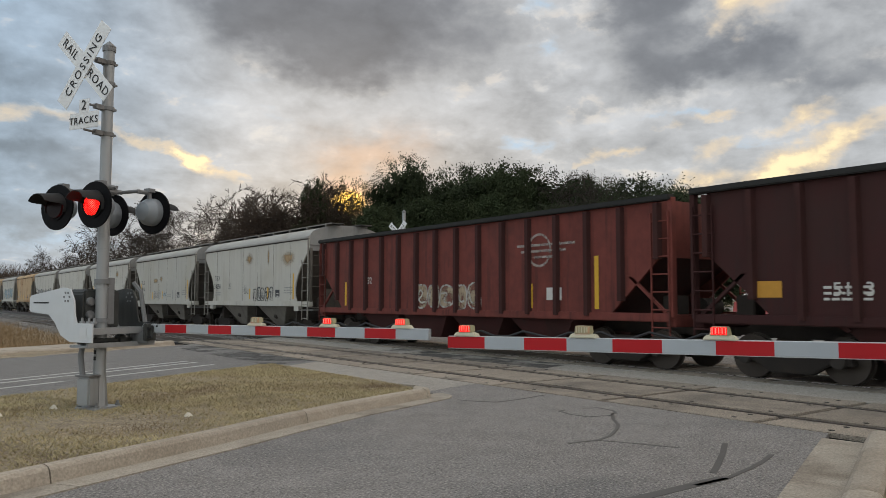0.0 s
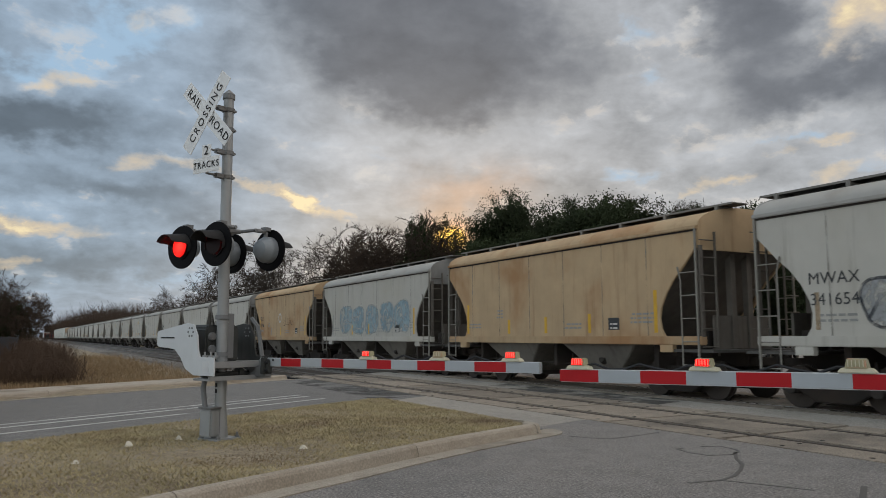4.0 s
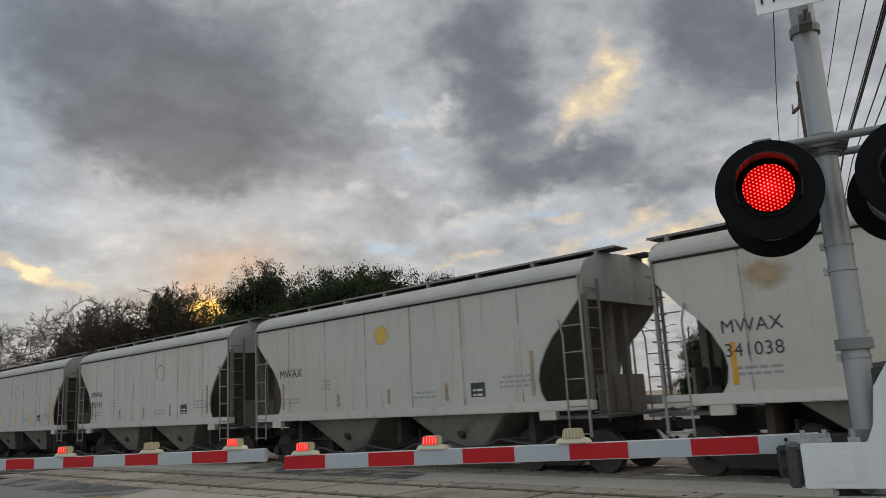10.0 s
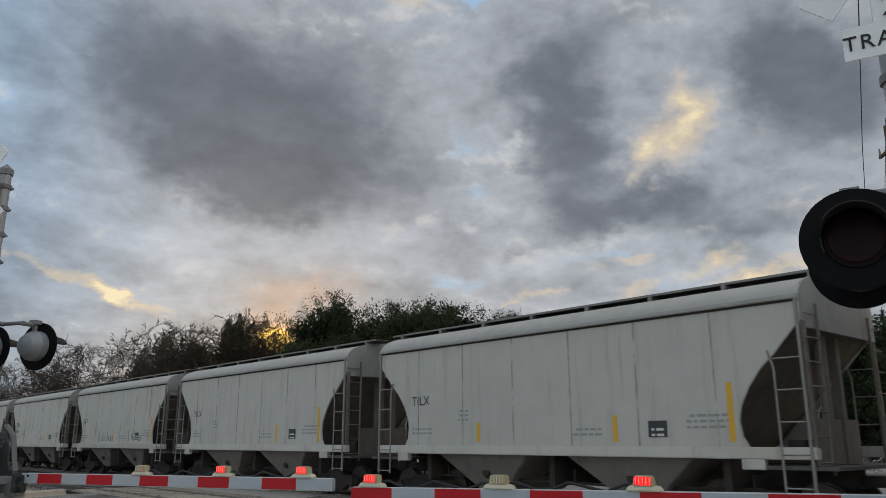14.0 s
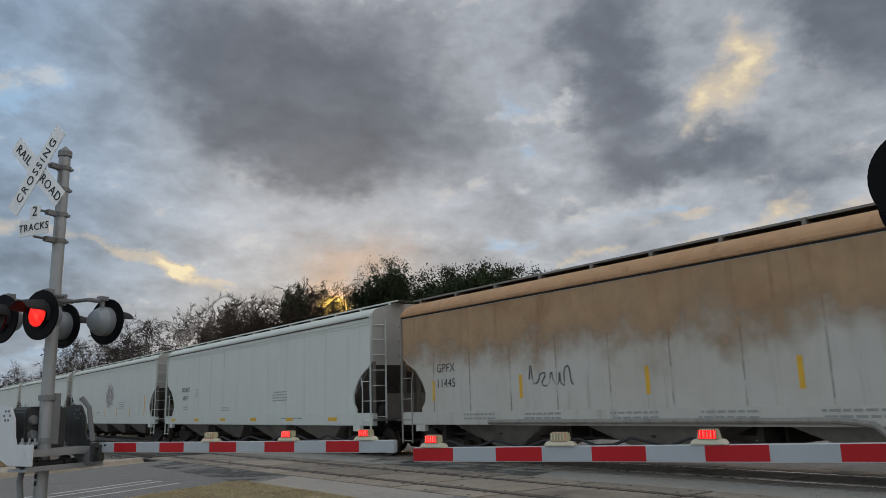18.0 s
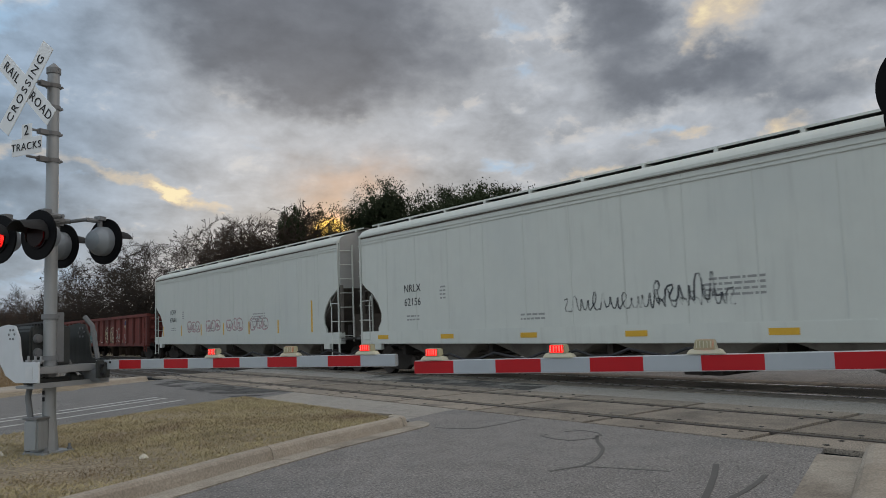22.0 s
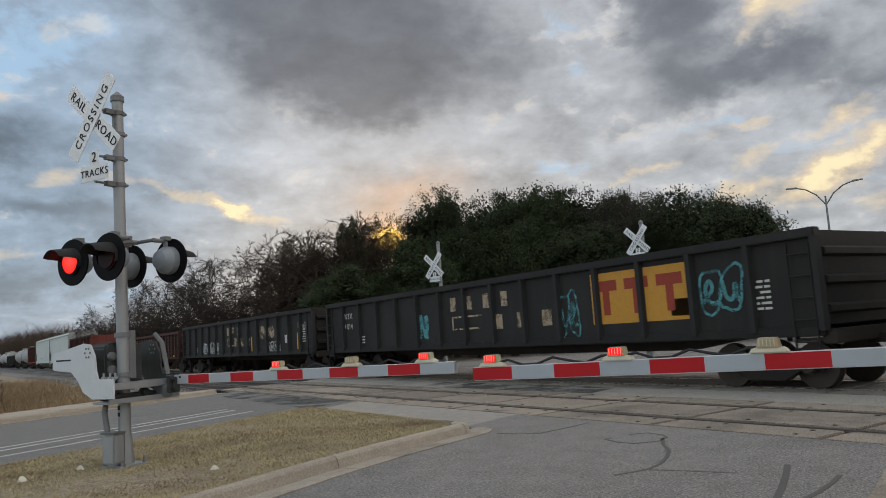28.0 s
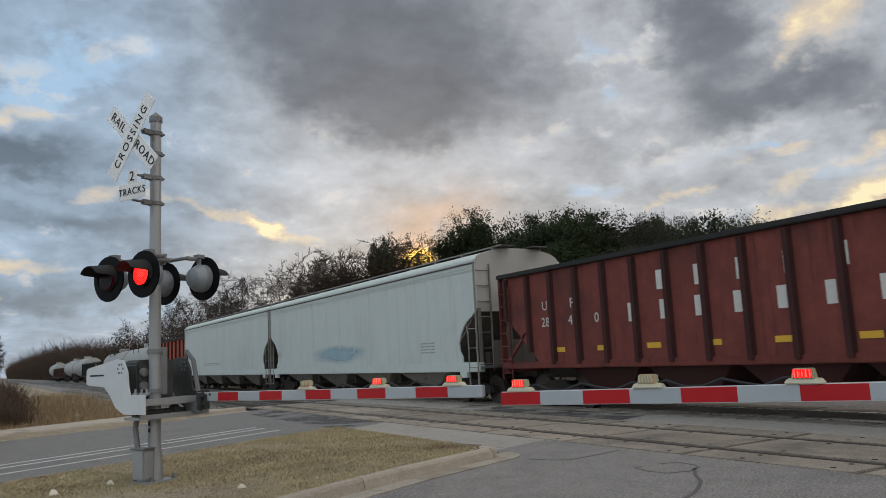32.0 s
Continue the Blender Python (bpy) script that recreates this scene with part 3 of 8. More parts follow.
SPRAY_TEAL = mat("teal_spray_paint", (0.1, 0.32, 0.34), 0.6, var=0.3, bump=0.0, fade=(2.6, 0.3, 0.6, 0.8))
SPRAY_RED = mat("dark_red_spray_paint", (0.25, 0.04, 0.06), 0.6, var=0.3, bump=0.0, fade=(2.6, 0.3, 0.6, 0.8))
SPRAY_PINK = mat("faint_pink_spray_paint", (0.5, 0.33, 0.34), 0.6, var=0.25, bump=0.0, fade=(2.6, 0.3, 0.6, 0.8))
SPRAY_TAN = mat("tan_spray_paint", (0.42, 0.33, 0.23), 0.65, var=0.25, bump=0.0, fade=(2.6, 0.3, 0.6, 0.8))
SPRAY_GREY = mat("grey_spray_paint", (0.33, 0.34, 0.35), 0.6, var=0.25, bump=0.0, fade=(2.6, 0.3, 0.6, 0.8))
OCHRE = mat("ochre_panel_paint", (0.52, 0.26, 0.045), 0.65, var=0.15, scale2=0.8, dirt=(0.3, 0.15, 0.05), dirty=0.5, bump=0.0)
LOGO_RED = mat("brick_red_paint", (0.28, 0.05, 0.03), 0.65, var=0.2, bump=0.0)
# distance
HOUSEWALL = mat("white_siding", (0.66, 0.67, 0.68), 0.7, var=0.05)
SHINGLE = mat("grey_shingle", (0.075, 0.075, 0.08), 0.9, var=0.25, scale=10.0)
WINDOWDARK = glassy("dark_window_glass", (0.03, 0.035, 0.04), 0.08)
FENCEMESH = mat("dark_fence_slat", (0.055, 0.06, 0.07), 0.7, var=0.2)
WALLCONC = mat("retaining_wall_concrete", (0.25, 0.25, 0.245), 0.9, var=0.25, dirt=(0.1, 0.1, 0.095), dirty=0.8, streak=(0.08, 0.08, 0.075, 0.6))
POLEWOOD = mat("utility_pole_wood", (0.09, 0.07, 0.055), 0.9, var=0.3, streak=(0.04, 0.035, 0.03, 0.5))
CARPAINT = [mat("far_car_paint", c, 0.35, var=0.05) for c in ((0.5, 0.5, 0.5), (0.03, 0.03, 0.04), (0.25, 0.03, 0.03))]
CARGLASS = glassy("car_glass", (0.02, 0.025, 0.03), 0.05)


# ---- mesh helpers ----
class Shape:
    """Collects vertices and faces of one part."""

    def __init__(self):
        self.v, self.f = [], []

    def add(self, verts, faces):
        k = len(self.v)
        self.v += [tuple(p) for p in verts]
        self.f += [tuple(i + k for i in f) for f in faces]
        return self

    def box(self, x0, y0, z0, x1, y1, z1):
        x0, x1, y0, y1, z0, z1 = min(x0, x1), max(x0, x1), min(y0, y1), max(y0, y1), min(z0, z1), max(z0, z1)
        return self.add([(x0, y0, z0), (x1, y0, z0), (x1, y1, z0), (x0, y1, z0), (x0, y0, z1), (x1, y0, z1), (x1, y1, z1), (x0, y1, z1)],
                        [(0, 3, 2, 1), (4, 5, 6, 7), (0, 1, 5, 4), (1, 2, 6, 5), (2, 3, 7, 6), (3, 0, 4, 7)])

    def hexa(self, low, high):
        """A solid between two quads with the same turn."""
        return self.add(list(low) + list(high), [(3, 2, 1, 0), (4, 5, 6, 7), (0, 1, 5, 4), (1, 2, 6, 5), (2, 3, 7, 6), (3, 0, 4, 7)])

    def prism(self, poly, axis, lo, hi):
        """A flat outline drawn out along an axis."""
        put = {"x": lambda p, t: (t, p[0], p[1]), "y": lambda p, t: (p[0], t, p[1]), "z": lambda p, t: (p[0], p[1], t)}[axis]
        n = len(poly)
        faces = [tuple(range(n))[::-1], tuple(range(n, 2 * n))] + [(i, (i + 1) % n, n + (i + 1) % n, n + i) for i in range(n)]
        return self.add([put(p, lo) for p in poly] + [put(p, hi) for p in poly], faces)

    def tube(self, a, b, r, r2=None, n=10, caps=True):
        a, b = Vector(a), Vector(b)
        r2 = r if r2 is None else r2
        d = (b - a).normalized()
        u = d.orthogonal().normalized()
        w = d.cross(u)
        ring = [(u * math.cos(6.28318 * i / n) + w * math.sin(6.28318 * i / n)) for i in range(n)]
        faces = [(i, (i + 1) % n, n + (i + 1) % n, n + i) for i in range(n)]
        if caps:
            faces += [tuple(range(n))[::-1], tuple(range(n, 2 * n))]
        return self.add([a + q * r for q in ring] + [b + q * r2 for q in ring], faces)

    def path(self, pts, r, n=6):
        """A bent round bar along points, in one skin."""
        pts = [Vector(q) for q in pts]
        rings, u = [], None
        for i, q in enumerate(pts):
            d = (pts[min(i + 1, len(pts) - 1)] - pts[max(i - 1, 0)]).normalized()
            u = d.orthogonal().normalized() if u is None else (u - d * u.dot(d)).normalized()
            w = d.cross(u)
            rings += [q + (u * math.cos(6.28318 * j / n) + w * math.sin(6.28318 * j / n)) * r for j in range(n)]
        k = len(pts)
        faces = [(i * n + j, i * n + (j + 1) % n, (i + 1) * n + (j + 1) % n, (i + 1) * n + j) for i in range(k - 1) for j in range(n)]
        return self.add(rings, faces + [tuple(range(n))[::-1], tuple(range((k - 1) * n, k * n))])

    def mesh(self, name, material, bevel=0.0, smooth=False):
        me = bpy.data.meshes.new(name)
        me.from_pydata(self.v, [], self.f)
        bm = bmesh.new()
        bm.from_mesh(me)
        if bevel:
            bmesh.ops.remove_doubles(bm, verts=bm.verts, dist=1e-5)
            edges = [e for e in bm.edges if len(e.link_faces) == 2 and e.calc_face_angle(0.0) > 0.6]
            bmesh.ops.bevel(bm, geom=edges, offset=bevel, segments=2, affect="EDGES", clamp_overlap=True)
        bmesh.ops.recalc_face_normals(bm, faces=bm.faces)
        bm.to_mesh(me)
        bm.free()
        if smooth:
            me.shade_smooth()
            me.set_sharp_from_angle(angle=radians(38))
        me.materials.append(material)
        return me

    def two_sided(self, name, material, other, toward=(0, -1, 0)):
        """A mesh whose faces that look one way carry a material of their own."""
        me = self.mesh(name, material)
        me.materials.append(other)
        for f in me.polygons:
            f.material_index = 0 if f.normal.dot(Vector(toward)) > 0.9 else 1
        return me


def part(name, shape, material, parent, label="", bevel=0.0, smooth=False, at=None):
    """One mesh object under a thing or under a part."""
    me = shape if isinstance(shape, bpy.types.Mesh) else shape.mesh(name, material, bevel, smooth)
    ob = new(name, me)
    ob.parent = parent
    if at is not None:
        ob.matrix_basis = at
    return tagged(ob, label)


def thing(name, m, label, category, group=""):
    """An empty at a thing's base, which carries its parts."""
    ob = new(name)
    ob.empty_display_size = 0.2
    ob.matrix_basis = m
    return tagged(ob, label, category, group)


def setting(name, shape, material, label, bevel=0.0, smooth=False):
    ob = new(name, shape.mesh(name, material, bevel, smooth))
    return tagged(ob, label, kind="structure")


def letters(text, size, material, spacing=1.0, thick=0.002):
    """A mesh of lettering in the XZ plane, centred, facing -Y."""
    cu = bpy.data.curves.new("lettering", "FONT")
    cu.body, cu.size, cu.extrude, cu.align_x, cu.align_y, cu.space_character, cu.resolution_u = text, size, thick, "CENTER", "CENTER", spacing, 3
    ob = bpy.data.objects.new("lettering", cu)
    scene.collection.objects.link(ob)
    me = bpy.data.meshes.new_from_object(ob.evaluated_get(bpy.context.evaluated_depsgraph_get()))
    bpy.data.objects.remove(ob)
    bpy.data.curves.remove(cu)
    me.transform(Matrix.Rotation(radians(90), 4, "X"))
    me.materials.clear()
    me.materials.append(material)
    me.name = "lettering"
    return me


# ---- plan of the crossing: x across the tracks, y along them ----
RAILS = (9.18, 10.69, 13.49, 14.995)
TRACK_X = 14.24            # middle of the far track, on which the train runs
D1, D2 = (0.945, 0.327), (0.875, 0.484)     # headings of the near and the opposite carriageway


def near(u, v):
    """A place on the near carriageway: u along it, v to its left."""
    return (D1[0] * u - D1[1] * v, D1[1] * u + D1[0] * v)


def opp(a, w):
    """The same for the opposite carriageway."""
    return (D2[0] * a - D2[1] * w, D2[1] * a + D2[0] * w)


def near_at_x(x, v):
    return near((x + D1[1] * v) / D1[0], v)


def opp_at_x(x, w):
    return opp((x + D2[1] * w) / D2[0], w)


def sweep(shape, pts, profile):
    """A profile of (offset to the left, z) drawn along a line on the ground, closed."""
    pts = [Vector((p[0], p[1], 0)) for p in pts]
    rows = []
    for i, p in enumerate(pts):
        d = (pts[min(i + 1, len(pts) - 1)] - pts[max(i - 1, 0)]).normalized()
        left = Vector((-d.y, d.x, 0))
        rows.append([p + left * o + Vector((0, 0, z)) for o, z in profile])
    n, k = len(profile), len(rows)
    faces = [(i * n + j, i * n + (j + 1) % n, (i + 1) * n + (j + 1) % n, (i + 1) * n + j) for i in range(k - 1) for j in range(n)]
    faces += [tuple(range(n)), tuple(range((k - 1) * n, k * n))[::-1]]
    return shape.add([p for r in rows for p in r], faces)


def ground_height(x, y):
    v = -D1[1] * x + D1[0] * y
    w = -D2[1] * x + D2[0] * y
    h = -0.06
    if v < 0.5 and x < 8.3:
        h = 0.1
    if w > 18.4:
        # a low bank that falls away from the sidewalk towards the tracks
        h = 0.1 - 0.5 * min(1.0, max(0.0, (w - 20.8) / 4.0)) * min(1.0, max(0.0, (x + 3.0) / 4.0))
    k = min(1, max(0, 1 - (abs(x - 12.0) - 4.6) / 2.2))
    h = h * (1 - k) + (-0.36) * k
    h += 0.05 * noise.noise((x * 0.35, y * 0.35, 0)) * (1 if w > 20.5 or x > 18 else 0.25)
    return min(h, -0.06) if (1.0 < v and w < 18.5) else h


def make_ground():
    xs = [-2500, -600, -150] + [-60 + i for i in range(121)] + [150, 600, 2500]
    ys = [-2500, -600, -150] + [-50 + i for i in range(181)] + [300, 700, 2500]
    v = [(x, y, ground_height(x, y)) for y in ys for x in xs]
    n = len(xs)
    f = [(j * n + i, j * n + i + 1, (j + 1) * n + i + 1, (j + 1) * n + i) for j in range(len(ys) - 1) for i in range(n - 1)]
    setting("ground", Shape().add(v, f), GRASS_GROUND, "dry winter turf and bare soil round the crossing", smooth=True)


make_ground()
XC = 8.38                     # where the road meets the crossing panels
# the edge of the median's gutter, along and across the near carriageway
LIP = [(-45, 5.0), (-3.0, 5.1), (3.1, 5.84), (5.0, 6.06), (6.1, 6.24), (7.4, 6.38), (8.6, 6.42), (9.2, 6.44), (9.45, 6.48)]
road = Shape().prism([near(-45, 0.2), near(-12, 0.42), near(5.95, 1.13), near_at_x(XC, 1.24), near_at_x(XC, 7.25), near_at_x(6.95, 7.25)] + [near(u, v + 0.004) for u, v in LIP[::-1]], "z", -0.4, 0.0)
setting("road_near", road, ASPHALT, "grey worn asphalt carriageway leading to the crossing")
road = Shape().prism([opp(-45, 10.5), opp_at_x(XC, 10.5), opp_at_x(XC, 18.35), opp(-45, 18.35)], "z", -0.4, 0.0)
setting("road_opposite", road, ASPHALT_DARK, "grey asphalt carriageway on the other side of the median")
apron = Shape().prism([near_at_x(6.6, 7.26), near_at_x(XC, 7.26), opp_at_x(XC, 10.49), opp_at_x(6.6, 10.49)], "z", -0.4, 0.0)
setting("road_apron", apron, ASPHALT_WORN, "pale scuffed asphalt between the median and the rails")
far = Shape().prism([near_at_x(15.82, 1.0), near_at_x(140, -30), opp_at_x(140, 18), opp_at_x(15.82, 18.4)], "z", -0.4, -0.01)
setting("road_far", far, ASPHALT, "asphalt road going on beyond the tracks")
mid = Shape().prism([(11.47, 0.1), (12.76, 0.1), (12.76, 28.6), (11.47, 27.6)], "z", -0.3, -0.004)
setting("road_between_tracks", mid, ASPHALT_WORN, "patched asphalt strip between the two tracks")


stain = Shape().add([(*opp_at_x(6.9, 10.9), 0.005), (*opp_at_x(8.36, 10.7), 0.005), (*opp_at_x(8.36, 17.6), 0.005), (*opp_at_x(7.2, 17.2), 0.005)], [(0, 1, 2, 3)])
stain.add([(11.5, 12.0, 0.001), (12.74, 12.4, 0.001), (12.74, 19.5, 0.001), (11.5, 19.0, 0.001)], [(0, 1, 2, 3)])
tagged(new("road_stain", stain.mesh("road_stain", OILED)), "dark oil-stained asphalt by the rails", kind="structure")


def crossing_surface():
    base = tagged(new("crossing_surface", Shape().box(XC + 0.02, 0.1, -0.3, 11.46, 28.3, -0.05).box(12.77, 0.1, -0.3, 15.8, 29.2, -0.05).mesh("crossing_surface", RUBBER)),
                  "concrete panel crossing with dark flangeways beside the rails", kind="structure")
    shared = {}
    for x0, x1, ya, yb in ((8.42, 9.06, 0.14, 27.64), (9.31, 10.57, 0.14, 27.64), (10.82, 11.45, 0.14, 27.64),
                           (12.79, 13.37, 0.14, 27.64), (13.62, 14.87, 0.14, 27.64), (15.12, 15.78, 0.14, 27.64)):
        n = 11
        step = (yb - ya) / n
        key = round(x1 - x0, 2), round(step, 2)
        if key not in shared:
            s = Shape().box(0, 0.045, -0.2, x1 - x0, step - 0.045, 0.0)
            shared[key] = s.mesh("concrete_panel", PANEL, bevel=0.012)
        for i in range(n):
            ob = new("concrete_panel", shared[key])
            ob.parent = base
            ob.matrix_basis = pose(x0, ya + i * step, 0.002 + 0.004 * random.random(), rx=random.uniform(-0.05, 0.05))
    bolts = Shape()
    for x0, x1 in ((8.42, 9.10), (9.27, 10.61), (10.78, 11.45), (13.58, 14.91)):
        for i in range(22):
            for x in (x0 + 0.16, x1 - 0.16):
                y = 1.8 + i * 1.24
                bolts.tube((x, y, -0.01), (x, y, 0.009), 0.035, n=6)
    tagged(part("lag_bolts", bolts, RUBBER, base), kind="stuff")


def rail_line(x, y0, y1, label):
    t = thing("rail", pose(x, 0, 0), label, "rail", "rails of the two tracks")
    web = [(-0.07, -0.17), (0.07, -0.17), (0.07, -0.155), (0.012, -0.13), (0.012, -0.045), (0.036, -0.035), (0.036, -0.006), (-0.036, -0.006), (-0.036, -0.035), (-0.012, -0.045), (-0.012, -0.13), (-0.07, -0.155)]
    part("rail_web", Shape().prism(web, "y", y0, y1), RAILSTEEL, t)
    part("rail_head", Shape().box(-0.035, y0, -0.006, 0.035, y1, 0.002), RAILTOP if x < 12 else RAILBRIGHT, t, "bright worn running surface")


crossing_surface()
for rx in RAILS:
    rail_line(rx, -120, 900, "long steel rail with a polished head")


def ballast_bed(y0, y1):
    s = Shape().prism([(6.9, -0.4), (7.9, -0.2), (11.9, -0.19), (12.1, -0.22), (12.3, -0.19), (16.4, -0.2), (17.4, -0.4)], "y", y0, y1)
    setting("ballast_bed", s, BALLAST, "grey crushed stone bed under the tracks")


ballast_bed(-120, 0.08)
ballast_bed(28.35, 900)


def stones(n, seed, region, name, material, label, size=(0.03, 0.07)):
    """Loose stones as small uneven solids, joined."""
    r = random.Random(seed)
    s = Shape()
    for _ in range(n):
        x, y, z = region(r)
        k = r.uniform(*size)
        vs = [(x + k * r.uniform(0.6, 1.1) * a, y + k * r.uniform(0.6, 1.1) * b, z + k * 0.8 * c) for a, b, c in ((1, 0, 0), (-1, 0, 0), (0, 1, 0), (0, -1, 0), (0, 0, 1), (0, 0, -0.6))]
        s.add(vs, [(0, 2, 4), (2, 1, 4), (1, 3, 4), (3, 0, 4), (2, 0, 5), (1, 2, 5), (3, 1, 5), (0, 3, 5)])
    tagged(new(name, s.mesh(name, material)), label, name.replace("_", " "), kind="stuff")


stones(9000, 3, lambda r: (r.choice((r.uniform(7.0, 9.1), r.uniform(9.2, 10.6), r.uniform(10.8, 13.3))), 29.4 + 60 * r.random() ** 2, -0.2 + r.uniform(-0.04, 0.03)), "ballast_gravel", BALLAST, "loose grey ballast stones beside the rails")
stones(2500, 4, lambda r: (r.uniform(7.0, 13.3), r.uniform(-14, 0.05), -0.19), "ballast_gravel", BALLAST, "loose grey ballast stones by the near gate")


def ties():
    me = Shape().box(-1.3, -0.11, -0.2, 1.3, 0.11, -0.165).mesh("tie", TIE, bevel=0.01)
    for cx in ((RAILS[0] + RAILS[1]) / 2, TRACK_X):
        t = thing("track_ties", pose(cx, 0, 0), "row of dark creosoted wooden ties in ballast", "railway ties", "tie rows")
        for i in range(70):
            ob = new("tie", me)
            ob.parent = t
            ob.matrix_basis = pose(random.uniform(-0.04, 0.04), 29.7 + i * 0.55, 0, rz=random.uniform(-1, 1))
        for i in range(25):
            ob = new("tie", me)
            ob.parent = t
            ob.matrix_basis = pose(random.uniform(-0.04, 0.04), -0.1 - i * 0.55, 0, rz=random.uniform(-1, 1))


# kerbs: a gutter pan and a rounded upstand, cast in lengths
KERB = [(0.0, -0.3), (0.0, 0.012), (0.40, -0.004), (0.425, 0.04), (0.445, 0.095), (0.48, 0.125), (0.535, 0.14), (0.60, 0.143), (0.67, 0.134), (0.70, 0.11), (0.70, -0.3)]
KERB_R = [(-o, z) for o, z in KERB][::-1]
KERB_LOW = [(0.0, -0.3), (0.0, 0.012), (0.345, -0.002), (0.358, 0.05), (0.37, 0.1), (0.395, 0.13), (0.43, 0.142), (0.47, 0.143), (0.515, 0.134), (0.54, 0.11), (0.54, -0.3)]


def kerb_run(name, pts, profile, label, cut=3.0):
    base = tagged(new(name), label, kind="structure")
    fine = []
    for a, b in zip(pts[:-1], pts[1:]):
        k = max(1, int(math.dist(a, b) / 0.4))
        fine += [(a[0] + (b[0] - a[0]) * i / k, a[1] + (b[1] - a[1]) * i / k) for i in range(k)]
    fine.append(pts[-1])
    per = max(2, int(cut / 0.4))
    for i in range(0, len(fine) - 1, per):
        seg = fine[i:i + per + 1]
        if len(seg) < 2:
            continue
        if i:
            d = Vector(seg[1]) - Vector(seg[0])
            seg = [tuple(Vector(seg[0]) + d.normalized() * 0.012)] + seg[1:]
        if len(profile) > 8 and profile[0][0] == 0.0:
            foot = profile[2][0]
            part("gutter_slab", sweep(Shape(), seg, profile[:3] + [(foot, -0.3)]), GUTTER, base)
            part("kerb_stone", sweep(Shape(), seg, [(foot, -0.3)] + profile[2:]), CONCRETE, base)
        else:
            part("kerb_stone", sweep(Shape(), seg, profile), CONCRETE, base)
    return base


kerb_run("kerb_median_near", [near(u, v) for u, v in LIP] + [(6.98, 9.42), (7.03, 9.75)], KERB_LOW, "worn concrete kerb and gutter along the median")
kerb_run("kerb_median_end", [(6.98, 10.2), (6.86, 10.6), (6.84, 12.5), (6.78, 15.0), (6.6, 15.7)], [(0.0, -0.3), (0.0, 0.02), (0.12, 0.09), (0.2, 0.11), (0.2, -0.3)], "low worn kerb closing the median by the rails")
kerb_run("kerb_median_far", [opp_at_x(6.4, 10.48), opp(-40, 10.48)], [(0.0, -0.3), (0.0, 0.0), (0.03, 0.09), (0.14, 0.11), (0.14, -0.3)], "concrete kerb on the far side of the median")
kerb_run("kerb_right", [near_at_x(7.98, 1.25), near(5.95, 1.15), near(-12, 0.44)], KERB, "concrete kerb and gutter by the near gate")
kerb_run("kerb_opposite", [opp_at_x(7.9, 18.3), opp(-40, 18.3)], KERB_R, "concrete kerb on the far side of the opposite road")


def slabs(name, frame_fn, a0, a1, w0, w1, z, label, step=1.5):
    base = tagged(new(name), label, kind="structure")
    a = a0
    while a < a1 - 0.1:
        b = min(a + step, a1)
        part("concrete_slab", Shape().prism([frame_fn(a + 0.008, w0), frame_fn(b - 0.008, w0), frame_fn(b - 0.008, w1), frame_fn(a + 0.008, w1)], "z", -0.3, z), CONCRETE, base, bevel=0.01)
        a = b


slabs("pavement_right", near, 7.25, 8.75, -1.9, 0.56, 0.118, "concrete sidewalk slabs beside the near gate", 0.9)
slabs("pavement_opposite", opp, -30, 18.4, 19.02, 20.4, 0.13, "pale concrete sidewalk along the opposite road", 1.5)
median = [near(-14, 5.5)] + [near(u, v + 0.53) for u, v in LIP[1:7]] + [near(9.1, 6.98), (6.5, 9.8), (6.62, 10.7), (6.6, 15.3), opp_at_x(6.3, 10.33), opp(-12, 10.33)]
setting("median_bed", Shape().prism(median, "z", -0.3, 0.115), GRASS_GROUND, "median bed of dry tan turf and soil")


def inside(p, poly):
    c, j = False, len(poly) - 1
    for i in range(len(poly)):
        a, b = poly[i], poly[j]
        if (a[1] > p[1]) != (b[1] > p[1]) and p[0] < (b[0] - a[0]) * (p[1] - a[1]) / (b[1] - a[1]) + a[0]:
            c = not c
        j = i
    return c


def blades(name, n, seed, where, material, label, h=(0.03, 0.08), lean=0.6, width=0.006):
    """Dry grass as many bent narrow blades, joined."""
    r = random.Random(seed)
    s = Shape()
    while n > 0:
        p = where(r)
        if p is None:
            continue
        n -= 1
        x, y, z = p
        a, k = r.uniform(0, 6.28), r.uniform(*h)
        w = width * r.uniform(0.7, 1.5)
        cx, sy = math.cos(a), math.sin(a)
        lx, ly = r.uniform(-lean, lean) * k, r.uniform(-lean, lean) * k
        s.add([(x - cx * w, y - sy * w, z), (x + cx * w, y + sy * w, z), (x + lx * 0.5 + cx * w * 0.7, y + ly * 0.5 + sy * w * 0.7, z + k * 0.6),
               (x + lx * 0.5 - cx * w * 0.7, y + ly * 0.5 - sy * w * 0.7, z + k * 0.6), (x + lx, y + ly, z + k)], [(0, 1, 2, 3), (3, 2, 4)])
    tagged(new(name, s.mesh(name, material)), label, "grass", kind="stuff")


def on_median(r):
    x, y = r.uniform(-4, 6.6), r.uniform(6, 16)
    if not inside((x, y), median):
        return None
    # thin towards the bare strip beside the mast, thick by the rails
    k = 0.5 + noise.noise((x * 0.6, y * 0.6, 3.0)) + (0.35 if x > 3.2 else 0.0)
    return (x, y, 0.11) if r.random() < k else None


blades("dry_grass", 90000, 11, on_median, GRASS_BLADE, "short dry straw-coloured grass on the median", (0.012, 0.042), 1.5, 0.005)


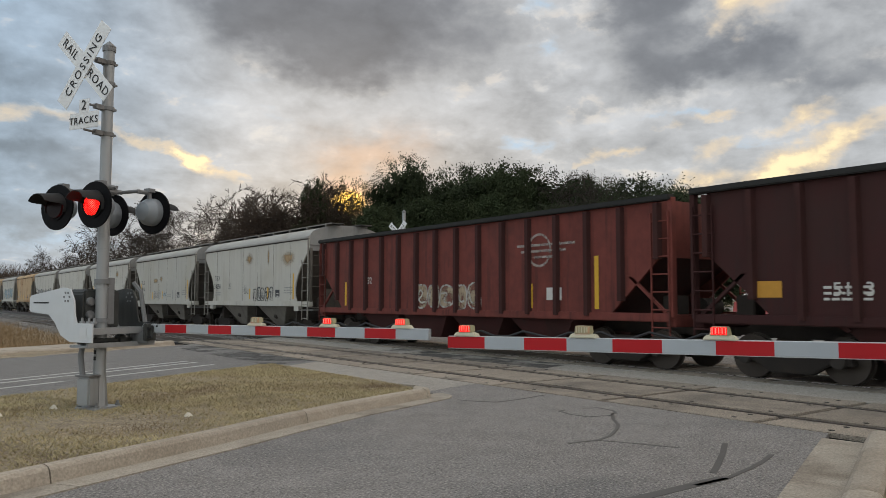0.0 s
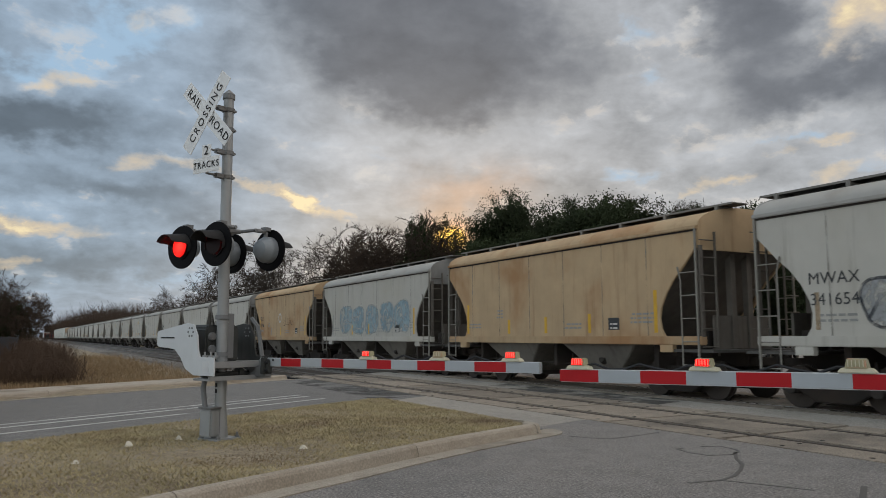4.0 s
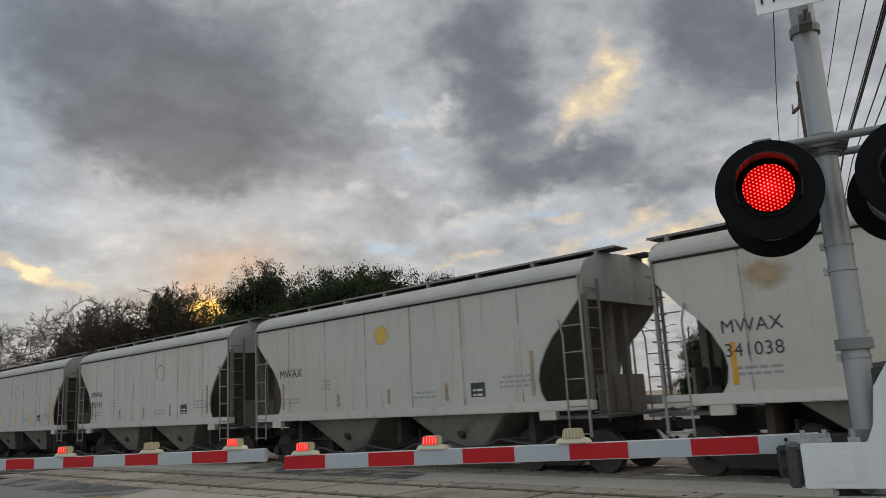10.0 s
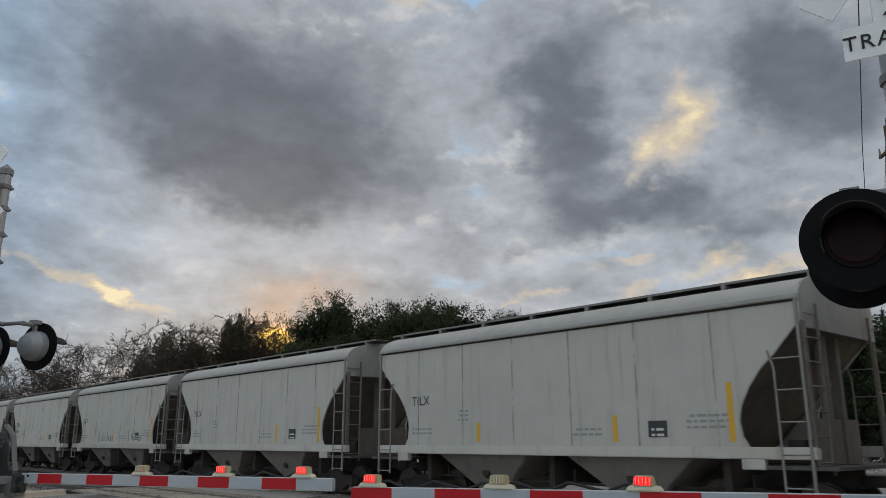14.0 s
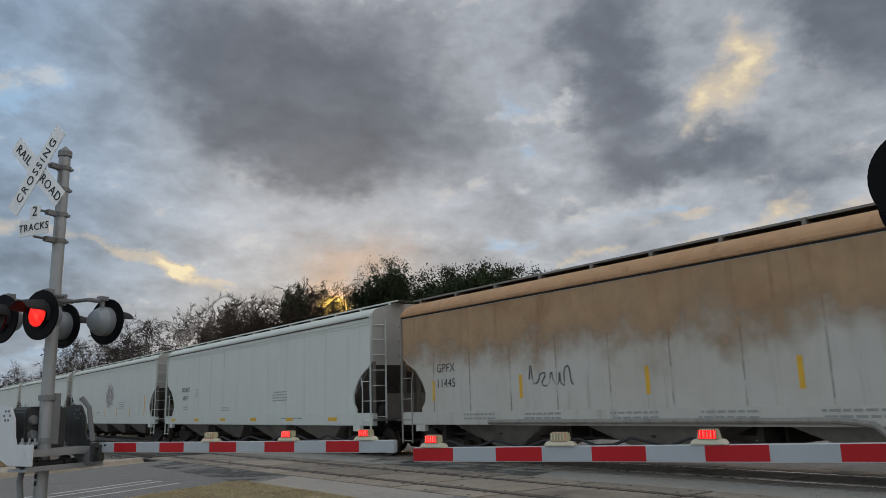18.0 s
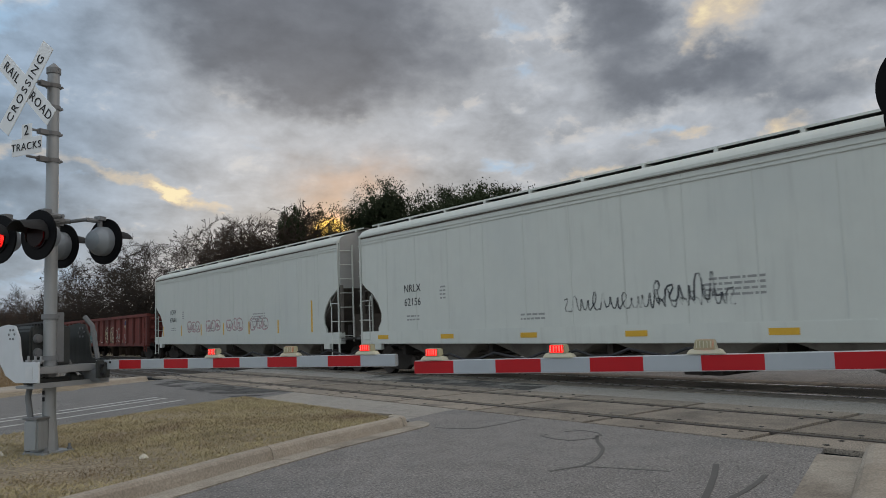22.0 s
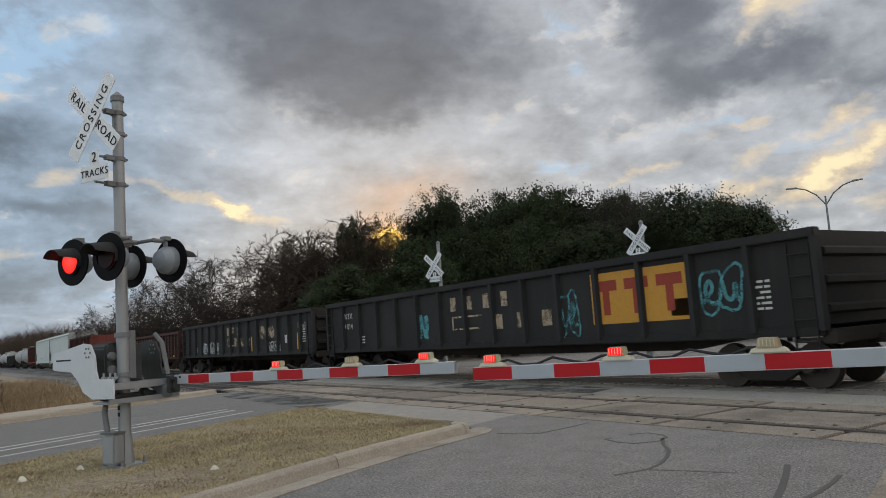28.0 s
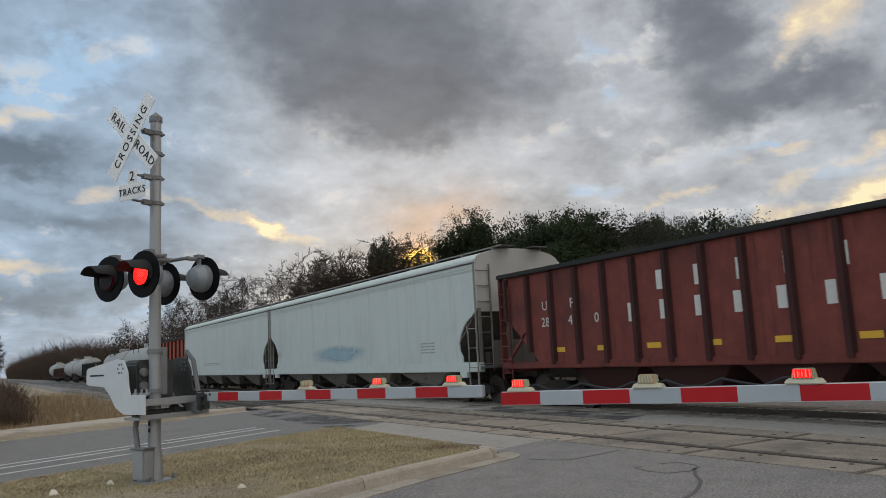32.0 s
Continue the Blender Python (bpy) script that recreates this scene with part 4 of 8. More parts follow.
def bank(r):
    x, y = r.uniform(-6, 7.4), 19 + 34 * r.random() ** 1.3
    w = -D2[1] * x + D2[0] * y
    if w < 20.5:
        return None
    if x > 5.2 and r.random() < 0.75:
        return None
    return (x, y, ground_height(x, y) - 0.02)


blades("tall_dry_grass", 26000, 12, bank, WEED, "tall dry brown grass and weeds beside the tracks", (0.06, 0.24), 0.6, 0.01)
blades("verge_grass", 9000, 13, lambda r: (lambda u, v: (*near(u, v), 0.09))(r.uniform(2.2, 7.1), r.uniform(-2.5, 0.45)), GRASS_BLADE, "short dry grass on the verge by the near gate", (0.02, 0.06), 1.0, 0.006)


def tar(points, width):
    s = sweep(Shape(), points, [(-width / 2, -0.002), (-width / 2, 0.004), (width / 2, 0.004), (width / 2, -0.002)])
    tagged(new("tar_seam", s.mesh("tar_seam", TAR)), "dark sealed crack in the asphalt", kind="structure")


tar([(6.75, 8.98), (6.9, 8.62), (7.07, 8.43), (7.5, 8.47), (8.17, 8.61)], 0.035)
tar([(7.29, 7.27), (7.15, 7.24), (7.06, 6.95), (7.09, 6.67), (7.39, 6.57), (7.66, 6.68), (7.78, 6.84), (7.83, 7.14), (7.6, 7.25)], 0.03)
tar([(7.6, 6.7), (7.21, 6.35), (6.9, 6.0), (6.59, 5.77), (6.25, 5.57), (5.97, 5.48), (5.56, 5.54)], 0.045)
tar([(5.95, 5.46), (6.06, 5.25), (6.14, 5.08), (6.31, 4.68)], 0.03)
tar([(6.9, 4.56), (6.4, 4.26), (5.98, 4.03), (5.58, 3.82)], 0.06)
tar([(6.74, 3.95), (6.4, 3.83), (6.05, 3.74), (5.48, 3.63), (5.07, 3.64)], 0.05)
tar([(5.5, 3.66), (5.07, 3.66), (4.42, 3.66), (3.6, 3.7)], 0.11)


def paint_line(w, a0, a1, width, gap=None):
    base = tagged(new("road_marking"), "worn white painted line on the opposite road", kind="structure")
    a = a0
    while a < a1:
        b = min(a + (gap or 6.0), a1)
        part("painted_line", Shape().prism([opp(a, w - width / 2), opp(b, w - width / 2), opp(b, w + width / 2), opp(a, w + width / 2)], "z", 0.0005, 0.0045), MARKING, base)
        a = b + (gap or 0.05)


for lw in (12.2, 13.0, 13.45):
    paint_line(lw, -20, 13.5 + (lw - 12) * 0.4, 0.1)


# ---- the freight train ----
ties()
PACE = (19.341, 0.02061)      # metres a second towards -y, and half of what it gains each second


class Truck:
    """Meshes of a freight truck, shared by all cars."""
    frame_s = Shape().prism([(-1.15, 0.36), (-1.05, 0.56), (-0.45, 0.62), (-0.35, 0.72), (0.35, 0.72), (0.45, 0.62), (1.05, 0.56), (1.15, 0.36), (0.7, 0.34), (0.4, 0.16), (-0.4, 0.16), (-0.7, 0.34)], "x", -0.09, 0.09).mesh("side_frame", TRUCK, bevel=0.02)
    wheel_s = Shape().tube((-0.065, 0, 0), (0.065, 0, 0), 0.42, n=28).tube((0.05, 0, 0), (0.09, 0, 0), 0.45, n=28).tube((-0.1, 0, 0), (-0.06, 0, 0), 0.14, n=16).mesh("wheel", WHEELSTEEL, smooth=True)
    axle_s = Shape().tube((-0.98, 0, 0), (0.98, 0, 0), 0.08, n=12).mesh("axle", TRUCK, smooth=True)
    bolster_s = Shape().box(-0.95, -0.2, 0.42, 0.95, 0.2, 0.68).mesh("bolster", TRUCK, bevel=0.03)
    spring_s = Shape()
    for _y in (-0.18, 0.0, 0.18):
        spring_s.tube((0, _y, 0.22), (0, _y, 0.42), 0.075, n=10)
    spring_s = spring_s.mesh("spring_group", UNDER, smooth=True)
    bearing_s = Shape().tube((-0.13, 0, 0), (0.13, 0, 0), 0.13, n=14).mesh("bearing_cap", UNDER, bevel=0.015)


def add_truck(car, y):
    t = part("truck", Truck.bolster_s, TRUCK, car, "grimy cast steel freight truck", at=pose(0, y, 0))
    for sx in (-1, 1):
        part("side_frame", Truck.frame_s, TRUCK, t, at=pose(sx * 1.0, 0, 0))
        part("spring_group", Truck.spring_s, TRUCK, t, at=pose(sx * 1.0, 0, 0))
        for sy in (-0.89, 0.89):
            part("wheel", Truck.wheel_s, TRUCK, t, at=pose(sx * 0.77, sy, 0.425, rz=0 if sx < 0 else 180))
            part("bearing_cap", Truck.bearing_s, TRUCK, t, at=pose(sx * 1.04, sy, 0.425))
    for sy in (-0.89, 0.89):
        part("axle", Truck.axle_s, TRUCK, t, at=pose(0, sy, 0.425))


def add_coupler(car, y, s):
    c = Shape().box(-0.09, y - s * 0.75, 0.78, 0.09, y - s * 0.1, 0.96).prism([(-0.2, 0.0), (0.05, -0.14 * s), (0.18, -0.05 * s), (0.1, 0.06 * s), (0.18, 0.1 * s), (-0.12, 0.14 * s)], "z", 0.74, 1.0)
    for i in range(len(c.v) - 12, len(c.v)):
        c.v[i] = (c.v[i][0], c.v[i][1] + y - s * 0.1, c.v[i][2])
    part("coupler", c, TRUCK, car, bevel=0.02)
    part("air_hose", Shape().path([(0.3, y - s * 0.45, 0.8), (0.36, y - s * 0.25, 0.6), (0.28, y - s * 0.05, 0.5), (0.15, y + s * 0.02, 0.62)], 0.03), CABLE, car)


def add_ladder(car, x, y, z0, z1, width, material, rungs=6, axis="y"):
    s = Shape()
    for k in (-1, 1):
        if axis == "y":
            s.box(x - 0.02, y + k * width / 2 - 0.012, z0, x + 0.018, y + k * width / 2 + 0.012, z1)
        else:
            s.box(x + k * width / 2 - 0.016, y - 0.02, z0, x + k * width / 2 + 0.016, y + 0.02, z1)
    for i in range(rungs):
        z = z0 + (z1 - z0) * (i + 0.5) / rungs
        if axis == "y":
            s.tube((x, y - width / 2, z), (x, y + width / 2, z), 0.016, n=6)
        else:
            s.tube((x - width / 2, y, z), (x + width / 2, y, z), 0.016, n=6)
    part("ladder", s, material, car)


SIDE_X = 1.6


def on_side(name, me, car, y, z, lift=0.006, label="", x=SIDE_X):
    """A flat mark on the side that faces the road."""
    return part(name, me, None, car, label, at=pose(-x - lift, y, z, rz=-90))


def tape(car, y, z0, z1, w=0.16, x=SIDE_X, material=None, name="reflector_tape"):
    part(name, Shape().box(-x - 0.006, y - w / 2, z0, -x, y + w / 2, z1), material or YELLOWTAPE, car)


def fine_print(car, y, z, w, rows, material, x=SIDE_X):
    """Small lettering that cannot be read: bars of its size."""
    s = Shape()
    r = random.Random(int(y * 100 + z * 10))
    for i in range(rows):
        a = y - w / 2
        while a < y + w / 2 - 0.05:
            k = r.uniform(0.06, 0.22)
            s.box(-x - 0.005, a, z - i * 0.1, -x, min(a + k, y + w / 2), z - i * 0.1 + 0.045)
            a += k + 0.04
    tagged(part("stencil", s, material, car), kind="stuff")


def ribbon(s, pts, w, x):
    """A painted stroke on the side: one flat strip along a line of (y, z)."""
    v, n = [], len(pts)
    for i, (a, b) in enumerate(pts):
        p, q = pts[max(0, i - 1)], pts[min(n - 1, i + 1)]
        k = math.hypot(q[0] - p[0], q[1] - p[1]) or 1e-6
        ny, nz = -(q[1] - p[1]) / k * w / 2, (q[0] - p[0]) / k * w / 2
        v += [(x, a + ny, b + nz), (x, a - ny, b - nz)]
    s.add(v, [(2 * i, 2 * i + 2, 2 * i + 3, 2 * i + 1) for i in range(n - 1)])


STROKES = ([(0, 0), (0.1, 0.9), (0.5, 1.0), (0.55, 0.1), (0.9, 0.0)], [(0, 0.1), (0.7, 0.6), (0.45, 1.0), (0.1, 0.55), (0.4, 0.0), (0.95, 0.1)],
           [(0, 0.8), (0.15, 0.1), (0.6, 0.05), (0.75, 0.85), (0.8, 0.1), (1.0, 0.0)], [(0, 0.0), (0.3, 1.4), (0.45, 0.1), (0.9, 0.2)],
           [(0, 0.7), (0.7, 0.75), (0.1, 0.05), (0.9, 0.0)], [(0, 0.0), (0.35, 1.1), (0.7, 0.0), (0.2, 0.45), (0.8, 0.4), (1.0, 0.1)])


def rounded(pts, times=2):
    for _ in range(times):
        pts = [pts[0]] + [q for a, b in zip(pts[:-1], pts[1:]) for q in ((a[0] * 0.75 + b[0] * 0.25, a[1] * 0.75 + b[1] * 0.25), (a[0] * 0.25 + b[0] * 0.75, a[1] * 0.25 + b[1] * 0.75))] + [pts[-1]]
    return pts


def graffiti(car, y0, y1, z0, z1, seed, fill=None, line=None, n=5, wild=0.5, width=0.05, x=SIDE_X):
    """Spray-painted forms like fat block letters: soft bodies with outlines and inner strokes; they spell nothing."""
    r = random.Random(seed)
    step, h = (y1 - y0) / n, z1 - z0
    for i in range(n):
        cy, cz = y1 - (i + 0.5) * step + r.uniform(-0.04, 0.04) * step, z0 + h / 2 + r.uniform(-0.05, 0.05) * h
        ay, az, lean = step * r.uniform(0.42, 0.5), h * r.uniform(0.42, 0.5), r.uniform(-0.25, 0.25) * wild
        rim = []
        for j in range(28):
            a = 6.28318 * j / 28
            c, q = math.cos(a), math.sin(a)
            k = (abs(c) ** 3.2 + abs(q) ** 3.2) ** (-1 / 3.2) * (1 + 0.1 * wild * math.sin(3 * a + i * 2.1) + r.uniform(-0.03, 0.03))
            rim.append((cy + ay * k * c + lean * az * q, cz + az * k * q))
        lift = -x - 0.004 - 0.0005 * i
        if fill:
            part("graffiti_fill", Shape().add([(lift, cy, cz)] + [(lift, a, b) for a, b in rim], [(0, 1 + j, 1 + (j + 1) % 28) for j in range(28)]), fill, car, "sprayed graffiti letter form")
        if line:
            edge = Shape()
            ribbon(edge, rim + rim[:2], width, lift - 0.003)
            form = [(cy + ay * 0.8 - a * ay * 1.6, cz - az * 0.62 + az * 1.24 * min(1.0, b)) for a, b in r.choice(STROKES)]
            ribbon(edge, rounded(form), width * (1.1 if fill else 1.5), lift - 0.0035)
            part("graffiti_outline", edge, line, car, "sprayed graffiti outline")


def scribble(car, y0, y1, z, h, seed, material, width=0.03, x=SIDE_X):
    """A thin sprayed tag: one running stroke of loops and hooks that spells nothing."""
    r = random.Random(seed)
    s = Shape()
    n = max(3, int((y1 - y0) / (h * 0.62)))
    step = (y1 - y0) / n
    pts = []
    for i in range(n):
        for a, b in r.choice(STROKES):
            pts.append((y1 - (i + a * 0.95) * step + r.uniform(-0.02, 0.02), z - h / 2 + h * b * r.uniform(0.8, 1.1)))
    smooth = []
    for a, b in zip(pts[:-1], pts[1:]):
        smooth += [(a[0] * 0.75 + b[0] * 0.25, a[1] * 0.75 + b[1] * 0.25), (a[0] * 0.25 + b[0] * 0.75, a[1] * 0.25 + b[1] * 0.75)]
    ribbon(s, smooth, width, -x - 0.007)
    part("graffiti_tag", s, material, car, "thin sprayed tag")


def blotch(car, y, z, ry, rz, material, name="rust_patch", label="", x=SIDE_X, lift=0.003):
    """A soft-edged stain: a round patch of unit size, stretched to its place."""
    k = 20
    disc = Shape().add([(0, 0, 0)] + [(0, math.cos(6.28318 * i / k), math.sin(6.28318 * i / k)) for i in range(k)], [(0, 1 + i, 1 + (i + 1) % k) for i in range(k)])
    part(name, disc, material, car, label, at=pose(-x - lift, y, z) @ Matrix.Diagonal((1, ry, rz, 1)))


def ring_mark(car, y, z, r, w, material, x=SIDE_X):
    s = Shape()
    k = 28
    v = [(-x - 0.006, y + (r + q) * math.cos(6.283 * i / k), z + (r + q) * math.sin(6.283 * i / k)) for q in (0, -w) for i in range(k)]
    s.add(v, [(i, (i + 1) % k, k + (i + 1) % k, k + i) for i in range(k)])
    part("emblem", s, material, car, "round painted emblem")


# -- covered hoppers --
def hopper_ladder(car, sx, s, hb, sill, eave, zc, material):
    """A corner ladder: a full-height stile at the car's end, a short bent one inside it, rungs between; and grab irons round the corner."""
    x, y0, y1 = sx * (SIDE_X + 0.035), s * (hb - 0.05), s * (hb - 0.52)
    low = sill[0] - 0.5
    t = Shape().box(x - 0.02, y0 - 0.022, low, x + 0.02, y0 + 0.022, eave + 0.02).path([(x, y1, low), (x, y1, zc - 0.75), (x, y1 - s * 0.08, zc - 0.45)], 0.02, 5)
    k = max(4, int((zc - 0.6 - low) / 0.4))
    for i in range(k):
        z = low + 0.06 + (zc - 0.65 - low) * i / (k - 1)
        t.tube((x, y0, z), (x, y1, z), 0.014, n=5)
    part("ladder", t, material, car, "pale corner ladder")
    e = Shape()
    ye, x1 = s * (hb + 0.07), sx * (SIDE_X - 0.45)
    e.box(x1 - 0.02, ye - 0.02, 1.0, x1 + 0.02, ye + 0.02, eave - 0.1)
    for i in range(7):
        z = 1.2 + (eave - 1.5) * i / 6
        e.tube((x, ye, z), (x1, ye, z), 0.014, n=5)
    part("end_ladder", e, ENDGREY if material is LADDER else material, car)


def covered_hopper(name, length, eave, sill, cut, bays, paint, roof, end_paint, label, group, deep=False, top_paint=None):
    """sill: bottom and top of the side sill; cut: (in, z) points of the side's opening at its ends, from the top down."""
    car = thing(name, pose(TRACK_X, 0, 0), label, "rail car", group)
    hb = length / 2 - 0.74
    outline = [(-hb + i, z) for i, z in cut][::-1]
    outline = [(-hb + cut[-1][0], sill[1])] + outline + [(-hb, eave), (hb, eave)] + [(hb - i, z) for i, z in cut] + [(hb - cut[-1][0], sill[1])]
    for sx in (-1, 1):
        s = Shape().prism(outline, "x", sx * SIDE_X, sx * (SIDE_X - 0.06))
        part("side_panel", s, paint, car, bevel=0.012)
        part("side_sill", Shape().box(sx * (SIDE_X + 0.03), -hb - 0.02, sill[0], sx * (SIDE_X - 0.16), hb + 0.02, sill[1] + 0.015), paint, car, bevel=0.015)
        part("eave_rail", Shape().box(sx * (SIDE_X + 0.06), -hb, eave - 0.045, sx * (SIDE_X - 0.05), hb, eave + 0.035), roof, car, "overhanging roof edge", bevel=0.015)
        # this dark strip holds grime and the overhang's shade in one colour
        part("eave_dirt", Shape().box(sx * (SIDE_X + 0.012), -hb + 0.02, eave - 0.085, sx * (SIDE_X - 0.02), hb - 0.02, eave - 0.045), UNDER if not deep else ENDGREY, car, "dark strip of grime and painted overhang shade under the roof edge")
        n = int(2 * hb / 1.45)
        for i in range(1, n):
            y = -hb + 2 * hb * i / n
            if abs(y) < hb - cut[-1][0] - 0.1 and sx < 0:
                part("weld_seam", Shape().box(sx * (SIDE_X + 0.007), y - 0.016, sill[1] + 0.02, sx * (SIDE_X - 0.01), y + 0.016, eave - 0.08), SEAMDIRT if not deep else paint, car)
        if deep:
            for z in (eave - 0.2, eave - 0.28):
                part("side_bead", Shape().box(sx * (SIDE_X + 0.02), -hb + 0.05, z, sx * (SIDE_X - 0.02), hb - 0.05, z + 0.035), paint, car, bevel=0.008)
    if top_paint:
        part("rusted_upper_side", Shape().add([(-SIDE_X - 0.009, a, b) for a, b in ((-hb + 0.02, eave - 0.1), (hb - 0.02, eave - 0.1), (hb - 0.1, 2.62), (hb - 1.2, 1.9), (-hb + 1.2, 1.9), (-hb + 0.1, 2.62))], [(0, 1, 2, 3, 4, 5)]), RUSTCREEP, car, "orange rust creeping down the upper side")
    rise = 0.5 if not deep else 0.4
    prof = [(-SIDE_X, eave)] + [(SIDE_X * math.sin(radians(a)), eave + rise * math.cos(radians(a)) ** 0.9) for a in range(-80, 81, 10)] + [(SIDE_X, eave)]
    part("roof", Shape().prism(prof, "y", -hb, hb), roof, car, smooth=True)
    for k in range(-3, 4):
        part("hatch_cover", Shape().box(-0.3, k * hb / 3.8 - hb / 8.6, eave + rise - 0.02, 0.3, k * hb / 3.8 + hb / 8.6, eave + rise + 0.045), roof, car, bevel=0.03)
    for sx in (-1, 1):
        part("running_board", Shape().box(sx * 0.36, -hb - 0.38, eave + rise + 0.03, sx * 0.86, hb + 0.38, eave + rise + 0.055), GRATING, car, "dark grating of the roof walkway")
        part("board_edge", Shape().box(sx * 0.86, -hb - 0.38, eave + rise + 0.015, sx * 0.885, hb + 0.38, eave + rise + 0.06), BOARDEDGE if paint is not CLEANWHITE else paint, car, "pale edge of the roof walkway")
        n = int(2 * hb / 1.6)
        for i in range(n + 1):
            y = -hb + 0.05 + (2 * hb - 0.1) * i / n
            part("walkway_bracket", Shape().box(sx * 0.87, y - 0.04, eave + rise * 0.7, sx * 0.92, y + 0.04, eave + rise + 0.05).box(sx * 0.4, y - 0.02, eave + rise * 0.85, sx * 0.9, y + 0.02, eave + rise + 0.025), BOARDEDGE if paint is not CLEANWHITE else paint, car)
    zc = cut[0][1]
    for s in (-1, 1):
        arch = [(-SIDE_X + 0.03, zc - 0.1)] + [(q[0] * 0.985, q[1] + 0.015) for q in prof] + [(SIDE_X - 0.03, zc - 0.1)]
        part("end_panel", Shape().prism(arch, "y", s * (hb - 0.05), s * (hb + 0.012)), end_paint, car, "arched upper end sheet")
        # recessed end parts: dirt and the recess's shade share one dark colour
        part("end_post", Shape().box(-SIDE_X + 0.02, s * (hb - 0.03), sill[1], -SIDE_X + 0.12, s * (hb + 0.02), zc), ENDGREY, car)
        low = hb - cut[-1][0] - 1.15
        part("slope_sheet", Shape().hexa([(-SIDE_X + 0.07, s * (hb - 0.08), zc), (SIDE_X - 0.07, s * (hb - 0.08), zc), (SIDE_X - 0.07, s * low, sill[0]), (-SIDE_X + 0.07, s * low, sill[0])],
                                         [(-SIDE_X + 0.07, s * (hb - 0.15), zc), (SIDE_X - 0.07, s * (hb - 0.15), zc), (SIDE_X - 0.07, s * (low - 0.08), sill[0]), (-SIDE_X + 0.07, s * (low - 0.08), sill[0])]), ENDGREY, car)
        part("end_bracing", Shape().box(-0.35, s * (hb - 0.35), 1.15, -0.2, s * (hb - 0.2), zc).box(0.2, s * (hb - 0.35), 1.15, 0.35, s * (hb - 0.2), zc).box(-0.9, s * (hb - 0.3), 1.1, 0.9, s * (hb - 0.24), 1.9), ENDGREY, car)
        part("end_platform", Shape().box(-SIDE_X, s * (hb - 0.95), 1.08, SIDE_X, s * (hb + 0.32), 1.14), GRATING, car)
        part("air_reservoir", Shape().tube((0.5, s * (hb - 0.6), 1.35), (1.1, s * (hb - 0.6), 1.35), 0.19, n=12), UNDER, car, smooth=True)
        part("brake_cylinder", Shape().box(-0.9, s * (hb - 0.75), 1.15, -0.5, s * (hb - 0.45), 1.55), UNDER, car, bevel=0.02)
        for sx in (-1, 1):
            rail = LADDER if paint is not CLEANWHITE else paint
            hopper_ladder(car, sx, s, hb, sill, eave, zc, rail)
            part("jacking_pad", Shape().box(sx * (SIDE_X + 0.035), s * (hb - cut[-1][0] - 0.15), sill[0] - 0.17, sx * (SIDE_X - 0.1), s * (hb - cut[-1][0] + 0.25), sill[0]), paint, car, bevel=0.01)
        add_truck(car, s * (length / 2 - 1.95))
        add_coupler(car, s * length / 2, s)
    part("centre_sill", Shape().box(-0.2, -length / 2 + 0.7, 0.75, 0.2, length / 2 - 0.7, 1.15), UNDER, car)
    span = 2 * (hb - cut[-1][0] - (0.6 if not deep else 0.9))
    w = span / bays
    # added dark cross boxes stand in for the shade under the car
    for i in range(bays + 1):
        y = -span / 2 + w * i
        part("cross_bearer", Shape().box(-1.3, y - 0.07, 0.62, 1.3, y + 0.07, sill[0]).box(-0.9, y - 0.3, 0.66, 0.9, y - 0.24, 0.95), UNDER, car)
    part("brake_pipe", Shape().path([(-1.0, -hb + 1.2, 0.72), (-1.0, -span / 4, 0.66), (-0.95, span / 4, 0.7), (-1.0, hb - 1.2, 0.72)], 0.03, 6), UNDER, car)
    for i in range(bays):
        y = -span / 2 + w * (i + 0.5)
        a, b = w * (0.37 if not deep else 0.44), min(0.36, w * 0.12)
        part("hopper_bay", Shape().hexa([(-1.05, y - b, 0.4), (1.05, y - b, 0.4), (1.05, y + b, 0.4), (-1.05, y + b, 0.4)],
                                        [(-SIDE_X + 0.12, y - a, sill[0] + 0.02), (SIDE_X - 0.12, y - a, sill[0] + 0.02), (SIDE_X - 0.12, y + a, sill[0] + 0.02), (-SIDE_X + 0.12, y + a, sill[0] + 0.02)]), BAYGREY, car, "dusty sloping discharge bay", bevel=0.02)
        for sx in (-1, 1):
            part("bay_stain", Shape().tube((sx * 1.19, y, 0.82), (sx * 1.3, y, 0.86), 0.13, 0.11, n=10), UNDER, car)
        part("outlet_gate", Shape().box(-0.85, y - b - 0.08, 0.28, 0.85, y + b + 0.08, 0.4).tube((-0.95, y, 0.34), (-0.8, y, 0.34), 0.07, n=8), UNDER, car, bevel=0.015)
    return car


SMALL_CUT = [(0.02, 3.45), (0.25, 3.22), (0.5, 2.95), (0.78, 2.7), (1.0, 2.42), (1.17, 2.1), (1.22, 1.85), (1.18, 1.6), (1.08, 1.44)]
BIG_CUT = [(0.02, 2.85), (0.3, 2.64), (0.66, 2.46), (0.95, 2.16), (1.12, 1.84), (1.09, 1.6), (0.94, 1.42)]


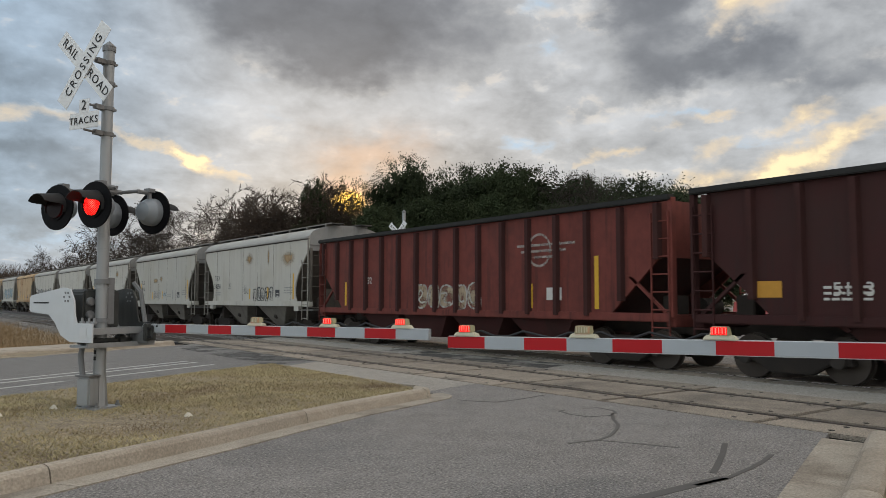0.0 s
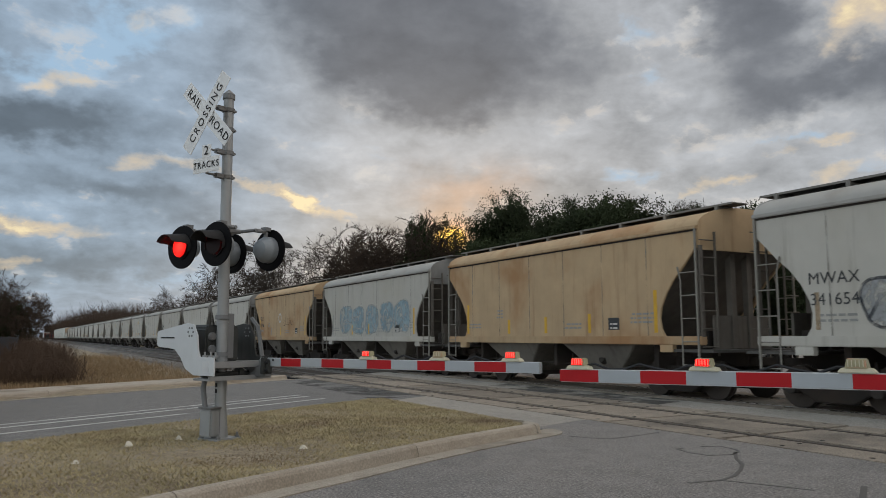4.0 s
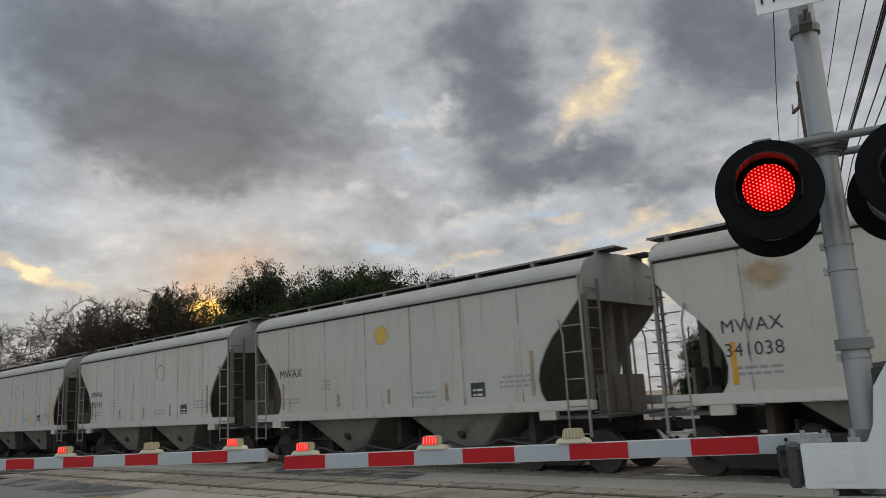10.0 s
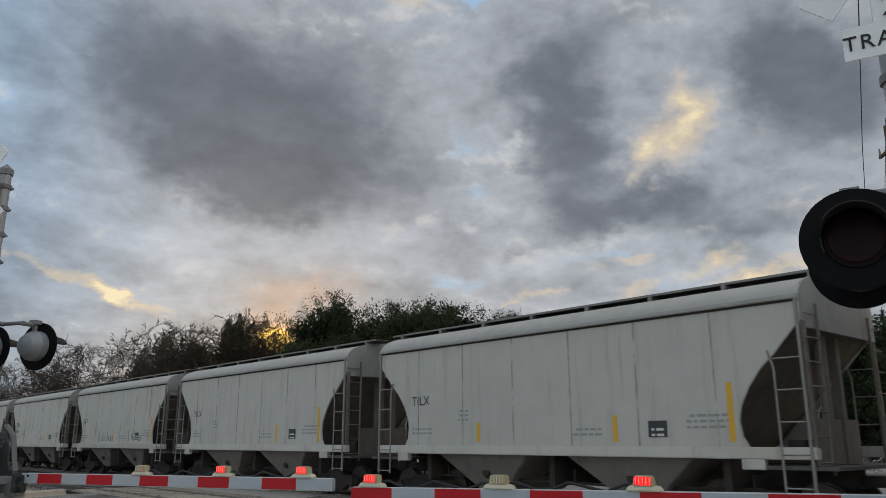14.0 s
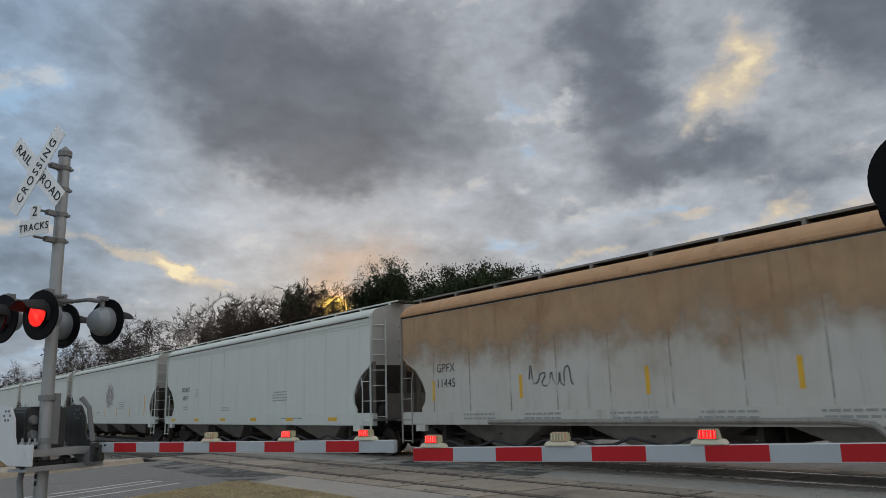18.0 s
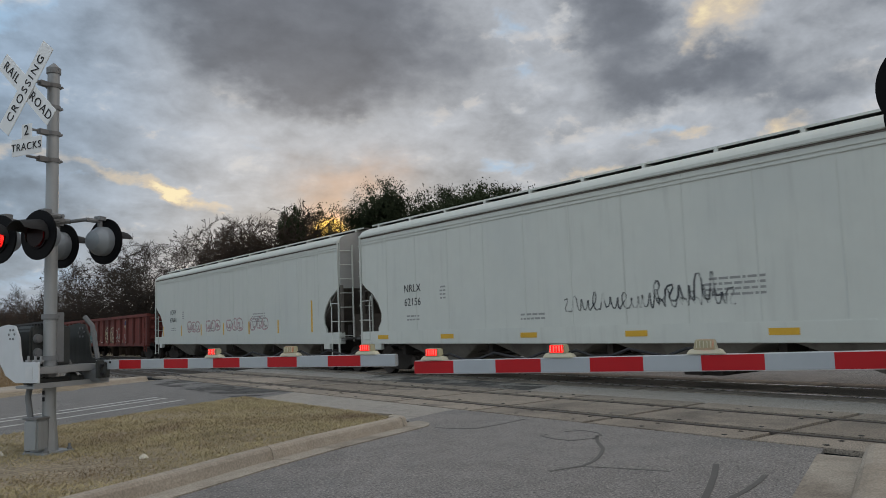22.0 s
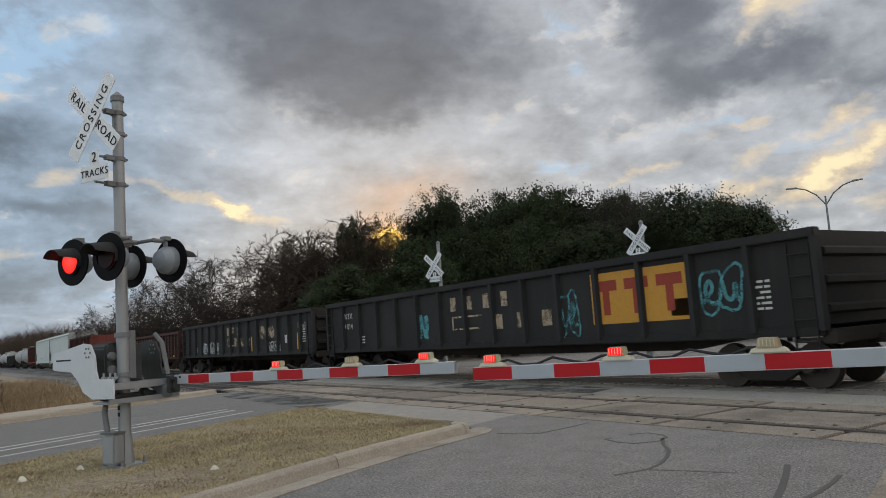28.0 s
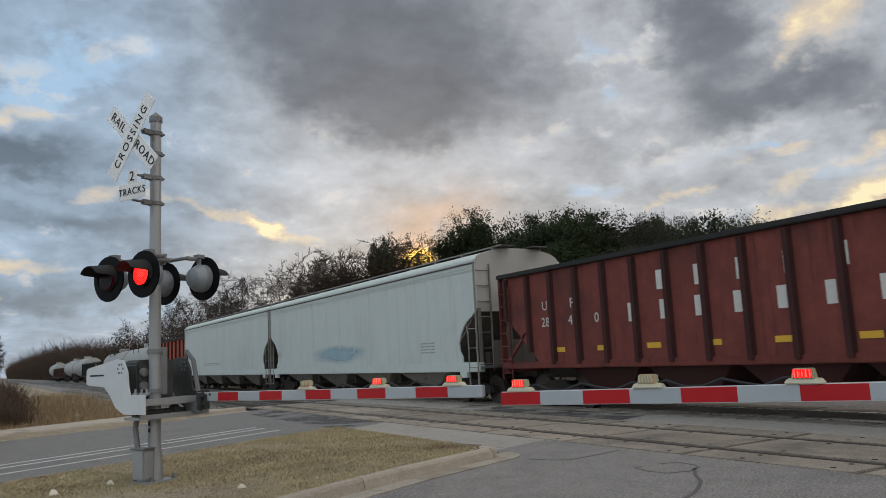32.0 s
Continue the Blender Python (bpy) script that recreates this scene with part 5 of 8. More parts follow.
# -- open hoppers and gondolas --
def open_hopper(name, length, top, bottom, paint, label, posts=11):
    car = thing(name, pose(TRACK_X, 0, 0), label, "rail car", "open hopper cars")
    hb = length / 2 - 0.55
    cut = 1.35
    for sx in (-1, 1):
        part("side_panel", Shape().prism([(-hb + cut, bottom), (-hb + 0.02, 2.35), (-hb, top), (hb, top), (hb - 0.02, 2.35), (hb - cut, bottom)], "x", sx * 1.56, sx * 1.5), paint, car)
        part("top_chord", Shape().box(sx * 1.68, -hb - 0.35, top - 0.06, sx * 1.46, hb + 0.35, top + 0.06), GONPOST, car, "black dust-caked top chord", bevel=0.02)
        part("side_sill", Shape().box(sx * 1.62, -hb - 0.3, bottom - 0.1, sx * 1.45, hb + 0.3, bottom + 0.08), paint, car, bevel=0.02)
        for i in range(posts):
            y = -hb + 2 * hb * i / (posts - 1)
            z0 = max(bottom, 2.35 - (hb - abs(y)) / cut * (2.35 - bottom))
            # posts get a darker colour than the panels, so that they stand out
            part("side_post", Shape().prism([(sx * 1.55, y - 0.09), (sx * 1.67, y - 0.055), (sx * 1.67, y + 0.055), (sx * 1.55, y + 0.09)], "z", z0, top - 0.1), POSTRED, car, "side post darker than the panels")
    for s in (-1, 1):
        # slope sheets and bays take the dark red, whatever the side paint
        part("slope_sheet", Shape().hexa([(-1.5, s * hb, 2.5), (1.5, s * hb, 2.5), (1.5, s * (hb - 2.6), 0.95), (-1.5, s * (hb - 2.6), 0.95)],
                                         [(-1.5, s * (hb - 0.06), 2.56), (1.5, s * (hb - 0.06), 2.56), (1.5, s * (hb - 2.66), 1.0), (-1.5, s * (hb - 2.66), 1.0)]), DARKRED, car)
        part("end_panel", Shape().box(-1.5, s * (hb - 0.05), 2.4, 1.5, s * hb, top), paint, car)
        for sx in (-1, 1):
            part("corner_post", Shape().box(sx * 1.6, s * (hb + 0.27), bottom, sx * 1.46, s * (hb + 0.37), top), paint, car)
            part("diagonal_brace", Shape().hexa([(sx * 1.5, s * (hb + 0.3), bottom), (sx * 1.56, s * (hb + 0.3), bottom), (sx * 1.56, s * (hb + 0.2), bottom), (sx * 1.5, s * (hb + 0.2), bottom)],
                                                [(sx * 1.5, s * (hb - 0.7), 2.0), (sx * 1.56, s * (hb - 0.7), 2.0), (sx * 1.56, s * (hb - 0.8), 2.0), (sx * 1.5, s * (hb - 0.8), 2.0)]), paint, car)
            add_ladder(car, sx * 1.62, s * (hb + 0.08), bottom - 0.4, top - 0.3, 0.44, paint, 7)
        part("end_sill", Shape().box(-1.55, s * (hb + 0.15), 0.95, 1.55, s * (hb + 0.38), 1.2), paint, car, bevel=0.02)
        part("air_reservoir", Shape().tube((0.3, s * (hb - 0.3), 1.35), (0.9, s * (hb - 0.3), 1.35), 0.2, n=12), UNDER, car, smooth=True)
        part("brake_cylinder", Shape().box(-0.8, s * (hb - 0.5), 1.2, -0.4, s * (hb - 0.1), 1.6), UNDER, car, bevel=0.02)
        add_truck(car, s * (length / 2 - 1.9))
        add_coupler(car, s * length / 2, s)
    part("centre_sill", Shape().box(-0.25, -length / 2 + 0.6, 0.75, 0.25, length / 2 - 0.6, 1.1), UNDER, car)
    part("load", Shape().hexa([(-1.48, -hb, 2.6), (1.48, -hb, 2.6), (1.48, hb, 2.6), (-1.48, hb, 2.6)], [(-1.1, -hb + 0.6, top - 0.35), (1.1, -hb + 0.6, top - 0.35), (1.1, hb - 0.6, top - 0.35), (-1.1, hb - 0.6, top - 0.35)]), BALLAST, car)
    span = 2 * (hb - 2.4)
    for i in range(4):
        y = -span / 2 + span / 4 * (i + 0.5)
        a = span / 8 - 0.03
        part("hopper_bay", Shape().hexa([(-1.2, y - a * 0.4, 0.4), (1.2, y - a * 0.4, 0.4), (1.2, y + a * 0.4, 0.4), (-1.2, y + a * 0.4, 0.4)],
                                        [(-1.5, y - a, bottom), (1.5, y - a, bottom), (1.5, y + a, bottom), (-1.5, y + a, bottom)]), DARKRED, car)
    return car


def gondola(name, length, top, bottom, paint, label, posts=15, ribbed=False, group="gondola cars"):
    car = thing(name, pose(TRACK_X, 0, 0), label, "rail car", group)
    hb = length / 2 - 0.65
    for sx in (-1, 1):
        part("side_panel", Shape().box(sx * 1.54, -hb, bottom, sx * 1.48, hb, top), paint, car)
        part("top_chord", Shape().box(sx * 1.66, -hb - 0.05, top - 0.12, sx * 1.44, hb + 0.05, top + 0.05), paint, car, bevel=0.02)
        part("side_sill", Shape().box(sx * 1.6, -hb, bottom - 0.12, sx * 1.4, hb, bottom + 0.06), paint, car, bevel=0.02)
        step = 2 * hb / (posts - 1)
        for i in range(posts):
            y = -hb + step * i
            part("side_post", Shape().prism([(sx * 1.53, y - 0.085), (sx * 1.655, y - 0.055), (sx * 1.655, y + 0.055), (sx * 1.53, y + 0.085)], "z", bottom - 0.02, top - 0.1), GONPOST if paint is GONBLACK else (REDPOST if paint is HOPPERRED else GONDARK), car)
            if ribbed and i < posts - 1 and i not in (1, 4, 17):
                for j in range(6):
                    z = bottom + 0.2 + (top - bottom - 0.5) * j / 5.2
                    part("side_corrugation", Shape().prism([(sx * 1.535, z - 0.03), (sx * 1.6, z + 0.02), (sx * 1.615, z + 0.06), (sx * 1.6, z + 0.1), (sx * 1.535, z + 0.13)], "y", y + 0.13, y + step - 0.13), paint, car)
    for s in (-1, 1):
        part("end_panel", Shape().box(-1.5, s * (hb - 0.08), bottom, 1.5, s * hb, top), paint, car)
        for z in (bottom + 0.35, bottom + 0.85, bottom + 1.35):
            part("end_rib", Shape().prism([(s * (hb - 0.01), z - 0.1), (s * (hb + 0.1), z - 0.05), (s * (hb + 0.1), z + 0.05), (s * (hb - 0.01), z + 0.1)], "x", -1.45, 1.45), paint, car)
        part("end_sill", Shape().box(-1.5, s * (hb - 0.1), 0.85, 1.5, s * (hb + 0.15), bottom), UNDER, car, bevel=0.02)
        for sx in (-1, 1):
            add_ladder(car, sx * 1.63, s * (hb - 0.3), bottom - 0.4, top - 0.2, 0.42, paint, 5)
        add_truck(car, s * (length / 2 - 2.2))
        add_coupler(car, s * length / 2, s)
    part("floor_plate", Shape().box(-1.5, -hb, bottom, 1.5, hb, bottom + 0.08), UNDER, car)
    part("scrap_load", Shape().hexa([(-1.45, -hb + 0.1, bottom + 0.08), (1.45, -hb + 0.1, bottom + 0.08), (1.45, hb - 0.1, bottom + 0.08), (-1.45, hb - 0.1, bottom + 0.08)], [(-1.3, -hb + 0.4, bottom + 0.9), (1.3, -hb + 0.4, bottom + 0.9), (1.3, hb - 0.4, bottom + 0.9), (-1.3, hb - 0.4, bottom + 0.9)]), UNDER, car)
    part("fishbelly_sill", Shape().prism([(-hb + 2.5, 0.95), (-hb + 4.0, 0.72), (hb - 4.0, 0.72), (hb - 2.5, 0.95)], "x", -0.3, 0.3), UNDER, car)
    return car


def tank_car(name, length, label, paint):
    car = thing(name, pose(TRACK_X, 0, 0), label, "rail car", "tank cars")
    hb = length / 2 - 0.9
    part("tank_shell", Shape().tube((0, -hb, 2.35), (0, hb, 2.35), 1.42, n=28).tube((0, hb, 2.35), (0, hb + 0.3, 2.35), 1.42, 0.9, n=28).tube((0, -hb, 2.35), (0, -hb - 0.3, 2.35), 1.42, 0.9, n=28), paint, car, smooth=True)
    part("dome", Shape().tube((0, 0, 3.6), (0, 0, 4.1), 0.55, n=16), paint, car, bevel=0.03)
    part("handrail", Shape().path([(-1.3, -1.4, 4.3), (-1.3, 1.4, 4.3)], 0.025).tube((-1.3, -1.4, 3.2), (-1.3, -1.4, 4.3), 0.025, n=6).tube((-1.3, 1.4, 3.2), (-1.3, 1.4, 4.3), 0.025, n=6), UNDER, car)
    part("centre_sill", Shape().box(-0.3, -length / 2 + 0.6, 0.75, 0.3, length / 2 - 0.6, 1.1), UNDER, car)
    for s in (-1, 1):
        part("saddle", Shape().box(-1.3, s * (hb - 1.4), 0.95, 1.3, s * (hb - 0.8), 1.6), UNDER, car)
        add_truck(car, s * (length / 2 - 1.9))
        add_coupler(car, s * length / 2, s)
    return car


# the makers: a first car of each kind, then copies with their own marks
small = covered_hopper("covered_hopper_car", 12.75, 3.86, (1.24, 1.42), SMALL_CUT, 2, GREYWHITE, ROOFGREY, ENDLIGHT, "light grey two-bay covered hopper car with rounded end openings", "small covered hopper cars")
small_tan = covered_hopper("covered_hopper_car", 12.75, 3.86, (1.24, 1.42), SMALL_CUT, 2, RUSTTAN, RUSTTAN, RUSTTAN, "rust-stained tan two-bay covered hopper car", "small covered hopper cars")
large = covered_hopper("long_covered_hopper_car", 20.6, 4.28, (0.94, 1.3), BIG_CUT, 4, CLEANWHITE, CLEANWHITE, ROOFGREY, "long clean white covered hopper car with a deep side sill", "long covered hopper cars", deep=True)
rusty = covered_hopper("long_covered_hopper_car", 18.3, 4.05, (0.98, 1.3), BIG_CUT, 3, GREYWHITE, RUSTTOP, RUSTTOP, "grey covered hopper car with its upper half rusted orange", "long covered hopper cars", deep=False, top_paint=RUSTTOP)
pale = covered_hopper("long_covered_hopper_car", 20.6, 4.28, (0.98, 1.25), BIG_CUT, 4, PALEBLUE, PALEBLUE, ROOFGREY, "pale blue-grey covered hopper car", "long covered hopper cars", deep=True)
red_hopper = open_hopper("open_hopper_car", 15.8, 3.62, 1.15, HOPPERRED, "oxide red open hopper car with vertical side posts", posts=16)
dark_hopper = open_hopper("open_hopper_car", 15.2, 3.66, 1.15, DARKRED, "sooty dark red open hopper car", posts=16)
orange_hopper = open_hopper("open_hopper_car", 14.6, 3.7, 1.15, ORANGE, "faded orange-red open hopper car")
red_gon = gondola("gondola_car", 22.1, 2.55, 0.95, HOPPERRED, "oxide red gondola car covered with graffiti", 17)
black_gon = gondola("gondola_car", 21.3, 2.82, 1.1, GONBLACK, "black steel gondola car with graffiti and an ochre panel", 16)
brown_gon = gondola("gondola_car", 21.4, 2.6, 1.0, GONBROWN, "dull brown gondola car", 18)
ribbed_gon = gondola("gondola_car", 17.2, 2.66, 1.08, GONBROWN, "dull brown gondola car with corrugated side panels", 21, ribbed=True)
tank = tank_car("tank_car", 16.0, "grey tank car with a top walkway", TANKGREY)
PROTOS = (small, small_tan, large, rusty, pale, red_hopper, dark_hopper, orange_hopper, red_gon, black_gon, brown_gon, ribbed_gon, tank)
used = set()
cars = []


def car_at(proto, a, b):
    """The next car of the train, between two couplings."""
    y = (a + b) / 2
    if proto in used:
        car = copy_thing(proto, pose(TRACK_X, y, 0))
    else:
        used.add(proto)
        car = proto
        car.matrix_basis = pose(TRACK_X, y, 0)
    cars.append((car, y))
    return car


MARKS = {}


def mark(car, y, z, owner, number, size, material, x=SIDE_X):
    for k, text in enumerate((owner, number)):
        if text:
            key = text, size, material.name
            if key not in MARKS:
                MARKS[key] = letters(text, size, material, 1.05)
            on_side("lettering", MARKS[key], car, y, z - k * size * 1.25, x=x)


def small_marks(car, owner, number, seed):
    """What all the two-bay cars carry on the side that faces the road."""
    r = random.Random(seed)
    if owner == "MWAX":
        for y, h in ((1.9, 0.32), (0.0, 0.36), (-1.9, 0.38), (-4.3, 0.9), (4.3, 0.7)):
            tape(car, y, 1.55, 1.55 + h, 0.1, material=ORANGETAPE if number.startswith("3000") or number.startswith("3002") or number == "341038" else FADEDTAPE)
        if number in ("341017", "341038"):
            for y in (0.1, -1.75):
                tape(car, y, 1.52, 1.95, 0.1)
    mark(car, 3.95, 2.5, owner, number, 0.315, LETTER_BLACK)
    fine_print(car, 3.9, 1.8, 0.75, 2, LETTER_GREY)
    fine_print(car, 2.4, 2.2, 0.35, 3, LETTER_GREY)
    fine_print(car, -1.2, 1.74, 0.7, 2, LETTER_GREY)
    fine_print(car, -3.85, 1.95, 0.85, 3, LETTER_GREY)
    part("notice_panel", Shape().box(-SIDE_X - 0.006, -3.02, 1.6, -SIDE_X, -2.62, 1.9), LETTER_BLACK, car)
    fine_print(car, -2.82, 1.72, 0.26, 2, LETTER_WHITE, SIDE_X + 0.006)
    if owner != "MWAX":
        for y, h in ((4.32, 0.95), (1.9, 0.42), (0.03, 0.46), (-1.88, 0.5), (-4.28, 1.0)):
            if r.random() < 0.85:
                tape(car, y, 1.52, 1.52 + h, 0.11, material=YELLOWTAPE if r.random() < 0.75 else LETTER_GREY)


def up_blocks(car, y0, z, n, pitch, w, h, material, x):
    """Big painted company lettering, drawn as plain upright bars of its size and colour."""
    for i in range(n):
        y = y0 - i * pitch
        part("painted_bar", Shape().box(-x - 0.006, y - w * 0.2, z - h / 2, -x, y + w * 0.2, z + h / 2), material, car)


GAPS = [-6, 9.16, 25.15, 37.5, 50.44, 63.4, 75.9, 88.8, 101.4, 114.1, 126.89, 139.5, 151.76, 164.63, 177.19, 189.96, 202.86, 215.43, 228.26, 241.05, 253.64, 266.47, 279.19, 292.25, 304.9, 317.5, 330.07, 343.03, 355.57, 373.87, 394.69, 415.43, 436.08, 456.67, 476.93, 499.45, 521.08, 543.05, 564.3, 585.9, 607.2, 624.19, 641.68, 658.39, 678.48, 697, 712, 728, 744, 765, 781, 797, 818, 834]
KINDS = [dark_hopper, red_hopper] + [small] * 5 + [small_tan, small, small_tan] + [small] * 18 + [rusty, large, large, large, large, large, red_gon, black_gon, red_gon, black_gon, black_gon, black_gon,
        ribbed_gon, ribbed_gon, red_hopper, pale, pale, orange_hopper, tank, tank, black_gon, tank, tank, brown_gon, tank]
OWN = {2: ("TILX", "34058"), 3: ("TILX", "34210"), 4: ("TILX", "34025"), 5: ("", ""), 6: ("MWAX", "341654"), 7: ("", ""), 8: ("", ""), 9: ("TILX", "32256"), 10: ("MWAX", "341017"), 11: ("MWAX", "350505"),
       12: ("MWAX", "350504"), 13: ("TILX", ""), 14: ("MWAX", "300066"), 15: ("MWAX", "341038"), 16: ("MWAX", ""), 17: ("MWAX", "341043"), 18: ("TILX", ""), 19: ("MWAX", "300240"), 20: ("TILX", "34105"), 21: ("TILX", "34113"),
       22: ("TILX", ""), 23: ("TILX", ""), 24: ("TILX", ""), 25: ("TILX", "34174"), 26: ("TILX", "34089"), 27: ("TILX", "34185")}
C = []
for i, kind in enumerate(KINDS):
    C.append(car_at(kind, GAPS[i], GAPS[i + 1]))
for i, (owner, number) in OWN.items():
    small_marks(C[i], owner, number, i)
RED_X, GON_X = 1.565, 1.545
# marks of single cars
mark(C[0], 4.3, 2.1, "", "5163", 0.34, LETTER_WHITE, RED_X)
part("ochre_panel", Shape().box(-RED_X - 0.005, 5.55, 1.55, -RED_X, 6.15, 1.85), OCHRE, C[0])
fine_print(C[0], 4.4, 1.7, 0.8, 3, LETTER_WHITE, RED_X)
mark(C[1], 4.3, 2.5, "", "582", 0.3, LETTER_WHITE, RED_X)
graffiti(C[1], -1.6, 1.55, 1.25, 1.95, 5, SPRAY_TAN, SPRAY_WHITE, 5, 0.5, 0.05, RED_X)
ring_mark(C[1], -3.8, 2.72, 0.42, 0.06, EMBLEM_FADED, RED_X)
for q in (-0.15, 0.0, 0.15):
    part("emblem_bar", Shape().box(-RED_X - 0.007, -4.7 - 2 * q, 2.67 + q, -RED_X, -3.15 + q, 2.73 + q), EMBLEM_FADED, C[1])
for y, h in ((5.8, 0.8), (-1.4, 0.5), (-3.5, 0.6), (-5.65, 1.2)):
    tape(C[1], y, 1.3, 1.3 + h, 0.12, RED_X)
part("notice_frame", Shape().box(-RED_X - 0.006, -4.55, 1.5, -RED_X, -4.05, 1.8), LETTER_WHITE, C[1])
graffiti(C[2], -2.4, -0.35, 1.42, 2.02, 7, None, SPRAY_BLACK, 5, 0.6, 0.06)
scribble(C[2], 0.15, 0.7, 1.95, 0.4, 8, SPRAY_BLACK)
for (i, y, z, a, b) in ((2, 0.1, 3.25, 0.5, 0.34), (2, -3.8, 3.12, 0.75, 0.36), (2, -1.9, 3.3, 0.16, 0.5), (3, 1.36, 2.58, 0.6, 0.2), (3, 0.3, 2.66, 0.36, 0.22), (4, -2.6, 3.2, 0.5, 0.3), (12, 0.2, 3.0, 0.28, 0.45), (13, 1.2, 3.1, 0.2, 0.6), (15, 3.6, 3.3, 0.5, 0.35), (26, 3.4, 3.2, 0.7, 0.4)):
    blotch(C[i], y, z, a, b, RUSTPATCH, label="soft brown rust stain")
graffiti(C[3], 0.35, 1.7, 1.55, 2.0, 9, None, SPRAY_GREY, 4, 0.5, 0.04)
scribble(C[3], -0.75, 0.0, 1.82, 0.3, 19, SPRAY_BLUE, 0.05)
blotch(C[5], 1.05, 1.72, 0.75, 0.42, WASH_BLUE, "overspray", "thin blue overspray")
blotch(C[5], -2.3, 1.66, 0.6, 0.32, WASH_BLUE, "overspray", "thin blue overspray")
graffiti(C[5], -1.9, 0.5, 1.46, 2.4, 21, SPRAY_WHITE, SPRAY_GREY, 3, 0.3, 0.035)
ring_mark(C[5], 0.0, 2.85, 0.26, 0.05, LETTER_GREY)
graffiti(C[6], -4.1, 3.4, 1.46, 2.5, 23, SPRAY_GREY, SPRAY_BLACK, 6, 0.6, 0.06)
graffiti(C[8], -4.0, 3.4, 1.5, 2.9, 27, SPRAY_BLUE, SPRAY_WHITE, 5, 0.6, 0.06)
scribble(C[9], -2.2, -0.4, 2.3, 0.5, 29, SPRAY_BLACK)
ring_mark(C[9], 0.2, 2.5, 0.28, 0.09, LETTER_WHITE)
ring_mark(C[10], 0.2, 2.95, 0.3, 0.05, LETTER_GREY)
ring_mark(C[10], 0.2, 2.95, 0.2, 0.03, LETTER_GREY)
on_side("graffiti_tag", letters("AMATEAUR", 0.44, SPRAY_BLACK, 1.0), C[11], -0.5, 1.72)
scribble(C[11], 1.8, 2.3, 1.8, 0.5, 31, SPRAY_BLACK)
blotch(C[14], -1.0, 3.2, 0.32, 0.33, DOT_YELLOW, "paint_dot", "round yellow paint dot")
blotch(C[19], -1.3, 3.2, 0.32, 0.33, DOT_YELLOW, "paint_dot", "round yellow paint dot")
blotch(C[16], 0.2, 3.2, 0.25, 0.25, DOT_YELLOW, "paint_dot", "round yellow paint dot")
ring_mark(C[13], -2.2, 3.1, 0.3, 0.05, LETTER_GREY)
ring_mark(C[17], -1.2, 3.0, 0.3, 0.06, SPRAY_TAN)
ring_mark(C[18], 0.0, 3.0, 0.28, 0.05, LETTER_GREY)
scribble(C[20], 1.8, 2.8, 1.78, 0.55, 33, SPRAY_BLACK)
scribble(C[21], -4.3, 0.8, 1.7, 0.45, 35, SPRAY_RED, 0.045)
scribble(C[24], 0.0, 1.6, 1.75, 0.4, 36, SPRAY_BLACK)
scribble(C[24], -3.4, -2.2, 1.75, 0.4, 37, SPRAY_BLACK)
scribble(C[25], 2.2, 2.9, 1.95, 0.35, 38, SPRAY_BLACK)
scribble(C[26], -1.4, 0.2, 2.0, 0.45, 39, SPRAY_BLACK, 0.045)
scribble(C[27], -2.2, -1.2, 1.55, 0.2, 40, SPRAY_BLACK, 0.045)
mark(C[28], 6.35, 2.45, "GPFX", "11445", 0.32, LETTER_BLACK)
scribble(C[28], 1.7, 3.2, 2.1, 0.5, 41, SPRAY_BLACK, 0.045)
part("discharge_pipe", Shape().path([(-1.66, 4.6, 1.06), (-1.66, 0.0, 1.07), (-1.66, -3.9, 1.08), (-1.66, -4.4, 1.02), (-1.66, -4.6, 0.85)], 0.055, 8), LADDER, C[28], "pale pipe along the lower side", smooth=True)
for y in (5.0, 2.8, 0.2, -1.9, -4.2):
    fine_print(C[28], y, 1.22, 1.2, 2, LETTER_GREY, SIDE_X + 0.03)
for y in (6.9, 3.47, -0.19, -3.32):
    tape(C[28], y, 1.6, 2.15, 0.1)
for i, owner, number in ((29, "DOWX", "69941"), (30, "DOWX", "60269"), (31, "EQUX", "630481"), (32, "NRLX", "62156"), (33, "EQUX", "630681")):
    mark(C[i], 6.8, 2.5, owner, number, 0.31, LETTER_BLACK)
    fine_print(C[i], 6.8, 1.7, 0.6, 2, LETTER_GREY)
    fine_print(C[i], 5.4, 2.45, 0.25, 4, LETTER_GREY)
    fine_print(C[i], -3.2, 2.1, 1.2, 4, LETTER_GREY)
    fine_print(C[i], 2.0, 1.6, 0.8, 2, LETTER_GREY)
    if i in (29, 32):
        for k in range(6):
            part("sill_reflector", Shape().box(-SIDE_X - 0.036, 8.4 - k * 3.1 - 0.35, 1.08, -SIDE_X - 0.03, 8.4 - k * 3.1 + 0.2, 1.2), YELLOWTAPE, C[i])
    else:
        for k in range(7):
            tape(C[i], 8.3 - k * 2.65, 1.34, 1.34 + (0.5 if k < 6 else 1.1), 0.1)
fine_print(C[29], -4.2, 1.15, 1.6, 1, SPRAY_BLUE, SIDE_X + 0.03)
blotch(C[30], -0.6, 2.55, 1.0, 0.85, GREY_HAZE, "overspray", "thin grey overspray")
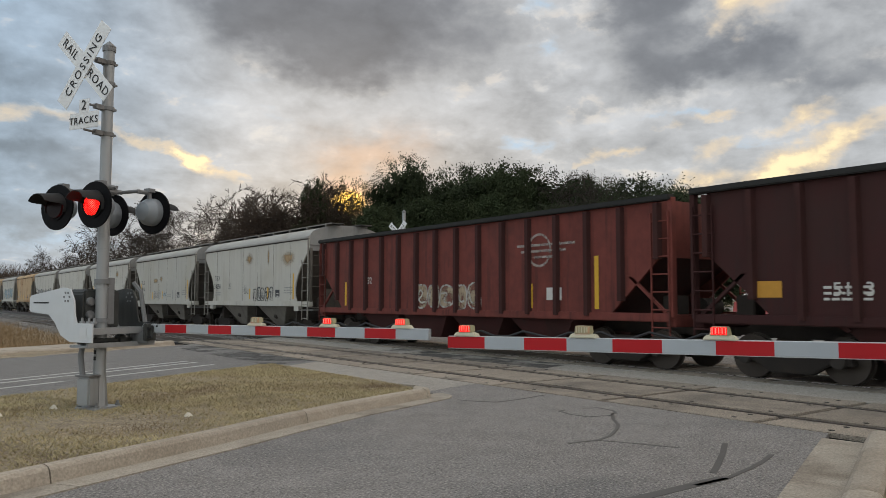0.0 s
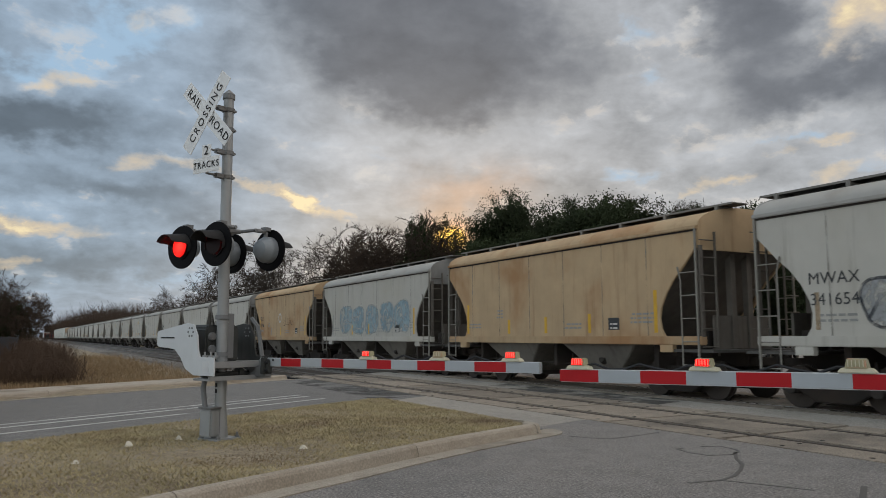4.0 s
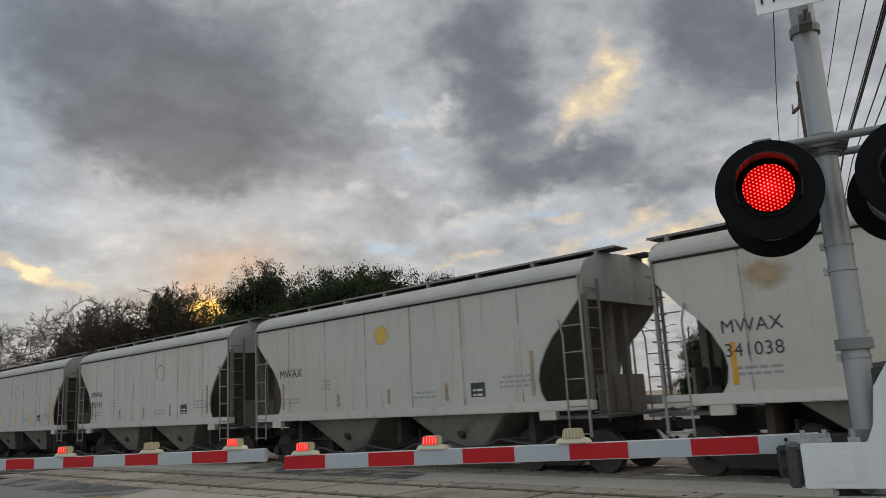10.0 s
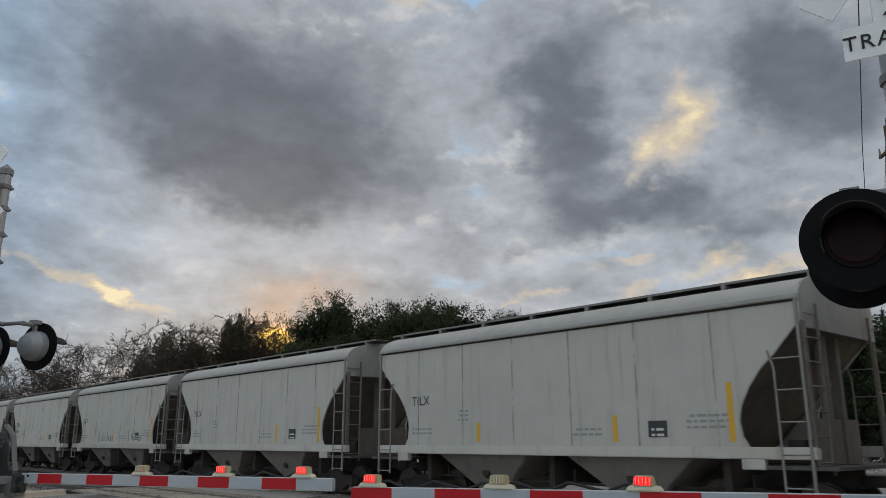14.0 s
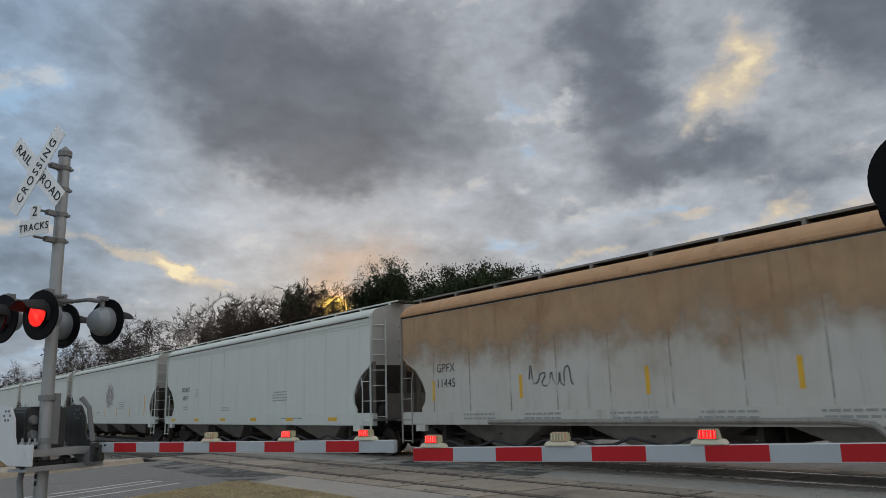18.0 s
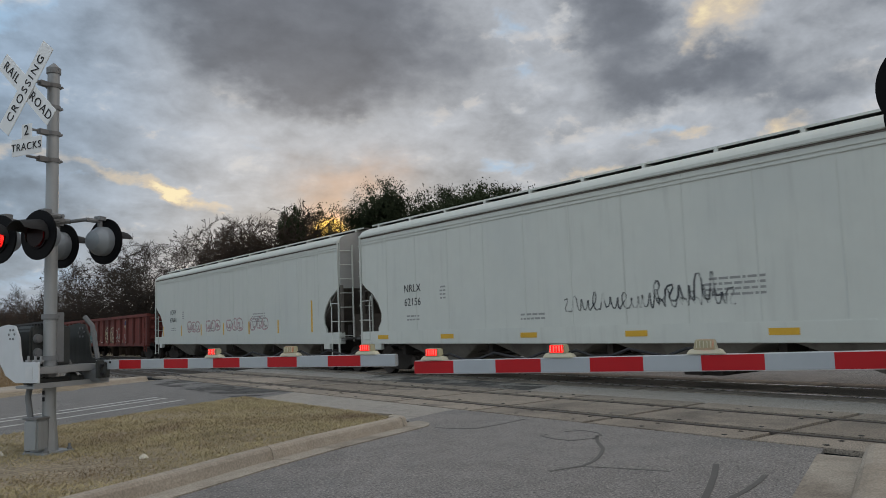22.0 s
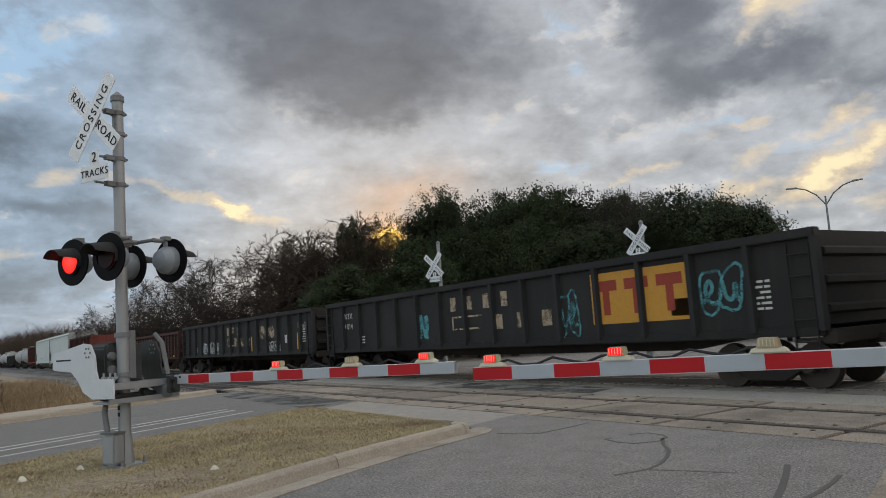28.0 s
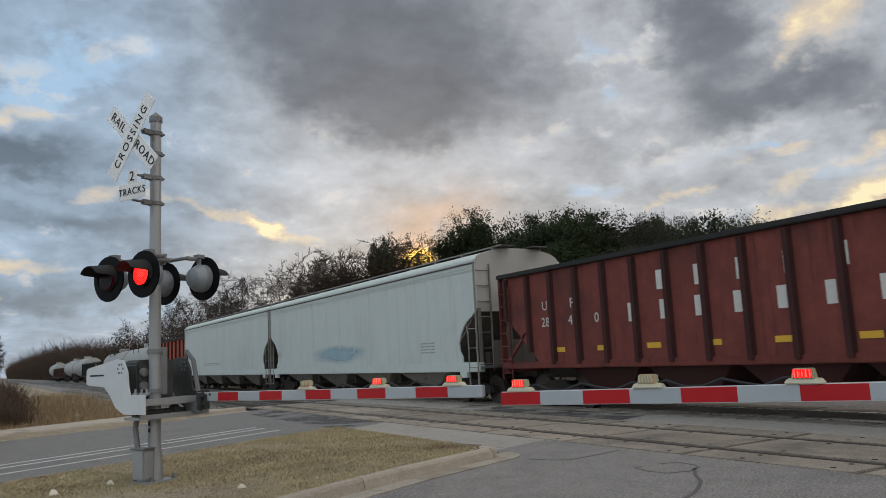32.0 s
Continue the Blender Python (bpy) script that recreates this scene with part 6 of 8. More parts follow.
for seed, paint, w in ((51, SPRAY_RED, 0.05), (52, SPRAY_BLACK, 0.035)):
    r = random.Random(seed)
    star = Shape()
    ribbon(star, [(-0.6 + q * math.cos(a) * 0.95, 2.55 + q * math.sin(a) * 0.85) for a, q in [(6.28318 * i / 18, (1.0 if i % 2 else 0.6) * r.uniform(0.8, 1.1)) for i in range(19)]], w, -SIDE_X - 0.008)
    ribbon(star, rounded([(0.1, 2.2), (-0.3, 2.9), (-0.7, 2.3), (-1.0, 3.0), (-1.2, 2.2)]), w, -SIDE_X - 0.0085)
    part("graffiti_outline", star, paint, C[30], "spiky sprayed outline")
scribble(C[32], -3.3, 1.0, 1.85, 0.42, 53, SPRAY_BLACK, 0.035)
scribble(C[32], -3.0, -1.4, 2.0, 0.5, 54, SPRAY_BLACK, 0.045)
for k in range(4):
    graffiti(C[33], 4.8 - k * 2.4 - 1.7, 4.8 - k * 2.4, 1.5, 2.0, 60 + k, None, SPRAY_PINK, 3, 0.5, 0.06)
mark(C[34], 8.15, 2.08, "UP", "96", 0.36, LETTER_WHITE, GON_X)
scribble(C[34], 7.8, 8.5, 1.15, 0.28, 120, SPRAY_WHITE, 0.025, GON_X)
scribble(C[34], 9.4, 9.9, 1.5, 0.3, 121, SPRAY_WHITE, 0.02, GON_X)
for y in (4.95, 4.0):
    fine_print(C[34], y, 1.62, 0.45, 2, LETTER_WHITE, GON_X)
mark(C[34], 6.25, 1.6, "", "7", 0.36, LETTER_WHITE, GON_X)
graffiti(C[34], 6.75, 7.4, 0.98, 2.1, 70, SPRAY_BLUE, SPRAY_TEAL, 1, 0.4, 0.05, GON_X)
graffiti(C[34], 0.55, 3.5, 0.98, 1.95, 71, SPRAY_TEAL, SPRAY_WHITE, 3, 0.2, 0.05, GON_X)
blotch(C[34], -2.6, 1.4, 1.5, 0.72, TAN_HAZE, "overspray", "tan overspray", GON_X)
graffiti(C[34], -3.8, -1.55, 1.0, 2.0, 72, None, SPRAY_TAN, 2, 0.2, 0.1, GON_X)
graffiti(C[34], -4.9, -3.8, 1.05, 1.85, 74, None, SPRAY_WHITE, 2, 0.9, 0.05, GON_X)
scribble(C[34], -0.7, 0.0, 1.3, 0.5, 75, SPRAY_TAN, 0.03, GON_X)
scribble(C[34], -1.4, -0.9, 1.1, 0.35, 76, SPRAY_WHITE, 0.03, GON_X)
scribble(C[34], -1.2, -0.5, 2.0, 0.25, 77, SPRAY_TAN, 0.03, GON_X)
scribble(C[34], -5.5, -4.95, 1.2, 0.4, 78, SPRAY_TAN, 0.05, GON_X)
scribble(C[34], -6.6, -5.75, 1.42, 0.4, 79, SPRAY_WHITE, 0.05, GON_X)
part("shield_emblem", Shape().prism([(-5.85, 2.32), (-6.15, 2.36), (-6.45, 2.32), (-6.5, 1.9), (-6.15, 1.66), (-5.8, 1.9)], "x", -GON_X - 0.01, -GON_X), SPRAY_TAN, C[34], "pale shield painted on the side")
part("shield_band", Shape().prism([(-5.84, 2.26), (-6.15, 2.3), (-6.46, 2.26), (-6.47, 2.04), (-5.83, 2.04)], "x", -GON_X - 0.014, -GON_X - 0.01), SHIELDBLUE, C[34], "dark blue band of the shield")
for y in (9.9, 8.5, 3.6, -0.9, -6.2):
    part("side_grime", Shape().box(-GON_X - 0.003, y - 0.35, 1.02, -GON_X, y + 0.35, 1.1), SPRAY_WHITE, C[34], "pale scuffs along the sill")
for i, seed in ((35, 80), (38, 84), (48, 92)):
    o = 0.4 if i == 35 else 0.06
    part("ochre_panel", Shape().box(-GON_X - 0.006, o - 7.28, 1.42, -GON_X, o - 4.53, 2.58), OCHRE, C[i], "faded ochre painted panel")
    for k in range(3):
        y = o - 5.0 - k * 0.91
        tee = [(y - 0.34, 2.4), (y + 0.34, 2.4), (y + 0.34, 2.16), (y + 0.1, 2.16), (y + 0.1, 1.62), (y - 0.1, 1.62), (y - 0.1, 2.16), (y - 0.34, 2.16)]
        part("painted_block", Shape().prism(tee, "x", -GON_X - 0.012, -GON_X - 0.006), LOGO_RED, C[i], "brick red painted block")
mark(C[35], 8.4, 2.3, "GNTX", "29 439", 0.3, LETTER_WHITE, GON_X)
graffiti(C[35], -1.5, 4.1, 1.2, 2.4, 81, SPRAY_GREY, SPRAY_PINK, 5, 0.6, 0.07, GON_X)
mark(C[38], 8.4, 2.3, "GNTX", "29 014", 0.3, LETTER_WHITE, GON_X)
for y in (-1.45, -2.5):
    part("painted_square", Shape().box(-GON_X - 0.007, y - 0.3, 1.72, -GON_X, y + 0.3, 2.1), SPRAY_TAN, C[35])
mark(C[37], 8.6, 2.3, "", "600 011", 0.3, LETTER_WHITE, GON_X)
graffiti(C[37], -7.0, 5.5, 1.2, 2.45, 83, SPRAY_WHITE, SPRAY_GREY, 6, 0.4, 0.06, GON_X)
for i in (38, 39):
    up_blocks(C[i], 1.3 + (0.8 if i == 39 else 0.0), 2.28, 4, 0.82, 0.7, 0.4, SPRAY_TAN, GON_X)
    up_blocks(C[i], -0.85 + (0.9 if i == 39 else 0.0), 1.68, 3, 1.0, 0.9, 0.4, SPRAY_TAN, GON_X)
    part("outline_panel", Shape().box(-GON_X - 0.006, -0.1, 1.87, -GON_X, 1.4, 1.92).box(-GON_X - 0.006, 0.0, 1.52, -GON_X, 1.3, 1.57).box(-GON_X - 0.006, 1.33, 1.52, -GON_X, 1.4, 1.9), SPRAY_TAN, C[i])
graffiti(C[38], 2.7, 3.4, 1.3, 2.1, 85, SPRAY_TEAL, None, 2, 0.6, 0.05, GON_X)
graffiti(C[38], -4.0, -3.3, 1.15, 2.3, 86, None, SPRAY_TEAL, 2, 0.9, 0.06, GON_X)
graffiti(C[38], -8.5, -7.5, 1.5, 2.4, 87, None, SPRAY_TEAL, 2, 0.9, 0.06, GON_X)
graffiti(C[39], 2.9, 6.0, 1.15, 1.8, 89, SPRAY_GREY, SPRAY_WHITE, 4, 0.5, 0.06, GON_X)
graffiti(C[39], -6.2, -4.6, 1.15, 1.6, 90, None, SPRAY_WHITE, 4, 0.8, 0.06, GON_X)
graffiti(C[39], -6.1, -3.6, 1.75, 2.4, 95, SPRAY_TAN, None, 4, 0.3, 0.05, GON_X)
scribble(C[39], -9.2, -8.3, 2.2, 0.3, 91, SPRAY_WHITE, 0.06, GON_X)
for y in (-0.6, -2.4, -5.8, -8.2):
    tape(C[39], y, 1.2, 1.9, 0.11, GON_X)
for i in (35, 37, 38, 39):
    fine_print(C[i], 7.3, 1.5, 0.5, 3, LETTER_WHITE, GON_X)
    fine_print(C[i], -8.9, 2.0, 0.3, 6, LETTER_WHITE, GON_X)
    part("notice_frame", Shape().box(-GON_X - 0.006, -7.2, 1.5, -GON_X, -6.75, 1.85), LETTER_WHITE, C[i])
fine_print(C[36], -7.0, 1.6, 0.5, 4, LETTER_WHITE, GON_X)
fine_print(C[36], -5.0, 2.3, 0.4, 3, LETTER_WHITE, GON_X)
mark(C[41], 5.96, 2.3, "FXE", "91651", 0.24, LETTER_WHITE, GON_X)
mark(C[40], 5.96, 2.3, "FXE", "91725", 0.24, LETTER_WHITE, GON_X)
for i in (40, 41):
    for k in range(7):
        tape(C[i], 7.2 - k * 2.3, 1.1, 1.2, 0.4, GON_X + 0.06)
for y, top_text, low_text in ((5.7, "U", "28"), (4.62, "P", "41"), (3.75, "", "0")):
    mark(C[42], y, 2.65, top_text, low_text, 0.34, LETTER_WHITE, RED_X)
up_blocks(C[42], 1.68, 2.92, 5, 1.04, 0.5, 0.42, LETTER_WHITE, RED_X)
up_blocks(C[42], 2.6, 2.28, 7, 0.96, 0.5, 0.42, LETTER_WHITE, RED_X)
for k in range(8):
    tape(C[42], 5.2 - k * 1.6, 1.45, 1.57, 0.4, RED_X)
blotch(C[43], 1.0, 1.75, 3.2, 0.45, WASH_BLUE, "overspray", "thin blue overspray")
fine_print(C[43], 8.2, 2.0, 0.5, 3, LETTER_GREY)
fine_print(C[43], -6.5, 1.9, 0.9, 4, LETTER_GREY)
fine_print(C[44], 2.0, 1.7, 4.0, 2, LETTER_GREY)
for p in PROTOS:
    if p not in used:
        raise ValueError("a car is left over")


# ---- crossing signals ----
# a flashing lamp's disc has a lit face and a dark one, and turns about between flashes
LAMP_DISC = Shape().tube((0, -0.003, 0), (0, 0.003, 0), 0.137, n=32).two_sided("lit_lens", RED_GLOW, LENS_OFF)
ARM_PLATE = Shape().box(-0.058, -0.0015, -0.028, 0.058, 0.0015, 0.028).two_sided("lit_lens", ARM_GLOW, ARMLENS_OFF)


def lamp_head(mast, x, y, z, facing, flashers, phase):
    """One flashing lamp on its crossarm. facing: -1 towards the road's traffic, 1 away. Its lit disc turns about between flashes."""
    at = pose(x, y, z, rz=0 if facing < 0 else 180)
    disc = part("background_disc", Shape().tube((0, -0.012, 0), (0, 0.012, 0), 0.29, n=40), BLACKDISC, mast, "round black background disc", bevel=0.004, at=at)
    part("lens_ring", Shape().tube((0, -0.03, 0), (0, -0.01, 0), 0.165, n=32), BLACKDISC, disc, smooth=True)
    part("lens", Shape().tube((0, -0.036, 0), (0, -0.028, 0), 0.14, n=32), LENS_OFF, disc, "dark red signal lens")
    hood = Shape()
    k = 30
    rim = [(0.175 * math.sin(radians(a)), 0.175 * math.cos(radians(a))) for a in [-112 + 224 * i / k for i in range(k + 1)]]
    v = []
    for i, (hx, hz) in enumerate(rim):
        reach = 0.035 + 0.25 * min(1.0, max(0.0, (hz / 0.175 - 0.22) / 0.22))
        v += [(hx, -0.012, hz), (hx * 0.97, -0.012 - reach, hz * 0.97 - reach * 0.12), (hx * 1.04, -0.012, hz * 1.04), (hx * 1.01, -0.012 - reach, hz * 1.01 - reach * 0.12)]
    for i in range(k):
        a, b = 4 * i, 4 * (i + 1)
        hood.f += [(a, b, b + 1, a + 1), (a + 2, a + 3, b + 3, b + 2), (a + 1, b + 1, b + 3, a + 3)]
    hood.v += v
    part("hood", hood, HOODBLACK, disc, "black visor over the lens")
    part("housing", Shape().tube((0, 0.012, 0), (0, 0.1, 0), 0.185, 0.18, n=28).tube((0, 0.1, 0), (0, 0.2, 0), 0.18, 0.12, n=28).tube((0, 0.2, 0), (0, 0.24, 0), 0.12, 0.05, n=28), LENSBACK, disc, "dull silver lamp housing", smooth=True)
    part("hanger", Shape().tube((0, 0.08, 0.15), (0, 0.08, 0.3), 0.03, n=8).box(-0.05, 0.03, 0.26, 0.05, 0.13, 0.31), STEELGREY, disc)
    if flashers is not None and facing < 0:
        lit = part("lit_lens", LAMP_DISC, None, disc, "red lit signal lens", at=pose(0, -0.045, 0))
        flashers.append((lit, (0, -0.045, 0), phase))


def crossbuck(mast, y, z, size=1.0):
    """Two crossed boards with their lettering."""
    for k, (turn, texts) in enumerate(((51, (("CROSSING", 0.0),)), (-44, (("RAIL", -0.36), ("ROAD", 0.36))))):
        at = pose(0, y - 0.012 * (1 - k), z, ry=-turn)
        board = part("sign_board", Shape().box(-0.61 * size, -0.004, -0.114 * size, 0.61 * size, 0.004, 0.114 * size), SIGNWHITE, mast, "white crossbuck board", bevel=0.003, at=at)
        for text, x in texts:
            spacing = 1.3 if text == "CROSSING" else 1.15
            part("lettering", letters(text, 0.158 * size, BLACK, spacing), BLACK, board, at=pose(x * size, -0.008, -0.005))
        part("sign_backing", Shape().box(-0.6 * size, 0.005, -0.1 * size, 0.6 * size, 0.009, 0.1 * size), SIGNBACK, board)


def signal_mast(x, y, heading, name, label, flashers, reach=0.47, drop=0.25, z0=0.11, height=4.72, size=1.0):
    """heading: the way that traffic goes, degrees right of +y; the sign faces the other way."""
    m = thing("signal_mast", pose(x, y, z0, rz=-heading), label, "railway signal", "crossing signal masts")
    part("pole", Shape().tube((0, 0, 0), (0, 0, height), 0.077, 0.07, n=24), GALV, m, smooth=True)
    part("pole_cap", Shape().tube((0, 0, height - 0.05), (0, 0, height + 0.02), 0.085, n=16).tube((0, 0, height + 0.02), (0, 0, height + 0.09), 0.085, 0.01, n=16), STEELGREY, m)
    part("base_casting", Shape().tube((0, 0, 0), (0, 0, 0.42), 0.115, 0.085, n=8).box(-0.2, -0.2, -0.02, 0.2, 0.2, 0.035), GALV, m, bevel=0.01)
    for a in (-1, 1):
        for b in (-1, 1):
            part("anchor_bolt", Shape().tube((a * 0.16, b * 0.16, 0.03), (a * 0.16, b * 0.16, 0.1), 0.016, n=6).tube((a * 0.16, b * 0.16, 0.035), (a * 0.16, b * 0.16, 0.06), 0.03, n=6), STEELGREY, m)
    part("junction_box", Shape().box(-0.13, -0.24, 0.06, 0.1, -0.08, 0.42), GALV, m, "grey junction box at the foot", bevel=0.02)
    part("box_cover", Shape().box(-0.145, -0.255, 0.42, 0.115, -0.065, 0.445), STEELGREY, m, bevel=0.008)
    crossbuck(m, -0.37, z0 + 4.27, size)
    part("count_plate", Shape().box(-0.09, -0.36, 3.77, 0.09, -0.352, 3.95), SIGNWHITE, m, "white plate that carries a figure 2", bevel=0.003)
    part("tracks_plate", Shape().box(-0.26, -0.36, 3.57, 0.26, -0.352, 3.78), SIGNWHITE, m, "white plate that reads tracks", bevel=0.003)
    part("lettering", letters("2", 0.18, BLACK, 1.0), BLACK, m, at=pose(0, -0.365, 3.865))
    part("lettering", letters("TRACKS", 0.128, BLACK, 1.15), BLACK, m, at=pose(0, -0.365, 3.67))
    for z in (z0 + 4.4, z0 + 4.12, 3.9, 3.56):
        part("sign_bracket", Shape().tube((0, -0.355, z), (0, -0.06, z), 0.016, n=8).box(-0.035, -0.2, z - 0.03, 0.035, -0.08, z + 0.03).tube((0, 0, z - 0.025), (0, 0, z + 0.025), 0.088, n=16).tube((-0.05, 0.09, z), (0.05, 0.09, z), 0.018, n=6), STEELGREY, m)
    bar = 2.92 - z0
    part("crossarm", Shape().tube((-0.42, -0.18, bar), (0.42, -0.18, bar), 0.024, n=10).tube((-0.42, 0.18, bar), (0.42, 0.18, bar), 0.024, n=10)
         .tube((-0.1, -0.18, bar), (-0.1, 0.18, bar), 0.03, n=8).tube((0.1, -0.18, bar), (0.1, 0.18, bar), 0.03, n=8), STEELGREY, m, "grey tubular arm that carries the lamps", smooth=True)
    part("crossarm_clamp", Shape().tube((0, 0, bar - 0.07), (0, 0, bar + 0.07), 0.095, n=14).box(-0.13, -0.1, bar - 0.035, 0.13, 0.1, bar + 0.035), STEELGREY, m, bevel=0.015)
    for sx in (-1, 1):
        for f in (-1, 1):
            lx = sx * 0.365 + 0.035 if name == "near" else (-0.29 if sx < 0 and f < 0 else sx * 0.38)
            part("lamp_arm", Shape().tube((sx * 0.38, f * 0.18, bar), (lx, f * (reach - 0.07), bar), 0.028, n=8), STEELGREY, m)
            lamp_head(m, lx, f * reach, bar - drop, f, flashers, 0 if sx > 0 else 1)
    for z in (2.2, 2.05, 1.55):
        part("band", Shape().tube((0, 0, z), (0, 0, z + 0.014), 0.082, n=20).box(-0.1, -0.02, z - 0.015, -0.075, 0.02, z + 0.03), GALV, m)
    if name == "far":
        s = Shape()
        for i in range(5):
            s.box(-0.02, -0.0815, 0.62 + i * 0.08, 0.02, -0.079, 0.67 + i * 0.08)
        part("number_bars", s, BLACK, m, "black stencil bars")
        part("conduit", Shape().path([(-0.1, -0.17, 0.43), (-0.15, -0.17, 0.68), (-0.14, -0.14, 0.86), (-0.07, 0.0, 0.98), (-0.02, 0.12, 1.05)], 0.035, 8), CONDUIT, m, "grey bent cable conduit", smooth=True)
    return m


def gate(x, y, heading, side, arm, tip_red, lamps, flashers, label, z0=0.11):
    """A gate on its mast. side: +1 where the arm points to the right of traffic, -1 to its left.
    arm: (offset along the road, first stripe from the mast, tip from the mast, height, climb per metre); lamps: distances from the mast and phases."""
    g = thing("crossing_gate", pose(x, y, z0, rz=-heading), label, "railway gate", "crossing gates")
    yo, start, tip, zb, climb = arm
    zb -= z0
    front = -0.34 if side > 0 else -0.2
    if side > 0:
        case = part("mechanism_case", Shape().prism([(-0.18, 1.02), (-0.18, 1.48), (-0.14, 1.53), (0.3, 1.53), (0.34, 1.48), (0.34, 1.02)], "x", -0.46, -0.11), DARKBOX, g, "dark grey gate mechanism case", bevel=0.02)
        part("case_door", Shape().box(-0.11, -0.16, 1.05, -0.095, 0.32, 1.49), DARKBOX, case, "door of the mechanism case", bevel=0.006)
        for z in (1.2, 1.37):
            part("case_boss", Shape().tube((-0.1, -0.1, z), (-0.05, -0.1, z), 0.062, 0.05, n=14), STEELGREY, case, bevel=0.008)
        part("case_latch", Shape().box(-0.1, -0.02, 1.5, -0.07, 0.04, 1.56), STEELGREY, case, bevel=0.005)
    else:
        part("mechanism_case", Shape().prism([(-0.2, 0.0), (-0.2, 0.46), (-0.16, 0.5), (0.16, 0.5), (0.2, 0.46), (0.2, 0.0)], "x", -0.2, 0.2).mesh("mechanism_case", DARKBOX, bevel=0.02), None, g, "dark grey gate mechanism case", at=pose(0.2, 0.17, 1.02))
        part("case_door", Shape().box(0.03, -0.045, 1.06, 0.37, -0.03, 1.49), DARKBOX, g, "door of the mechanism case", bevel=0.006)
        for dz in (0.16, 0.33):
            part("case_boss", Shape().tube((0.12, -0.1, 1.02 + dz), (0.12, -0.04, 1.02 + dz), 0.05, 0.06, n=14), STEELGREY, g, bevel=0.008)
    part("case_bracket", Shape().tube((0, 0, 1.1), (0, 0, 1.16), 0.1, n=16).tube((0, 0, 1.6), (0, 0, 1.66), 0.1, n=16).box(-0.06, 0.05, 1.08, 0.06, 0.14, 1.68), STEELGREY, g)
    if side > 0:
        part("counterweight_link", Shape().path([(side * 0.2, 0.32, 1.62), (side * 0.3, 0.36, 1.5), (side * 0.38, 0.38, 1.1)], 0.03), CONDUIT, g)
    part("support_frame", Shape().box(-side * 0.2, front + 0.015, 1.0, side * 0.24, 0.66, 1.035).box(-side * 0.2, front + 0.015, 0.955, -side * 0.17, 0.66, 1.0).box(side * 0.21, front + 0.015, 0.955, side * 0.24, 0.66, 1.0), GALV, g, "grey steel channel frame that carries the arm", bevel=0.006)
    part("lower_frame", Shape().box(-side * 0.16, front + 0.015, 0.79, side * 0.22, 0.66, 0.82).box(side * 0.19, front + 0.015, 0.82, side * 0.22, 0.66, 0.85), GALV, g, bevel=0.006)
    part("frame_end", Shape().box(-side * 0.12, 0.62, 0.82, side * 0.2, 0.65, 0.955), CONDUIT, g)
    clevis = part("hinge_clevis", Shape().box(side * 0.36, yo - 0.1 if side > 0 else front + 0.03, 0.86, side * 0.43, yo + 0.06, 1.08).box(side * 0.43, yo - 0.06, 0.88, side * 0.5, yo - 0.03, 1.06), DARKBOX, g, "dark hinge clevis between arm and counterweight", bevel=0.01)
    for z in (0.91, 1.02):
        part("clevis_bolt", Shape().tube((side * 0.46, yo - 0.09, z), (side * 0.46, yo - 0.06, z), 0.022, n=8), BLACK, clevis)
    for q in (0.08, 0.22, 0.33):
        part("frame_stud", Shape().tube((side * q, front + 0.03, 1.08), (side * q, front + 0.03, 1.17), 0.014, n=6).box(side * q - 0.03, front + 0.01, 1.1, side * q + 0.03, front + 0.05, 1.125), GALV, clevis)
    part("hinge_block", Shape().box(side * 0.05, yo - 0.07, 0.82, side * 0.42, yo + 0.05, 0.97), STEELGREY, g, bevel=0.012)
    part("hinge_shaft", Shape().tube((side * 0.06, front, 0.87), (side * 0.06, 0.6, 0.87), 0.035, n=12).tube((side * 0.06, 0.2, 0.87), (side * 0.06, 0.28, 0.87), 0.075, n=14), DARKBOX, g, "dark hinge shaft", smooth=True)
    # white counterweight plates on both sides of the mast, bent like a goose neck
    outline = [(-0.35, 0.86), (0.12, 0.86), (0.32, 0.94), (0.45, 1.09), (0.6, 1.2), (1.02, 1.23), (1.05, 1.26), (1.05, 1.42), (1.02, 1.45), (0.3, 1.55), (0.14, 1.53), (0.05, 1.39), (0.02, 1.19), (-0.02, 1.1), (-0.35, 1.1)]
    outline = [(-side * a, b) for a, b in outline]
    # the rear plate's dark colour paints in the shade it stands in
    for k, ys in enumerate((front, 0.56)):
        plate = part("counterweight_plate", Shape().prism(outline, "y", ys - 0.012, ys + 0.012), WHITEPLATE if k == 0 else DARKBOX, g, "white painted counterweight arm" if k == 0 else "rear counterweight arm, coloured dark for its shade", bevel=0.005)
        for i in range(6):
            a = radians(60 * i)
            part("plate_bolt", Shape().tube((-side * 0.2 + 0.06 * math.cos(a), ys - 0.02, 1.43 + 0.06 * math.sin(a)), (-side * 0.2 + 0.06 * math.cos(a), ys + 0.02, 1.43 + 0.06 * math.sin(a)), 0.014, n=8), STEELGREY, plate)
        part("plate_slot", Shape().box(-side * 0.95, ys - 0.015, 1.345, -side * 0.6, ys + 0.015, 1.365), BLACK, plate)
        part("maker_plate", Shape().box(side * 0.1, ys - 0.016, 0.9, side * 0.24, ys - 0.012, 1.05), ARMEDGE, plate)
    part("counterweight", Shape().box(-side * 0.95, front + 0.02, 1.26, -side * 0.7, 0.54, 1.42), DARKBOX, g, "stacked dark counterweights", bevel=0.01)
    # the arm: a long hollow bar, clad in red and white tape
    at_z = lambda d: zb + climb * (d - start)
    h, t = 0.115, 0.022
